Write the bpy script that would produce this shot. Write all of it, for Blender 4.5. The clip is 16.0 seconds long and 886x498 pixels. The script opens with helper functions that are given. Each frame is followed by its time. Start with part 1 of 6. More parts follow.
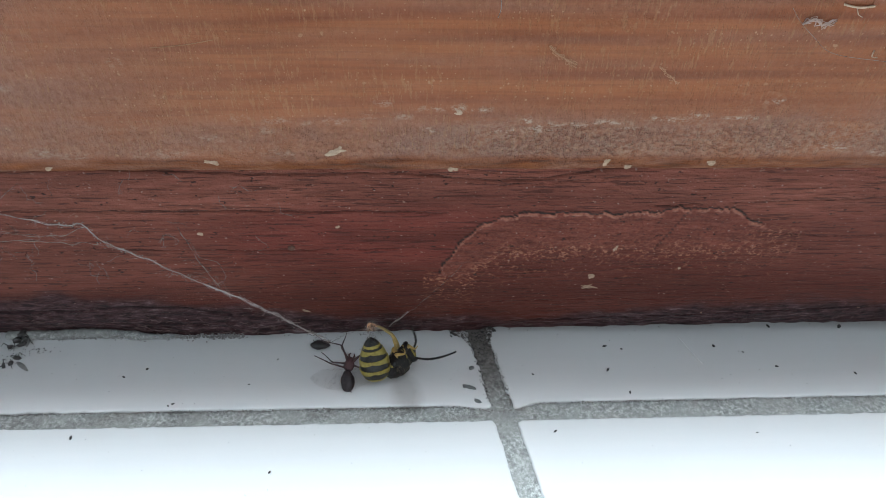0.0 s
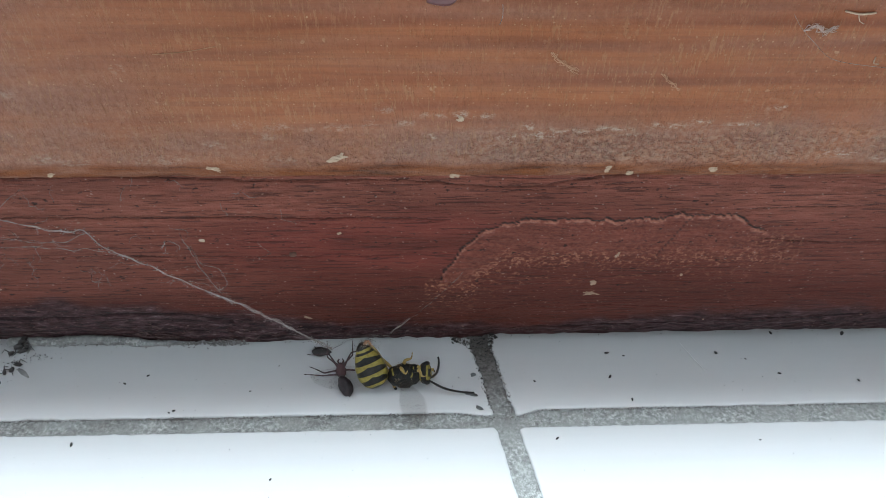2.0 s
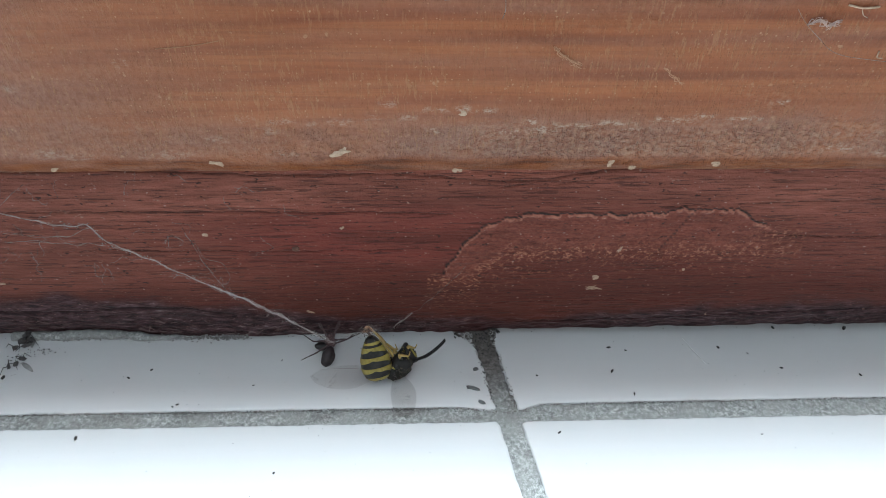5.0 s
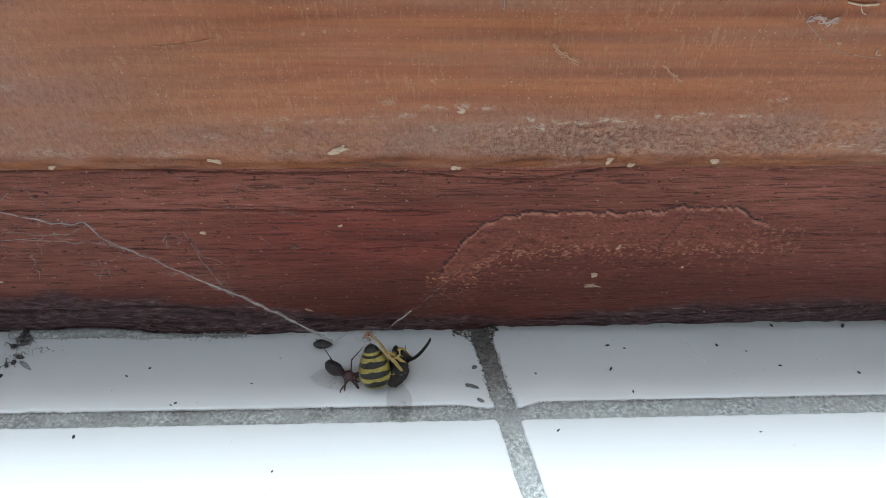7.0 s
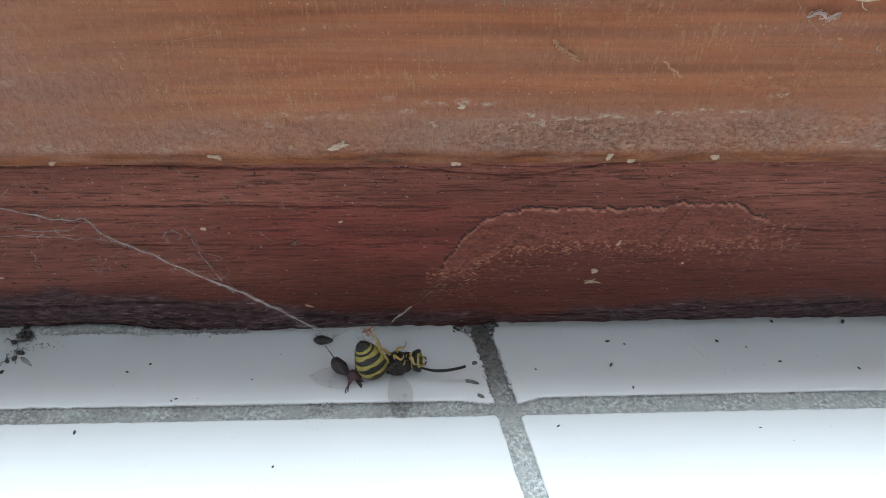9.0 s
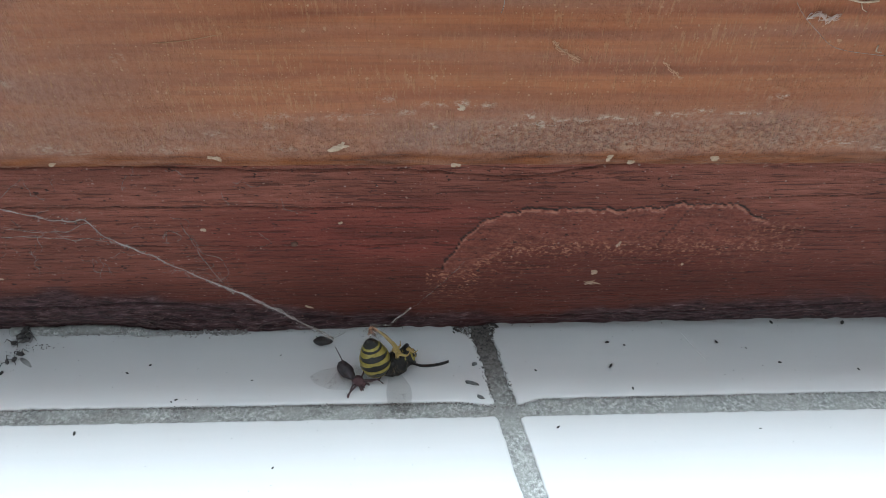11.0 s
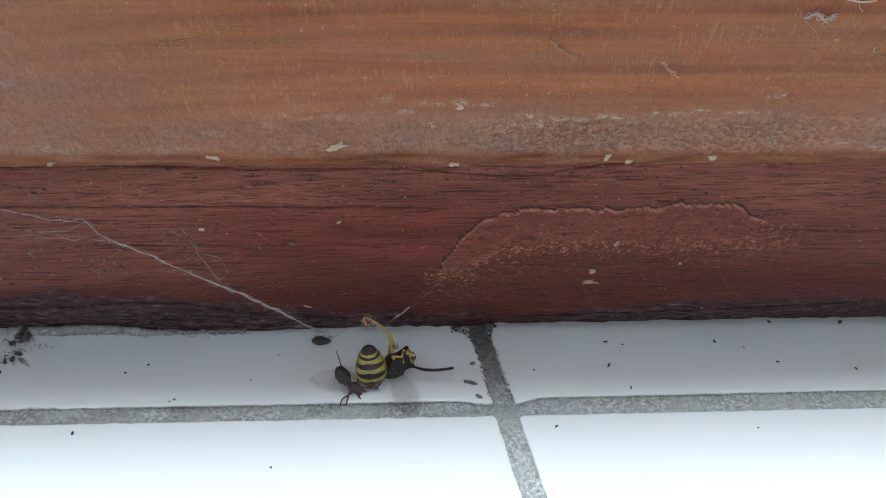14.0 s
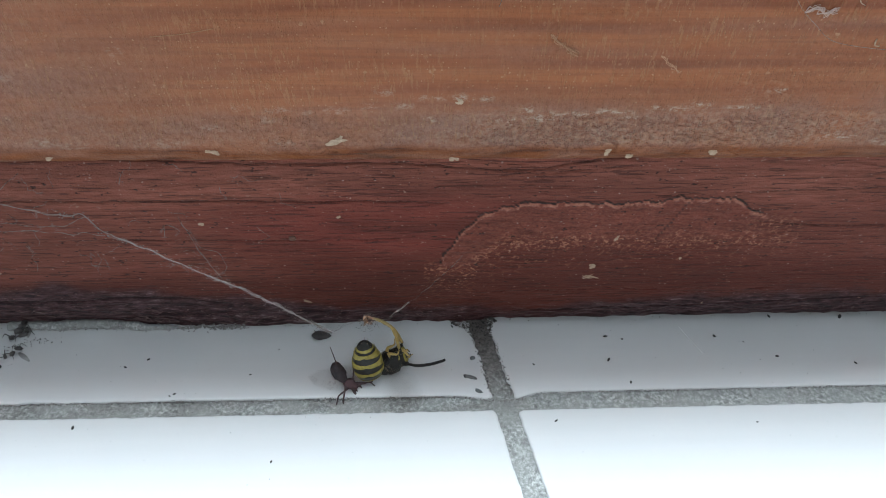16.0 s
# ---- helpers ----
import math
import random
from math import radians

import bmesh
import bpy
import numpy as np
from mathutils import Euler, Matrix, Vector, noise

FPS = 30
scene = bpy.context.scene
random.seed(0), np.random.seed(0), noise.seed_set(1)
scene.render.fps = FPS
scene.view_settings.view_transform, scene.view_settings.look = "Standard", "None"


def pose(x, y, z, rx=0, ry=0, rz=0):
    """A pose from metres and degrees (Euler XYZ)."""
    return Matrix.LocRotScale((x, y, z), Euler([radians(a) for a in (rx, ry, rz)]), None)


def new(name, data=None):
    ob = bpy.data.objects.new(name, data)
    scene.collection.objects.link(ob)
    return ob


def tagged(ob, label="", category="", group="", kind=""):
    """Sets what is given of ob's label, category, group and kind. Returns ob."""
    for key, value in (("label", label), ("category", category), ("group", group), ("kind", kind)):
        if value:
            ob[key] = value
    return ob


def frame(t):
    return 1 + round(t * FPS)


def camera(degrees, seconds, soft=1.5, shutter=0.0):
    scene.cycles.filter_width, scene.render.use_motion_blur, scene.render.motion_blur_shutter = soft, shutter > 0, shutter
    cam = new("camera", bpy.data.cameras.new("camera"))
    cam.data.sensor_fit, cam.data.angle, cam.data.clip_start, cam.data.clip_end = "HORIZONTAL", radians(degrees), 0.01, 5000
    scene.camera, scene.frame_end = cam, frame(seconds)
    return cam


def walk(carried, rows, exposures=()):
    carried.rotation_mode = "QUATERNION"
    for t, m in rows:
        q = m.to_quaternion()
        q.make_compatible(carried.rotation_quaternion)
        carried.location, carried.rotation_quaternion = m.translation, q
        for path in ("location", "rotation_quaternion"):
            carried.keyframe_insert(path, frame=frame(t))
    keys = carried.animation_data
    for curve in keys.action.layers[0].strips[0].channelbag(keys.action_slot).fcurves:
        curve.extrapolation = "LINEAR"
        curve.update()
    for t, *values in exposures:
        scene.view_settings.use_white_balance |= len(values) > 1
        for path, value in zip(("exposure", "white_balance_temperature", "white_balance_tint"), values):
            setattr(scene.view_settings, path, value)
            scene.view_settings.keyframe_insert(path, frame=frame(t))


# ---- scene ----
# Units are metres; MM turns millimetres into metres. The sill's tiles lie at z = 0, x runs along the window,
# y into the window, and the room is at negative y.
MM = 0.001

# ---------------------------------------------------------------- camera
cam = camera(64, 16.0, soft=0.8, shutter=0.5)
# seconds, eye x, y, z, pitch down, heading, roll
PATH = [
    (0, 0.00614, -0.08992, 0.09528, 40.044, -3.299, 1.643),
    (0.5, 0.00622, -0.08992, 0.09488, 39.688, -3.206, 1.598),
    (1, 0.00619, -0.09006, 0.09532, 39.480, -3.054, 1.476),
    (1.5, 0.00619, -0.08986, 0.09516, 39.441, -3.065, 1.477),
    (2, 0.00609, -0.08988, 0.09515, 39.488, -3.144, 1.555),
    (2.5, 0.00604, -0.08998, 0.09524, 39.424, -2.996, 1.431),
    (3, 0.00582, -0.09011, 0.09551, 39.599, -2.889, 1.409),
    (3.5, 0.00589, -0.09013, 0.09533, 39.725, -2.867, 1.377),
    (4, 0.00599, -0.09016, 0.09516, 39.764, -2.876, 1.409),
    (6.5, 0.00588, -0.08997, 0.09512, 39.978, -3.097, 1.488),
    (7, 0.00600, -0.09000, 0.09500, 40.000, -3.100, 1.500),
    (7.5, 0.00597, -0.08991, 0.09502, 40.098, -3.180, 1.530),
    (8, 0.00605, -0.08997, 0.09492, 40.116, -3.095, 1.485),
    (8.5, 0.00601, -0.09011, 0.09481, 40.101, -3.094, 1.492),
    (9, 0.00600, -0.09009, 0.09494, 40.278, -3.085, 1.475),
    (11.5, 0.00589, -0.09006, 0.09505, 40.205, -3.175, 1.534),
    (12, 0.00584, -0.09032, 0.09489, 40.114, -3.217, 1.545),
    (12.5, 0.00597, -0.09013, 0.09504, 40.323, -3.208, 1.529),
    (13, 0.00614, -0.09022, 0.09493, 40.371, -3.178, 1.533),
    (13.5, 0.00604, -0.09015, 0.09496, 40.410, -3.252, 1.589),
    (14, 0.00597, -0.09019, 0.09501, 40.222, -3.293, 1.600),
    (14.5, 0.00601, -0.09015, 0.09527, 40.090, -3.223, 1.541),
    (15, 0.00600, -0.09013, 0.09525, 40.155, -3.248, 1.561),
    (15.5, 0.00602, -0.09020, 0.09515, 40.287, -3.250, 1.569),
    (16, 0.00598, -0.09009, 0.09500, 40.678, -3.326, 1.609),
]


def held(x, y, z, pitch, heading, roll):
    return pose(x, y, z, 90 - pitch, 0, heading) @ pose(0, 0, 0, 0, 0, roll)


# the clip's camera dims its picture a little as it goes on
walk(cam, [(t, held(*v)) for t, *v in PATH],
     [(0, 0.0), (1, 0.0), (2, 0.07), (3, 0.10), (7, 0.10), (8, 0.06), (9, -0.02), (12.5, -0.02), (14.5, -0.07), (16, -0.07)])

# ---------------------------------------------------------------- light
world = bpy.data.worlds.new("sky")
scene.world = world
world.use_nodes = True
sky = world.node_tree.nodes.new("ShaderNodeTexSky")
sky.sky_type, sky.sun_disc = "NISHITA", False
sky.sun_elevation, sky.sun_rotation = radians(40), radians(20)
world.node_tree.links.new(sky.outputs["Color"], world.node_tree.nodes["Background"].inputs["Color"])
world.node_tree.nodes["Background"].inputs["Strength"].default_value = 0.08


def area_light(name, m, wide, high, watts, colour):
    """A soft area light: sky through a window's opening, and the added room fill."""
    lamp = bpy.data.lights.new(name, "AREA")
    lamp.shape, lamp.size, lamp.size_y, lamp.energy, lamp.color = "RECTANGLE", wide, high, watts, colour
    ob = new(name, lamp)
    ob.matrix_basis = m
    return ob


# the window above the sill, and a made-up fill light across the room
area_light("window_daylight", pose(0, 0.012, 0.62, -90), 1.10, 1.06, 59, (0.765, 0.93, 1.0))
area_light("far_window_daylight", pose(0.2, -1.92, 0.95, 90), 2.0, 0.9, 5.2, (1.0, 0.94, 0.885))


# ---------------------------------------------------------------- materials
def material(name):
    """A node material: the material, a function that adds a node, a function that links, and its principled shader."""
    m = bpy.data.materials.new(name)
    m.use_nodes = True
    t = m.node_tree

    def add(kind, **values):
        n = t.nodes.new("ShaderNode" + kind)
        for k, v in values.items():
            if k in n.inputs:
                n.inputs[k].default_value = v
            elif k == "op":
                n.operation = v
            elif k == "blend":
                n.data_type, n.blend_type = "RGBA", v
        return n

    def link(a, b):
        t.links.new(a, b)

    return m, add, link, t.nodes["Principled BSDF"]


def ramp(add, link, source, stops):
    n = add("ValToRGB")
    while len(n.color_ramp.elements) < len(stops):
        n.color_ramp.elements.new(0.5)
    for e, (at, c) in zip(n.color_ramp.elements, stops):
        e.position = at
        e.color = (*c, 1) if isinstance(c, tuple) else (c, c, c, 1)
    link(source, n.inputs["Fac"])
    return n.outputs["Color"]


def mixed(add, link, fac, a, b, blend="MIX"):
    n = add("Mix", blend=blend)
    for value, socket in ((fac, n.inputs["Factor"]), (a, n.inputs[6]), (b, n.inputs[7])):
        if isinstance(value, (int, float)):
            socket.default_value = value
        elif isinstance(value, tuple):
            socket.default_value = (*value, 1)
        else:
            link(value, socket)
    return n.outputs[2]


def noise_at(add, link, scale=(1, 1, 1), size=1.0, detail=4.0, rough=0.55, at=(0, 0, 0), turn=(0, 0, 0), coords="Object"):
    c = add("TexCoord")
    mp = add("Mapping")
    mp.inputs["Scale"].default_value, mp.inputs["Location"].default_value, mp.inputs["Rotation"].default_value = scale, at, turn
    link(c.outputs[coords], mp.inputs["Vector"])
    n = add("TexNoise", Scale=size, Detail=detail, Roughness=rough)
    link(mp.outputs["Vector"], n.inputs["Vector"])
    return n.outputs["Fac"]


def cells_at(add, link, scale, warp=0.0, at=(0, 0, 0)):
    """Cells on an upright face, in x and z: the distance to the cell's seed and a random colour for each cell."""
    c = add("TexCoord")
    mp = add("Mapping")
    mp.inputs["Scale"].default_value, mp.inputs["Location"].default_value, mp.inputs["Rotation"].default_value = scale, at, (math.pi / 2, 0, 0)
    link(c.outputs["Object"], mp.inputs["Vector"])
    v = add("TexVoronoi", Scale=1.0)
    v.voronoi_dimensions = "2D"
    n = add("TexNoise", Scale=3.0, Detail=3.0)
    link(mp.outputs["Vector"], n.inputs["Vector"])
    w = add("VectorMath", op="MULTIPLY_ADD")
    w.inputs[1].default_value = (warp, warp, warp)
    link(n.outputs["Color"], w.inputs[0])
    link(mp.outputs["Vector"], w.inputs[2])
    link(w.outputs["Vector"], v.inputs["Vector"])
    return v.outputs["Distance"], v.outputs["Color"]


def dots(add, link, scale, size, share, at=(0, 0, 0), warp=0.25):
    """A mask of sparse ragged dots: their size in cells, and the share of cells that has one."""
    d, c = cells_at(add, link, scale, warp, at)
    some = ramp(add, link, c, [(share - 0.02, 1.0), (share, 0.0)])
    return mixed(add, link, 1.0, ramp(add, link, d, [(size * 0.6, 1.0), (size, 0.0)]), some, "MULTIPLY")


def bumped(add, link, shader, height, strength=0.5, distance=0.0003, after=None):
    b = add("Bump", Strength=strength, Distance=distance)
    link(height, b.inputs["Height"])
    if after is not None:
        link(after, b.inputs["Normal"])
    link(b.outputs["Normal"], shader.inputs["Normal"])
    return b.outputs["Normal"]


def layer_of(add, name):
    at = add("Attribute")
    at.attribute_name = name
    return at.outputs["Fac"]


def sash_wood():
    """Orange-brown varnished softwood, dusty and blanched, with a bare orange edge."""
    m, add, link, s = material("varnished_pine")
    fine = noise_at(add, link, (60, 60, 1600), 1.0, 4, 0.65, (0, 0, 0))
    mid = noise_at(add, link, (26, 26, 420), 1.0, 4, 0.6, (3, 0, 1))
    cloud = noise_at(add, link, (60, 60, 110), 1.0, 5, 0.65, (1.3, 0, 2.0))
    pores = noise_at(add, link, (2300, 900, 620), 1.0, 3, 0.6)
    grain = noise_at(add, link, (1500, 1500, 1500), 1.0, 4, 0.7, (5, 5, 5))
    colour = mixed(add, link, layer_of(add, "ring"), (0.520, 0.188, 0.066), (0.255, 0.052, 0.010))
    colour = mixed(add, link, ramp(add, link, mid, [(0.40, 0.0), (0.7, 0.5)]), colour, (0.57, 0.225, 0.095))
    colour = mixed(add, link, ramp(add, link, fine, [(0.45, 0.0), (0.72, 0.5)]), colour, (0.25, 0.078, 0.028))
    # grey bloom of dust and blanched varnish
    dust = mixed(add, link, 1.0, layer_of(add, "bloom"), ramp(add, link, cloud, [(0.30, 0.25), (0.62, 1.0)]), "MULTIPLY")
    colour = mixed(add, link, dust, colour, ramp(add, link, grain, [(0.3, (0.31, 0.163, 0.132)), (0.7, (0.50, 0.302, 0.262))]))
    # short ticks across the grain, pits and pale flecks
    colour = mixed(add, link, ramp(add, link, pores, [(0.56, 0.0), (0.72, 0.30)]), colour, (0.50, 0.27, 0.15))
    colour = mixed(add, link, ramp(add, link, pores, [(0.28, 0.22), (0.40, 0.0)]), colour, (0.24, 0.085, 0.036))
    colour = mixed(add, link, ramp(add, link, grain, [(0.30, 0.25), (0.38, 0.0)]), colour, (0.24, 0.095, 0.045))
    # pale ticks: highlights of the fine embossing put into the colour
    ticks = ramp(add, link, noise_at(add, link, (2900, 900, 620), 1.0, 3, 0.6, (2, 6, 1)), [(0.54, 0.0), (0.64, 1.0)])
    tick_mask = mixed(add, link, 1.0, ticks, ramp(add, link, noise_at(add, link, (90, 90, 160), 1.0, 3, 0.6, (8, 1, 4)), [(0.42, 0.04), (0.62, 0.42)]), "MULTIPLY")
    colour = mixed(add, link, tick_mask, colour, (0.62, 0.36, 0.21))
    for scale, size, share, at in ((420, 0.070, 0.36, (0, 0, 0)), (170, 0.045, 0.40, (3, 1, 7)), (1100, 0.13, 0.34, (5, 5, 2))):
        colour = mixed(add, link, mixed(add, link, 1.0, dots(add, link, (scale, scale, scale), size, share, at), ramp(add, link, mid, [(0.42, 0.10), (0.66, 0.6)]), "MULTIPLY"), colour, (0.74, 0.52, 0.37))
    # wrinkled, blistered varnish: relief shading put into the colour, dark hollows and bright crests
    wrinkle = noise_at(add, link, (1300, 1300, 1750), 1.0, 4, 0.60, (3, 8, 1))
    crazed = layer_of(add, "crackle")
    colour = mixed(add, link, mixed(add, link, 1.0, ramp(add, link, wrinkle, [(0.36, 0.17), (0.47, 0.0)]), crazed, "MULTIPLY"), colour, (0.17, 0.075, 0.046))
    colour = mixed(add, link, mixed(add, link, 1.0, ramp(add, link, wrinkle, [(0.54, 0.0), (0.66, 0.6)]), crazed, "MULTIPLY"), colour, (0.66, 0.42, 0.31))
    # whitish scuffs
    speck = ramp(add, link, noise_at(add, link, (1300, 1300, 2300), 1.0, 5, 0.75), [(0.47, 0.0), (0.60, 0.75)])
    colour = mixed(add, link, mixed(add, link, 1.0, layer_of(add, "scuff"), speck, "MULTIPLY"), colour, (0.78, 0.74, 0.73))
    # the bare edge
    streak = ramp(add, link, noise_at(add, link, (120, 300, 1300), 1.0, 5, 0.65), [(0.30, (0.095, 0.026, 0.008)), (0.48, (0.275, 0.078, 0.015)), (0.72, (0.43, 0.160, 0.050))])
    colour = mixed(add, link, layer_of(add, "bare"), colour, streak)
    colour = mixed(add, link, 1.0, colour, (0.575, 0.478, 0.390), "MULTIPLY")
    link(colour, s.inputs["Base Color"])
    link(ramp(add, link, cloud, [(0.3, 0.45), (0.7, 0.72)]), s.inputs["Roughness"])
    s.inputs["Specular IOR Level"].default_value = 0.35
    n1 = bumped(add, link, s, noise_at(add, link, (620, 620, 760), 1.0, 3, 0.55), 0.8, 0.00035)
    flakes = ramp(add, link, noise_at(add, link, (1500, 1500, 800), 1.0, 4, 0.65, (4, 1, 7)), [(0.40, 0.0), (0.47, 0.5), (0.54, 0.55), (0.61, 1.0)])
    flakes = mixed(add, link, 1.0, flakes, ramp(add, link, cloud, [(0.40, 0.12), (0.60, 1.0)]), "MULTIPLY")
    n2 = bumped(add, link, s, flakes, 1.0, 0.00011, n1)
    n3_ = bumped(add, link, s, ticks, 1.0, 0.00006, n2)
    folds = ramp(add, link, wrinkle, [(0.38, 0.0), (0.48, 0.8), (0.66, 1.0)])
    n4 = bumped(add, link, s, mixed(add, link, 1.0, folds, crazed, "MULTIPLY"), 1.0, 0.00020, n3_)
    bumped(add, link, s, grain, 0.5, 0.00014, n4)
    return m


def moulding_wood():
    """Dark red-brown painted wood, with open grain, a worn upper part, cracks and a stripped patch."""
    m, add, link, s = material("red_brown_paint")
    streak = noise_at(add, link, (150, 150, 2300), 1.0, 6, 0.72)
    hair = noise_at(add, link, (170, 170, 3400), 1.0, 4, 0.6, (1, 2, 9))
    broad = noise_at(add, link, (14, 14, 130), 1.0, 4, 0.55, (2, 0, 1))
    crumb = noise_at(add, link, (1500, 1500, 2200), 1.0, 5, 0.72)
    colour = ramp(add, link, streak, [(0.30, (0.104, 0.022, 0.0148)), (0.52, (0.138, 0.031, 0.0200)), (0.72, (0.180, 0.045, 0.0305))])
    # worn paint, lightened further for the stronger light on the upper part
    worn_lit_colour = ramp(add, link, streak, [(0.30, (0.140, 0.045, 0.029)), (0.48, (0.262, 0.083, 0.056)), (0.70, (0.360, 0.126, 0.088))])
    colour = mixed(add, link, layer_of(add, "worn"), colour, worn_lit_colour)
    colour = mixed(add, link, layer_of(add, "red"), colour, ramp(add, link, streak, [(0.3, (0.185, 0.036, 0.026)), (0.7, (0.275, 0.064, 0.047))]))
    colour = mixed(add, link, ramp(add, link, broad, [(0.44, 0.0), (0.7, 0.4)]), colour, (0.075, 0.028, 0.021))
    colour = mixed(add, link, ramp(add, link, hair, [(0.575, 0.0), (0.61, 0.65)]), colour, (0.048, 0.015, 0.011))
    # stripped patch: crumbly lighter wood
    lumps = noise_at(add, link, (420, 420, 620), 1.0, 4, 0.6, (2, 4, 4))
    raw = mixed(add, link, 0.5, ramp(add, link, crumb, [(0.32, (0.080, 0.023, 0.016)), (0.48, (0.208, 0.059, 0.040)), (0.66, (0.37, 0.130, 0.088))]),
                ramp(add, link, lumps, [(0.35, (0.176, 0.046, 0.032)), (0.65, (0.272, 0.080, 0.054))]))
    raw = mixed(add, link, ramp(add, link, streak, [(0.36, 0.55), (0.56, 0.0)]), raw, (0.090, 0.026, 0.018))
    colour = mixed(add, link, layer_of(add, "patch"), colour, raw)
    # the lip's pale paint, brightened by a highlight put into the colour
    colour = mixed(add, link, layer_of(add, "rim"), colour, ramp(add, link, crumb, [(0.35, (0.26, 0.090, 0.060)), (0.65, (0.50, 0.22, 0.15))]))
    bits = ramp(add, link, crumb, [(0.53, 0.0), (0.58, 1.0)])
    colour = mixed(add, link, mixed(add, link, 1.0, layer_of(add, "grit"), bits, "MULTIPLY"), colour, (0.37, 0.160, 0.098))
    # grime and rot along the foot, with shade of the tuck put into the colour
    rot_shade = ramp(add, link, noise_at(add, link, (380, 380, 1250), 1.0, 6, 0.74), [(0.40, (0.024, 0.012, 0.014)), (0.52, (0.082, 0.036, 0.039)), (0.62, (0.150, 0.088, 0.094)), (0.71, (0.40, 0.32, 0.32))])
    colour = mixed(add, link, layer_of(add, "rot_shade"), colour, rot_shade)
    pale = noise_at(add, link, (1000, 1000, 1500), 1.0, 3, 0.6, (7, 1, 3))
    colour = mixed(add, link, ramp(add, link, pale, [(0.675, 0.0), (0.73, 0.75)]), colour, (0.34, 0.20, 0.155))
    for scale, size, share, at in (((260, 260, 360), 0.050, 0.34, (1, 0, 0)), ((900, 900, 1200), 0.10, 0.24, (4, 2, 7))):
        colour = mixed(add, link, mixed(add, link, 0.5, (0, 0, 0), dots(add, link, scale, size, share, at)), colour, (0.50, 0.36, 0.31))
    pits = noise_at(add, link, (650, 800, 1500), 1.0, 4, 0.65, (3, 3, 3))
    colour = mixed(add, link, ramp(add, link, pits, [(0.635, 0.0), (0.67, 0.85)]), colour, (0.028, 0.013, 0.011))
    # cracks and the gap under the rim: dirt, with recess shade put into near-black
    colour = mixed(add, link, layer_of(add, "crack_shade"), colour, (0.018, 0.010, 0.009))
    link(colour, s.inputs["Base Color"])
    link(ramp(add, link, broad, [(0.3, 0.48), (0.7, 0.66)]), s.inputs["Roughness"])
    s.inputs["Specular IOR Level"].default_value = 0.22
    n1 = bumped(add, link, s, streak, 0.9, 0.0004)
    n2 = bumped(add, link, s, hair, 0.6, 0.00025, n1)
    bumped(add, link, s, crumb, 0.9, 0.00035, n2)
    return m


def glaze():
    m, add, link, s = material("white_glaze")
    cloud = noise_at(add, link, (9, 30, 9), 1.0, 3, 0.5)
    colour = mixed(add, link, cloud, (0.585, 0.574, 0.588), (0.680, 0.668, 0.682))
    wipe = noise_at(add, link, (30, 500, 30), 1.0, 3, 0.6, (1, 5, 0))
    colour = mixed(add, link, wipe, colour, mixed(add, link, 0.25, colour, (0.50, 0.51, 0.52)))
    spot = ramp(add, link, noise_at(add, link, (900, 900, 900), 1.0, 2, 0.5, (2, 8, 0)), [(0.74, 0.0), (0.80, 0.4)])
    colour = mixed(add, link, spot, colour, (0.35, 0.34, 0.33))
    link(colour, s.inputs["Base Color"])
    s.inputs["Roughness"].default_value = 0.16
    bumped(add, link, s, noise_at(add, link, (240, 240, 240), 1.0, 4, 0.6), 0.12, 0.0003)
    return m


def cement():
    m, add, link, s = material("cement_grout")
    sand = noise_at(add, link, (1500, 1500, 1500), 1.0, 5, 0.75)
    cloud = noise_at(add, link, (180, 180, 180), 1.0, 4, 0.6)
    colour = mixed(add, link, ramp(add, link, cloud, [(0.4, 0.0), (0.62, 0.75)]), ramp(add, link, sand, [(0.34, (0.16, 0.16, 0.158)), (0.5, (0.32, 0.32, 0.316)), (0.64, (0.60, 0.60, 0.595))]), (0.33, 0.328, 0.320))
    at = add("Attribute")
    at.attribute_name = "grime_shade"
    colour = mixed(add, link, at.outputs["Fac"], colour, ramp(add, link, sand, [(0.35, (0.075, 0.066, 0.063)), (0.7, (0.25, 0.226, 0.216))]))
    link(colour, s.inputs["Base Color"])
    s.inputs["Roughness"].default_value = 0.9
    bumped(add, link, s, sand, 0.7, 0.0004)
    return m


def plain(name, dark, light, size=500.0, roughness=0.6, scale=(1, 1, 1), metallic=0.0, relief=0.3, depth=0.0001):
    """A surface whose colour wanders between two values at two scales."""
    m, add, link, s = material(name)
    fine = noise_at(add, link, scale, size, 4, 0.6)
    big = noise_at(add, link, scale, size * 0.12, 2, 0.5, (3, 1, 2))
    c = mixed(add, link, 0.35, ramp(add, link, fine, [(0.3, dark), (0.7, light)]), ramp(add, link, big, [(0.3, dark), (0.7, light)]))
    link(c, s.inputs["Base Color"])
    s.inputs["Roughness"].default_value, s.inputs["Metallic"].default_value = roughness, metallic
    bumped(add, link, s, fine, relief, depth)
    return m


PINE, PAINT, GLAZE, GROUT = sash_wood(), moulding_wood(), glaze(), cement()
PLASTER = plain("grey_plaster", (0.42, 0.43, 0.44), (0.52, 0.53, 0.54), 60, 0.9)
FLOORING = plain("oak_floor", (0.22, 0.14, 0.08), (0.34, 0.22, 0.13), 12, 0.5, (1, 8, 1))
GLASS, _a, _l, _s = material("window_glass")
_s.inputs["Transmission Weight"].default_value, _s.inputs["Roughness"].default_value, _s.inputs["IOR"].default_value = 1.0, 0.0, 1.45


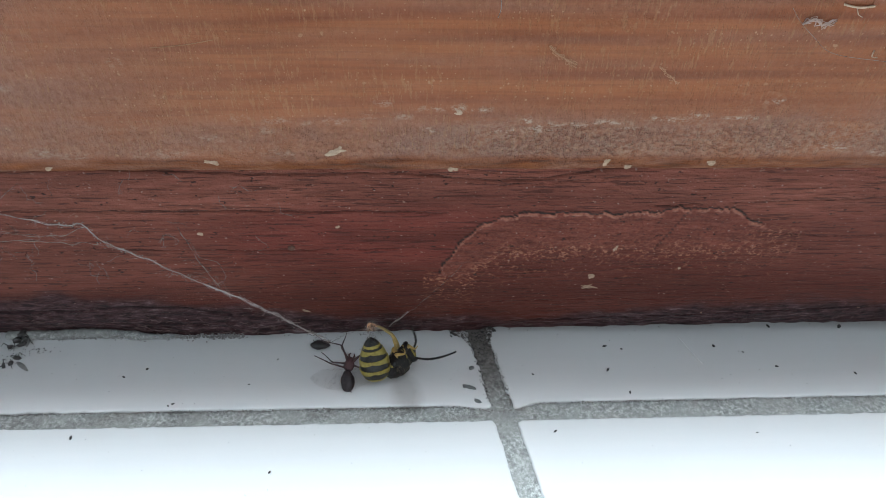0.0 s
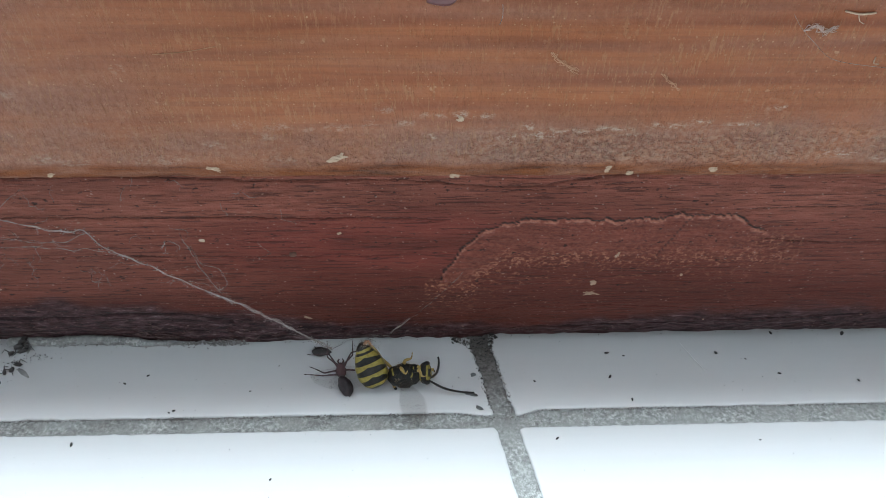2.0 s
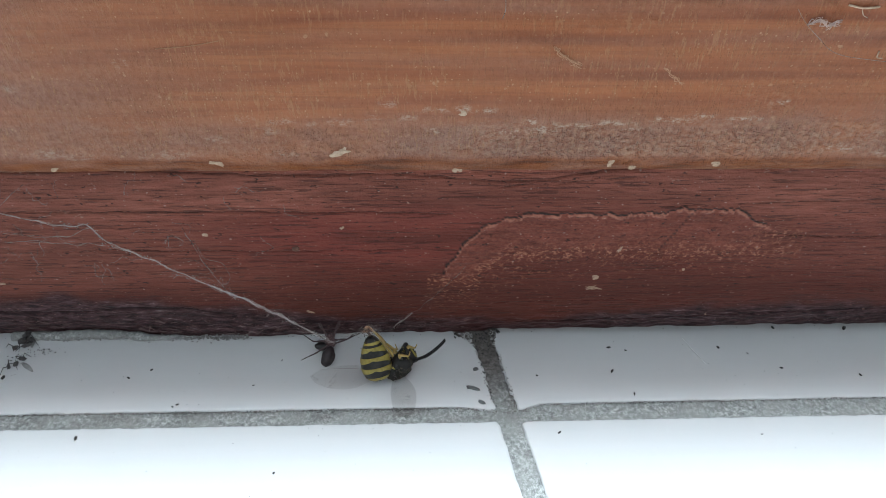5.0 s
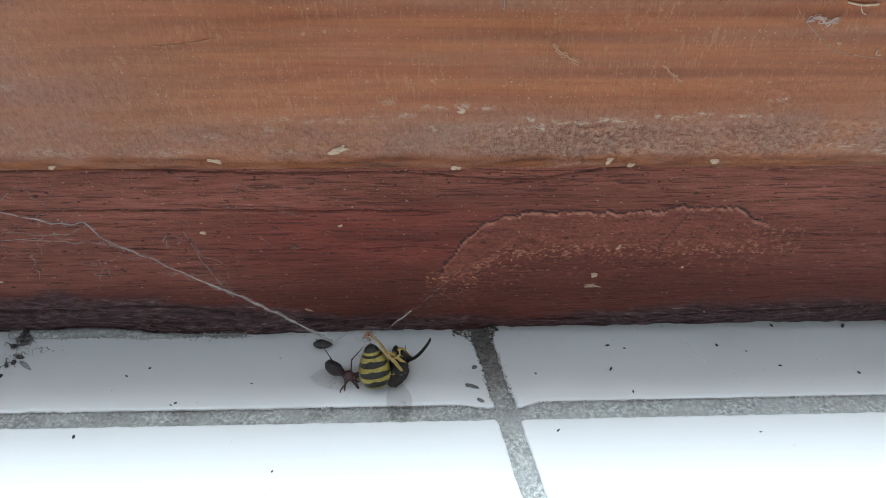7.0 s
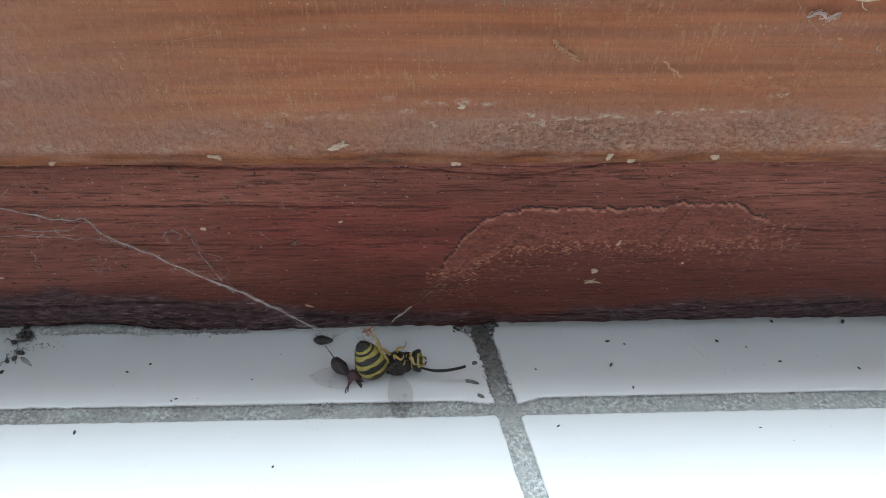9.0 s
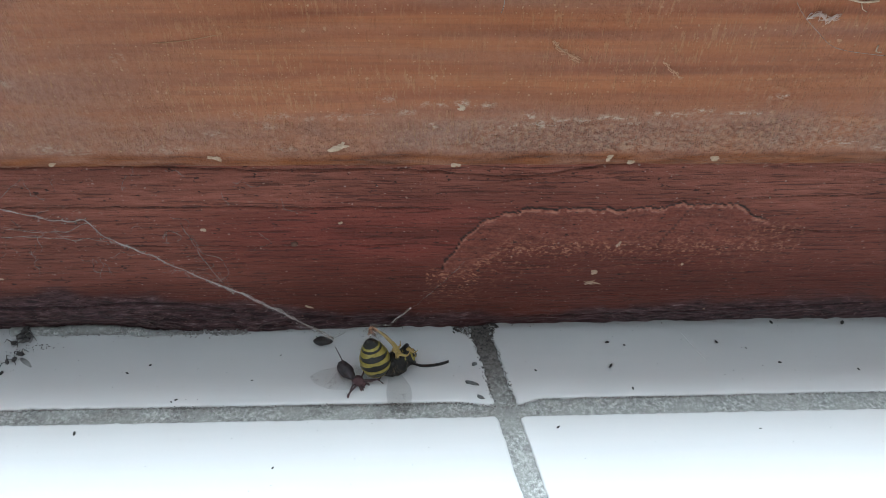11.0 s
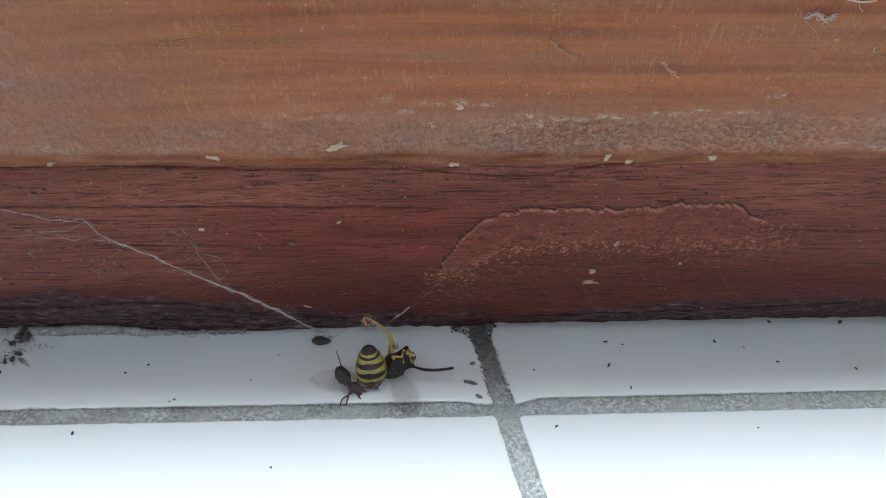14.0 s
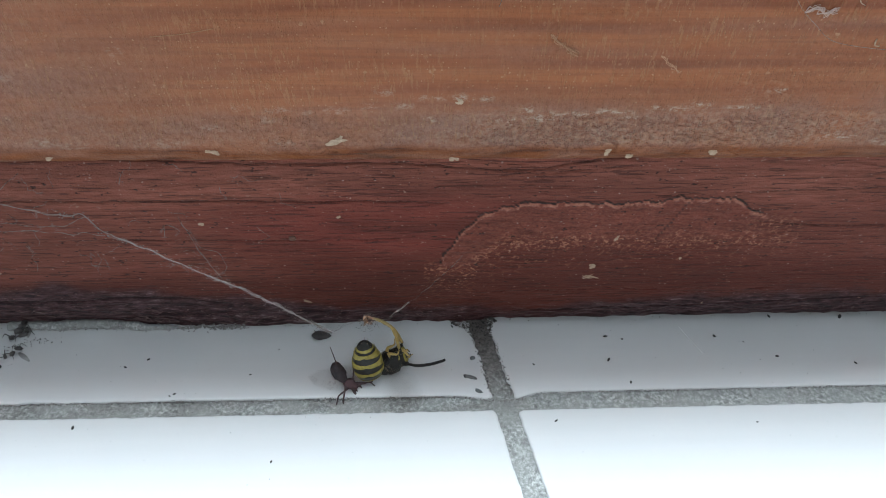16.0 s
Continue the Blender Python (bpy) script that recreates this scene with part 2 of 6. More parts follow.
# ---------------------------------------------------------------- mesh tools
def mesh_of(name, verts, faces, mat, smooth=True, parent=None, label=""):
    me = bpy.data.meshes.new(name)
    me.from_pydata([tuple(v) for v in verts], [], [tuple(f) for f in faces])
    me.materials.append(mat)
    me.update()
    if smooth:
        me.polygons.foreach_set("use_smooth", [True] * len(me.polygons))
    ob = new(name, me)
    ob.parent = parent
    return tagged(ob, label)


def part(name, bm, mat, parent=None, label="", smooth=True):
    me = bpy.data.meshes.new(name)
    bm.to_mesh(me)
    bm.free()
    me.materials.append(mat)
    if smooth:
        me.polygons.foreach_set("use_smooth", [True] * len(me.polygons))
    ob = new(name, me)
    ob.parent = parent
    return tagged(ob, label)


def empty(name, m=None):
    ob = new(name)
    ob.empty_display_size = 0.002
    if m is not None:
        ob.matrix_basis = m
    return ob


def box(bm, x0, x1, y0, y1, z0, z1, bevel=0.0):
    made = bmesh.ops.create_cube(bm, size=1, matrix=Matrix.Translation(((x0 + x1) / 2, (y0 + y1) / 2, (z0 + z1) / 2)) @ Matrix.Diagonal((x1 - x0, y1 - y0, z1 - z0, 1)))
    if bevel:
        edges = list({e for v in made["verts"] for e in v.link_edges})
        bmesh.ops.bevel(bm, geom=edges, offset=bevel, segments=2, affect="EDGES")


def boxes(name, dims, mat, parent=None, label="", bevel=0.0):
    bm = bmesh.new()
    for d in dims:
        box(bm, *d, bevel=bevel)
    return part(name, bm, mat, parent, label, smooth=False)


def n3(x, y, z=0.0):
    return noise.noise((x, y, z))


def sheet(name, xs, profile, shift, mat, parent, layers):
    """A moulded strip: the profile (y, z) swept along the xs; shift gives each point's (dy, dz); layers: name -> value at a point."""
    verts, values = [], {k: [] for k in layers}
    for x in xs:
        for i, (y, z) in enumerate(profile):
            dy, dz = shift(x, y, z)
            verts.append((x, y + dy, z + dz))
            for k, f in layers.items():
                values[k].append(f(x, z))
    n = len(profile)
    faces = [(a * n + b, (a + 1) * n + b, (a + 1) * n + b + 1, a * n + b + 1) for a in range(len(xs) - 1) for b in range(n - 1)]
    ob = mesh_of(name, verts, faces, mat, True, parent)
    for k, v in values.items():
        layer = ob.data.attributes.new(k, "FLOAT", "POINT")
        layer.data.foreach_set("value", v)
    return ob


def smoothstep(a, b, v):
    t = min(1.0, max(0.0, (v - a) / (b - a)))
    return t * t * (3 - 2 * t)


def along(points, x):
    """The height at x of a line through points, held beyond its ends."""
    if x <= points[0][0]:
        return points[0][1]
    for (x0, z0), (x1, z1) in zip(points, points[1:]):
        if x <= x1:
            return z0 + (z1 - z0) * (x - x0) / (x1 - x0)
    return points[-1][1]


def span(a, b, step):
    n = max(1, round(abs(b - a) / step))
    return [a + (b - a) * i / n for i in range(n + 1)]


XS = span(-0.55, -0.085, 0.02)[:-1] + span(-0.085, 0.105, 0.00036) + span(0.105, 0.55, 0.02)[1:]

# ---------------------------------------------------------------- the window and its rails
window = tagged(empty("window_1"), "wooden window with an orange-brown sash over a dark red bottom moulding", "window", kind="structure")

# sash rail: flat face, a rounded and worn lower edge, and its underside
SASH = [(-5 * MM, z * MM) for z in (75, 72)] + [(-(5 + 0.7 * max(0.0, 45.6 - z / MM) / 3.8) * MM, z) for z in span(0.070, 0.0422, 0.0004)]
SASH += [((-3.7 - 2.0 * math.cos(radians(a))) * MM, (41.8 - 3.7 * math.sin(radians(a))) * MM) for a in range(0, 91, 5)]
SASH += [(-1.0 * MM, 38.1 * MM), (6 * MM, 38.1 * MM)]


def sash_shift(x, y, z):
    if z > 0.071 or y > -3.0 * MM:
        return 0.0, 0.0
    low = smoothstep(0.050, 0.042, z)
    d = 0.05 * n3(x * 60, z * 250) + 0.03 * n3(x * 400, z * 600)
    d += low * (0.20 * n3(x * 120, z * 300, 3) + 0.20 * n3(x * 480, z * 640, 5))
    return d * MM, low * 0.15 * n3(x * 45, 2.5) * MM


SCUFFS = [(0.4, 46.9, 1.3, 0.7), (-4.0, 46.5, 2.2, 0.6), (12.7, 48.4, 1.2, 0.7), (8.5, 48.4, 2.4, 0.4), (15.5, 48.2, 2.0, 0.35), (19.5, 44.9, 2.6, 0.45), (24.2, 45.3, 2.6, 0.75),
          (22.0, 46.6, 0.9, 1.0), (28.0, 45.8, 3.4, 0.40), (33.5, 46.3, 3.4, 0.40), (41.5, 46.7, 3.4, 0.55), (45.5, 47.3, 2.4, 0.45), (37.0, 45.2, 2.4, 0.35), (52.0, 47.0, 3.0, 0.3),
          (2.5, 49.3, 1.6, 0.5), (5.0, 47.3, 1.6, 0.5), (8.6, 45.2, 1.2, 0.35), (-8.0, 46.4, 1.2, 0.4), (-12.0, 46.6, 2.2, 0.6), (-13.5, 45.0, 1.2, 0.5), (-17.0, 47.0, 1.6, 0.6),
          (-21.0, 44.0, 2.0, 0.5), (-12.0, 41.9, 3.0, 0.45), (-28.0, 41.6, 5.0, 0.9), (-40.0, 41.2, 3.0, 0.8), (-44.0, 41.8, 2.5, 1.0), (-31.0, 55.0, 1.2, 0.6),
          (-46.0, 51.5, 1.0, 0.6), (76.0, 41.8, 5.0, 1.0), (66.0, 42.6, 4.0, 0.6), (56.0, 49.5, 1.5, 0.4)]


def scuff(x, z):
    X, Z = x / MM, z / MM
    # pale band on the bevel, with the light it catches put into the colour
    v = (0.15 + 0.13 * smoothstep(-5, 25, X) + 0.18 * n3(X * 0.09, Z * 0.5, 6)) * smoothstep(40.8, 42.2, Z) * smoothstep(48.5, 44.0, Z)
    # a thin broken pale line along the arris above the rounded part
    v = max(v, 0.8 * math.exp(-((Z - 45.5 - 0.12 * n3(X * 0.2, 4.0)) / 0.14) ** 2) * max(0.0, 0.35 + n3(X * 0.11, 3.0) + 0.5 * n3(X * 0.9, 7.0)))
    for cx, cz, rx, rz in SCUFFS:
        if abs(X - cx) < rx * 1.6:
            wave = 0.35 * n3(X * 0.5, cz)
            v = max(v, 1.25 - ((X - cx) / rx) ** 2 - ((Z - cz - wave) / rz) ** 2)
    return max(0.0, min(1.0, v)) * (0.45 + 0.55 * smoothstep(2, 16, X))


def bare(x, z):
    edge = 0.0415 + 0.0005 * n3(x * 110, 1.0) + 0.0003 * n3(x * 500, 3.0)
    return smoothstep(edge + 0.0003, edge - 0.0011, z) * max(0.0, min(1.0, 0.8 + 0.7 * n3(x * 160, z * 900)))


RING_LINES = [(47.4, 0.7, 0.35), (49.6, 0.5, 0.5), (53.4, 0.55, 1.0), (55.0, 0.4, 0.35), (58.2, 0.6, 0.9), (61.4, 0.6, 0.7), (63.6, 0.8, 0.5), (44.6, 0.6, 0.3), (66.0, 0.7, 0.8), (68.5, 0.6, 0.7)]


def ring(x, z):
    """Late-wood lines: level at one end, sinking towards the other."""
    Z = z / MM + 1300 * min(x - 0.012, 0.0) ** 2 + 0.35 * n3(x * 30, 8.0) + 0.15 * n3(x * 110, 5.0)
    v = 0.12 * n3(x * 20, Z * 1.3, 4)
    for zc, wide, much in RING_LINES:
        d = (Z - zc) / (wide if Z < zc else wide * 1.9)
        v += 1.25 * much * math.exp(-d * d) * (0.75 + 0.6 * n3(x * 35, zc))
    return max(0.0, min(1.0, v)) * (0.45 + 0.70 * smoothstep(-0.06, 0.02, x))


def bloom(x, z):
    Z = z / MM
    # lower band: dust and blanched varnish, plus the bevel's caught light as colour
    v = 0.95 * smoothstep(51.0, 44.0, Z + 3.0 * n3(x * 35, z * 100, 2) + 1.5 * n3(x * 120, z * 260, 5))
    v = max(v, 1.0 * smoothstep(-0.004, -0.045, x + 0.01 * n3(x * 20, z * 60)) * (0.6 + 0.6 * n3(x * 25, z * 90, 7)))
    v = max(v, 0.35 * smoothstep(0.03, 0.06, x) * max(0.0, 0.4 + n3(x * 28, z * 160, 3)))
    v = max(v, 0.45 * max(0.0, 0.15 + 1.1 * n3(x * 22, z * 420, 9) + 0.5 * n3(x * 90, z * 700, 4)))
    return min(1.0, v + 0.10)


def crackle(x, z):
    """Where the varnish has crazed: the rounded lower part, most of all towards one end, and patches above."""
    v = smoothstep(0.0475, 0.0445, z + 0.0015 * n3(x * 60, z * 200)) * (0.45 + 0.55 * smoothstep(-0.03, 0.03, x)) * max(0.15, 0.75 + 0.9 * n3(x * 50, z * 120, 8))
    return max(0.0, min(1.0, max(v, 0.9 * n3(x * 45, z * 130, 2) - 0.2)))


sash = sheet("sash_rail", XS, SASH, sash_shift, PINE, window, {"scuff": scuff, "bare": bare, "ring": ring, "bloom": bloom, "crackle": crackle})
tagged(sash, "orange-brown varnished sash rail with a worn rounded edge")

# bottom moulding: bulges out and tucks in at its foot
def mould_y(z):
    """How far the moulding stands out at a height, both in mm: a flat bulge that tucks in at its foot and under the sash."""
    u = min(1.0, max(0.0, z / 39.2))
    return 1.2 - 4.4 * math.sin(math.pi * (0.05 + 0.87 * u)) ** 0.7


MOULD = [(mould_y(z / MM) * MM, z) for z in span(0.0392, 0.0, 0.00017)]

PATCH_TOP = [(10.5, 15.8), (11.0, 18.5), (14.0, 23.5), (17.5, 27.0), (24.0, 29.2), (31.0, 29.0), (39.0, 28.6), (48.0, 29.7), (57.0, 29.5), (61.0, 27.0), (66.0, 25.6), (69.0, 24.6)]
CRACKS = [
    ([(-72, 36.0), (-40, 36.3), (-15, 35.6), (5, 35.6), (16, 34.6), (24, 34.4), (34, 36.0), (55, 37.0), (90, 37.3)], 0.36),
    ([(-66, 29.8), (-30, 29.6), (0, 29.4), (12, 29.0)], 0.34),
    ([(44, 30.0), (58, 30.6), (90, 31.4)], 0.25),
    ([(18, 33.6), (30, 34.2), (42, 35.2)], 0.2),
    ([(62, 25.0), (75, 24.2), (92, 24.4)], 0.2),
    ([(20, 9.6), (40, 10.2), (60, 8.8), (72, 10.4)], 0.15),
    ([(-66, 22.0), (-40, 22.6), (-16, 22.2), (4, 22.4)], 0.22),
    ([(-70, 8.3), (-52, 8.0), (-44, 9.0), (-34, 8.7), (-25, 6.5)], 1.0),
    ([(20, 3.4), (45, 3.8), (60, 5.0), (95, 7.0)], 0.7),
]


def patch(x, z):
    X, Z = x / MM, z / MM
    if not 9 < X < 71:
        return 0.0
    top = scallop(X)
    if Z > top:
        return 0.0
    low = 21.6 + 1.0 * n3(X * 0.5, 7.0) - smoothstep(22, 13, X) * 6
    depth = smoothstep(low - 2.5, low + 1.2, Z + 1.3 * n3(X * 1.6, Z * 1.6) + 0.8 * n3(X * 4.0, Z * 4.0))
    return depth * smoothstep(69, 60, X + 3 * n3(X, Z)) * 0.85


def grit(x, z):
    """Crumbs of lifted paint: thickest along the lower side of the patch and its ragged end, sparse below."""
    X, Z = x / MM, z / MM
    if not 8 < X < 72:
        return 0.0
    low = 21.6 + 1.0 * n3(X * 0.5, 7.0) - smoothstep(22, 13, X) * 6
    v = math.exp(-((Z - low) / 1.5) ** 2) * (0.75 + 0.7 * n3(X * 0.6, Z * 0.8))
    v += 0.9 * smoothstep(low - 11, low - 1, Z) * smoothstep(low + 1, low - 1, Z) * max(0.0, 0.1 + 1.3 * n3(X * 0.9, Z * 1.3, 4) + smoothstep(30, 12, X) * 0.5)
    v += 0.8 * smoothstep(58, 64, X) * math.exp(-((Z - 24.8) / 1.5) ** 2)
    return max(0.0, min(1.0, v)) * smoothstep(71, 66, X)


def groove(x, z):
    X, Z = x / MM, z / MM
    d = 0.0
    for line, wide in CRACKS:
        if line[0][0] < X < line[-1][0]:
            zc = along(line, X) + 0.25 * n3(X * 0.35, line[0][1]) + 0.14 * n3(X * 1.7, line[0][1])
            w = wide * (0.42 + 0.45 * n3(X * 0.25, line[0][1] + 5) + 0.2 * n3(X * 2.1, line[0][1] + 8))
            if w > 0.05:
                d = max(d, 1 - abs(Z - zc) / w)
    return max(0.0, d)


FOOT = [(-70, 1.0), (-62, 0.9), (-50, 1.2), (-42, 0.4), (-28, -0.6), (-10, -0.1), (5, 0.2), (14, -0.2), (22, 0.6), (60, 0.8), (100, 1.0)]


def mould_shift(x, y, z):
    if not -0.1 < x < 0.13:
        return 0.0, 0.0
    d = 0.10 * n3(x * 50, z * 300) + 0.05 * n3(x * 300, z * 900)
    d += 0.22 * patch(x, z) * (1 + 0.8 * n3(x * 900, z * 900)) - 0.22 * rim(x, z)
    d += 0.45 * groove(x, z)
    rot_here = smoothstep(0.009, 0.003, z)
    d += rot_here * (0.40 * n3(x * 160, z * 420, 2) + 0.30 * n3(x * 520, z * 900, 6) + along(FOOT, x / MM) * smoothstep(0.006, 0.0, z))
    return d * MM, 0.0


def worn(x, z):
    # wear on the upper part and one end, with brighter light put into it
    return smoothstep(0.027, 0.033, z + 0.003 * n3(x * 40, z * 200)) * 0.95 + smoothstep(0.045, 0.075, x) * 0.3 * smoothstep(0.015, 0.02, z) + smoothstep(-0.002, -0.045, x) * 0.65 * smoothstep(0.010, 0.016, z + 0.004 * n3(x * 60, z * 150))


def red(x, z):
    v = smoothstep(0.034, 0.006, abs(x - 0.001)) * smoothstep(0.0075, 0.002, abs(z - 0.0245))
    return min(0.8, v * (0.55 + 0.8 * n3(x * 70, z * 260)))


# upper edge of the rot, set higher so its dark also serves as shade
ROT_SHADE_TOP = [(-72, 9.6), (-60, 10.4), (-48, 11.4), (-38, 10.6), (-30, 8.6), (-20, 6.4), (0, 4.8), (20, 4.2), (32, 4.6), (48, 6.6), (60, 7.4), (95, 7.8)]


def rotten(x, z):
    edge = (along(ROT_SHADE_TOP, x / MM) + 1.9 * n3(x * 60, 3.3) + 1.3 * n3(x * 220, 1.3)) * MM
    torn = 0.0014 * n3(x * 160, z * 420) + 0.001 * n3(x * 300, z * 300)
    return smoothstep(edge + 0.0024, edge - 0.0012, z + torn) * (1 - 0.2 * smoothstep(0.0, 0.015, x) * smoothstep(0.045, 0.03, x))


def scallop(X):
    """The upper outline of the patch in mm: small bites, with a lip between them."""
    return along(PATCH_TOP, X) + 0.45 * n3(X * 0.35, 0.3) + 0.55 * abs(n3(X * 0.8, 1.3)) + 0.60 * abs(n3(X * 1.6, 4.3)) - 0.4


def rim(x, z):
    """The pale broken lip of the paint along the patch's outline, its highlight put into the colour."""
    X, Z = x / MM, z / MM
    if not 10.4 < X < 66:
        return 0.0
    under = scallop(X) - Z
    return max(0.0, min(1.0, 1.2 - abs(under - 0.35) / (0.40 + 0.3 * n3(X * 0.9, 6.0)))) * smoothstep(66, 60, X) * smoothstep(-0.45, 0.1, n3(X * 0.7, 2.0) + 0.5 * n3(X * 2.6, 5.0)) if under > -0.1 else 0.0


def patch_edge(x, z):
    """The gap under the lifted rim of the paint, along the patch's upper side, its shade put into the colour."""
    X, Z = x / MM, z / MM
    if not 10.4 < X < 62:
        return 0.0
    top = scallop(X)
    steep = (along(PATCH_TOP, X + 0.4) - along(PATCH_TOP, X - 0.4)) / 0.8
    wide = (0.17 + 0.16 * abs(n3(X * 0.4, 9.0))) * math.sqrt(1 + min(9.0, steep * steep))
    return max(0.0, 1.3 - abs(Z - top - wide * 0.6) / wide) if Z > top - wide else 0.0


def crack_shade(x, z):
    X, Z = x / MM, z / MM
    slash = 0.0
    if 45 < X < 50.2 and 21.5 < Z < 29.2:
        slash = 0.75 - abs(X - (45.4 + (Z - 21.5) * 0.58)) / 0.3
    return min(1.0, max(groove(x, z) * 0.85, patch_edge(x, z), slash))


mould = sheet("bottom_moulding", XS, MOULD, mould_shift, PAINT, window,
              {"worn": worn, "red": red, "patch": patch, "grit": grit, "rot_shade": rotten, "crack_shade": crack_shade, "rim": rim})
tagged(mould, "dark red-brown painted moulding with a flaking patch")

# hidden timber behind the faces, the stiles and the panes above
boxes("rail_core", [(-0.55, 0.55, 0.006, 0.045, 0.0, 0.0745)], PINE, window)
boxes("stile", [(-0.60, -0.55, -0.005, 0.045, 0.0, 1.20)], PINE, window, bevel=0.003)
boxes("stile", [(0.55, 0.60, -0.005, 0.045, 0.0, 1.20)], PINE, window, bevel=0.003)
boxes("top_rail", [(-0.55, 0.55, -0.005, 0.045, 1.15, 1.20)], PINE, window, bevel=0.003)
# unseen strip added to block window light from the back row of tiles
boxes("glazing_bead", [(-0.55, 0.55, -0.0100, 0.006, 0.0785, 0.0865)], PINE, window, bevel=0.002)
boxes("rail_top", [(-0.55, 0.55, -0.005, 0.006, 0.0746, 0.0784)], PINE, window)
pane = boxes("pane", [(-0.55, 0.55, 0.020, 0.024, 0.0745, 1.15)], GLASS, window)
pane.visible_shadow = False

# ---------------------------------------------------------------- tiled sill
sill = tagged(empty("window_sill"), "tiled window sill of white glazed tiles with grey cement joints", "window sill", kind="structure")


def tile(corners, chip, radius=1.2, seed=0.0):
    """A glazed tile from its corners (x, y in mm, anticlockwise), with a soft rim and a slightly ragged outline."""
    ring = []
    count = len(corners)
    for i in range(count):
        p, a, b = Vector(corners[i]), Vector(corners[i - 1]), Vector(corners[(i + 1) % count])
        u, w = (a - p).normalized(), (b - p).normalized()
        for k in range(6):
            t = k / 5
            ring.append(p + u * radius * (1 - t) ** 2 + w * radius * t ** 2)
        n = int((b - p).length / 0.4)
        ring += [p + w * (radius + ((b - p).length - 2 * radius) * k / n) for k in range(1, n)]
    mid = sum(ring, Vector((0, 0))) / len(ring)
    rough = []
    for p in ring:
        q = (p - mid).normalized()
        d = chip * (n3(p.x * 0.35, p.y * 0.35, seed) + 0.7 * n3(p.x * 1.1, p.y * 1.1, seed) + 0.5 * n3(p.x * 2.7, p.y * 2.7, seed))
        rough.append((p + q * d, q))
    verts, faces = [], []
    levels = [(0.0, -6.0), (0.0, -0.32), (0.08, -0.13), (0.22, -0.03), (0.5, 0.0)]
    for inset, z in levels:
        for p, q in rough:
            # step inwards along both axes, as a rim does
            sx = 1 - inset / max(1.0, abs(p.x - mid.x)) if abs(p.x - mid.x) > inset else 1
            sy = 1 - inset / max(1.0, abs(p.y - mid.y)) if abs(p.y - mid.y) > inset else 1
            verts.append(((mid.x + (p.x - mid.x) * sx) * MM, (mid.y + (p.y - mid.y) * sy) * MM, z * MM))
    n = len(rough)
    for r in range(len(levels) - 1):
        faces += [(r * n + i, r * n + (i + 1) % n, (r + 1) * n + (i + 1) % n, (r + 1) * n + i) for i in range(n)]
    faces.append([(len(levels) - 1) * n + i for i in range(n)])
    return mesh_of("tile", verts, faces, GLAZE, True, sill)


# the joint between the tiles leans: x of its two sides at a depth y
def joint_left(y):
    return 16.1 - (y + 0.0) * 0.165


def joint_right(y):
    return 19.6 - (y + 0.0) * 0.170


BACK, ROW, FRONT, END = 4.0, -17.0, -20.0, -170.0
tile([(joint_left(BACK), BACK), (-128, BACK), (-128, ROW), (joint_left(ROW) - 6.0, ROW + 0.1), (joint_left(ROW) + 0.4, ROW - 0.9)], 0.34, 1.3, 1.0)
tile([(170, BACK + 0.5), (joint_right(BACK), BACK - 1.6), (joint_right(ROW) + 0.3, ROW - 1.0), (joint_right(ROW) + 4.2, ROW + 0.5), (170, ROW + 1.0)], 0.34, 1.3, 2.0)
tile([(-131, BACK), (-280, BACK), (-280, ROW), (-131, ROW)], 0.2, 1.2, 3.0)
tile([(joint_left(FRONT), FRONT), (-128, FRONT), (-128, END), (45, END)], 0.2, 1.2, 4.0)
tile([(190, FRONT + 0.4), (joint_right(FRONT), FRONT), (49, END), (190, END)], 0.2, 1.2, 5.0)
tile([(-131, FRONT), (-280, FRONT), (-280, END), (-131, END)], 0.2, 1.2, 6.0)
for x0, x1 in ((-600, -430), (-427, -283), (194, 344), (347, 600)):
    tile([(x1, FRONT), (x0, FRONT), (x0, END), (x1, END)], 0.2, 1.2, x0 * 0.1)
    tile([(x1, BACK), (x0, BACK), (x0, ROW), (x1, ROW)], 0.2, 1.2, x0 * 0.2)


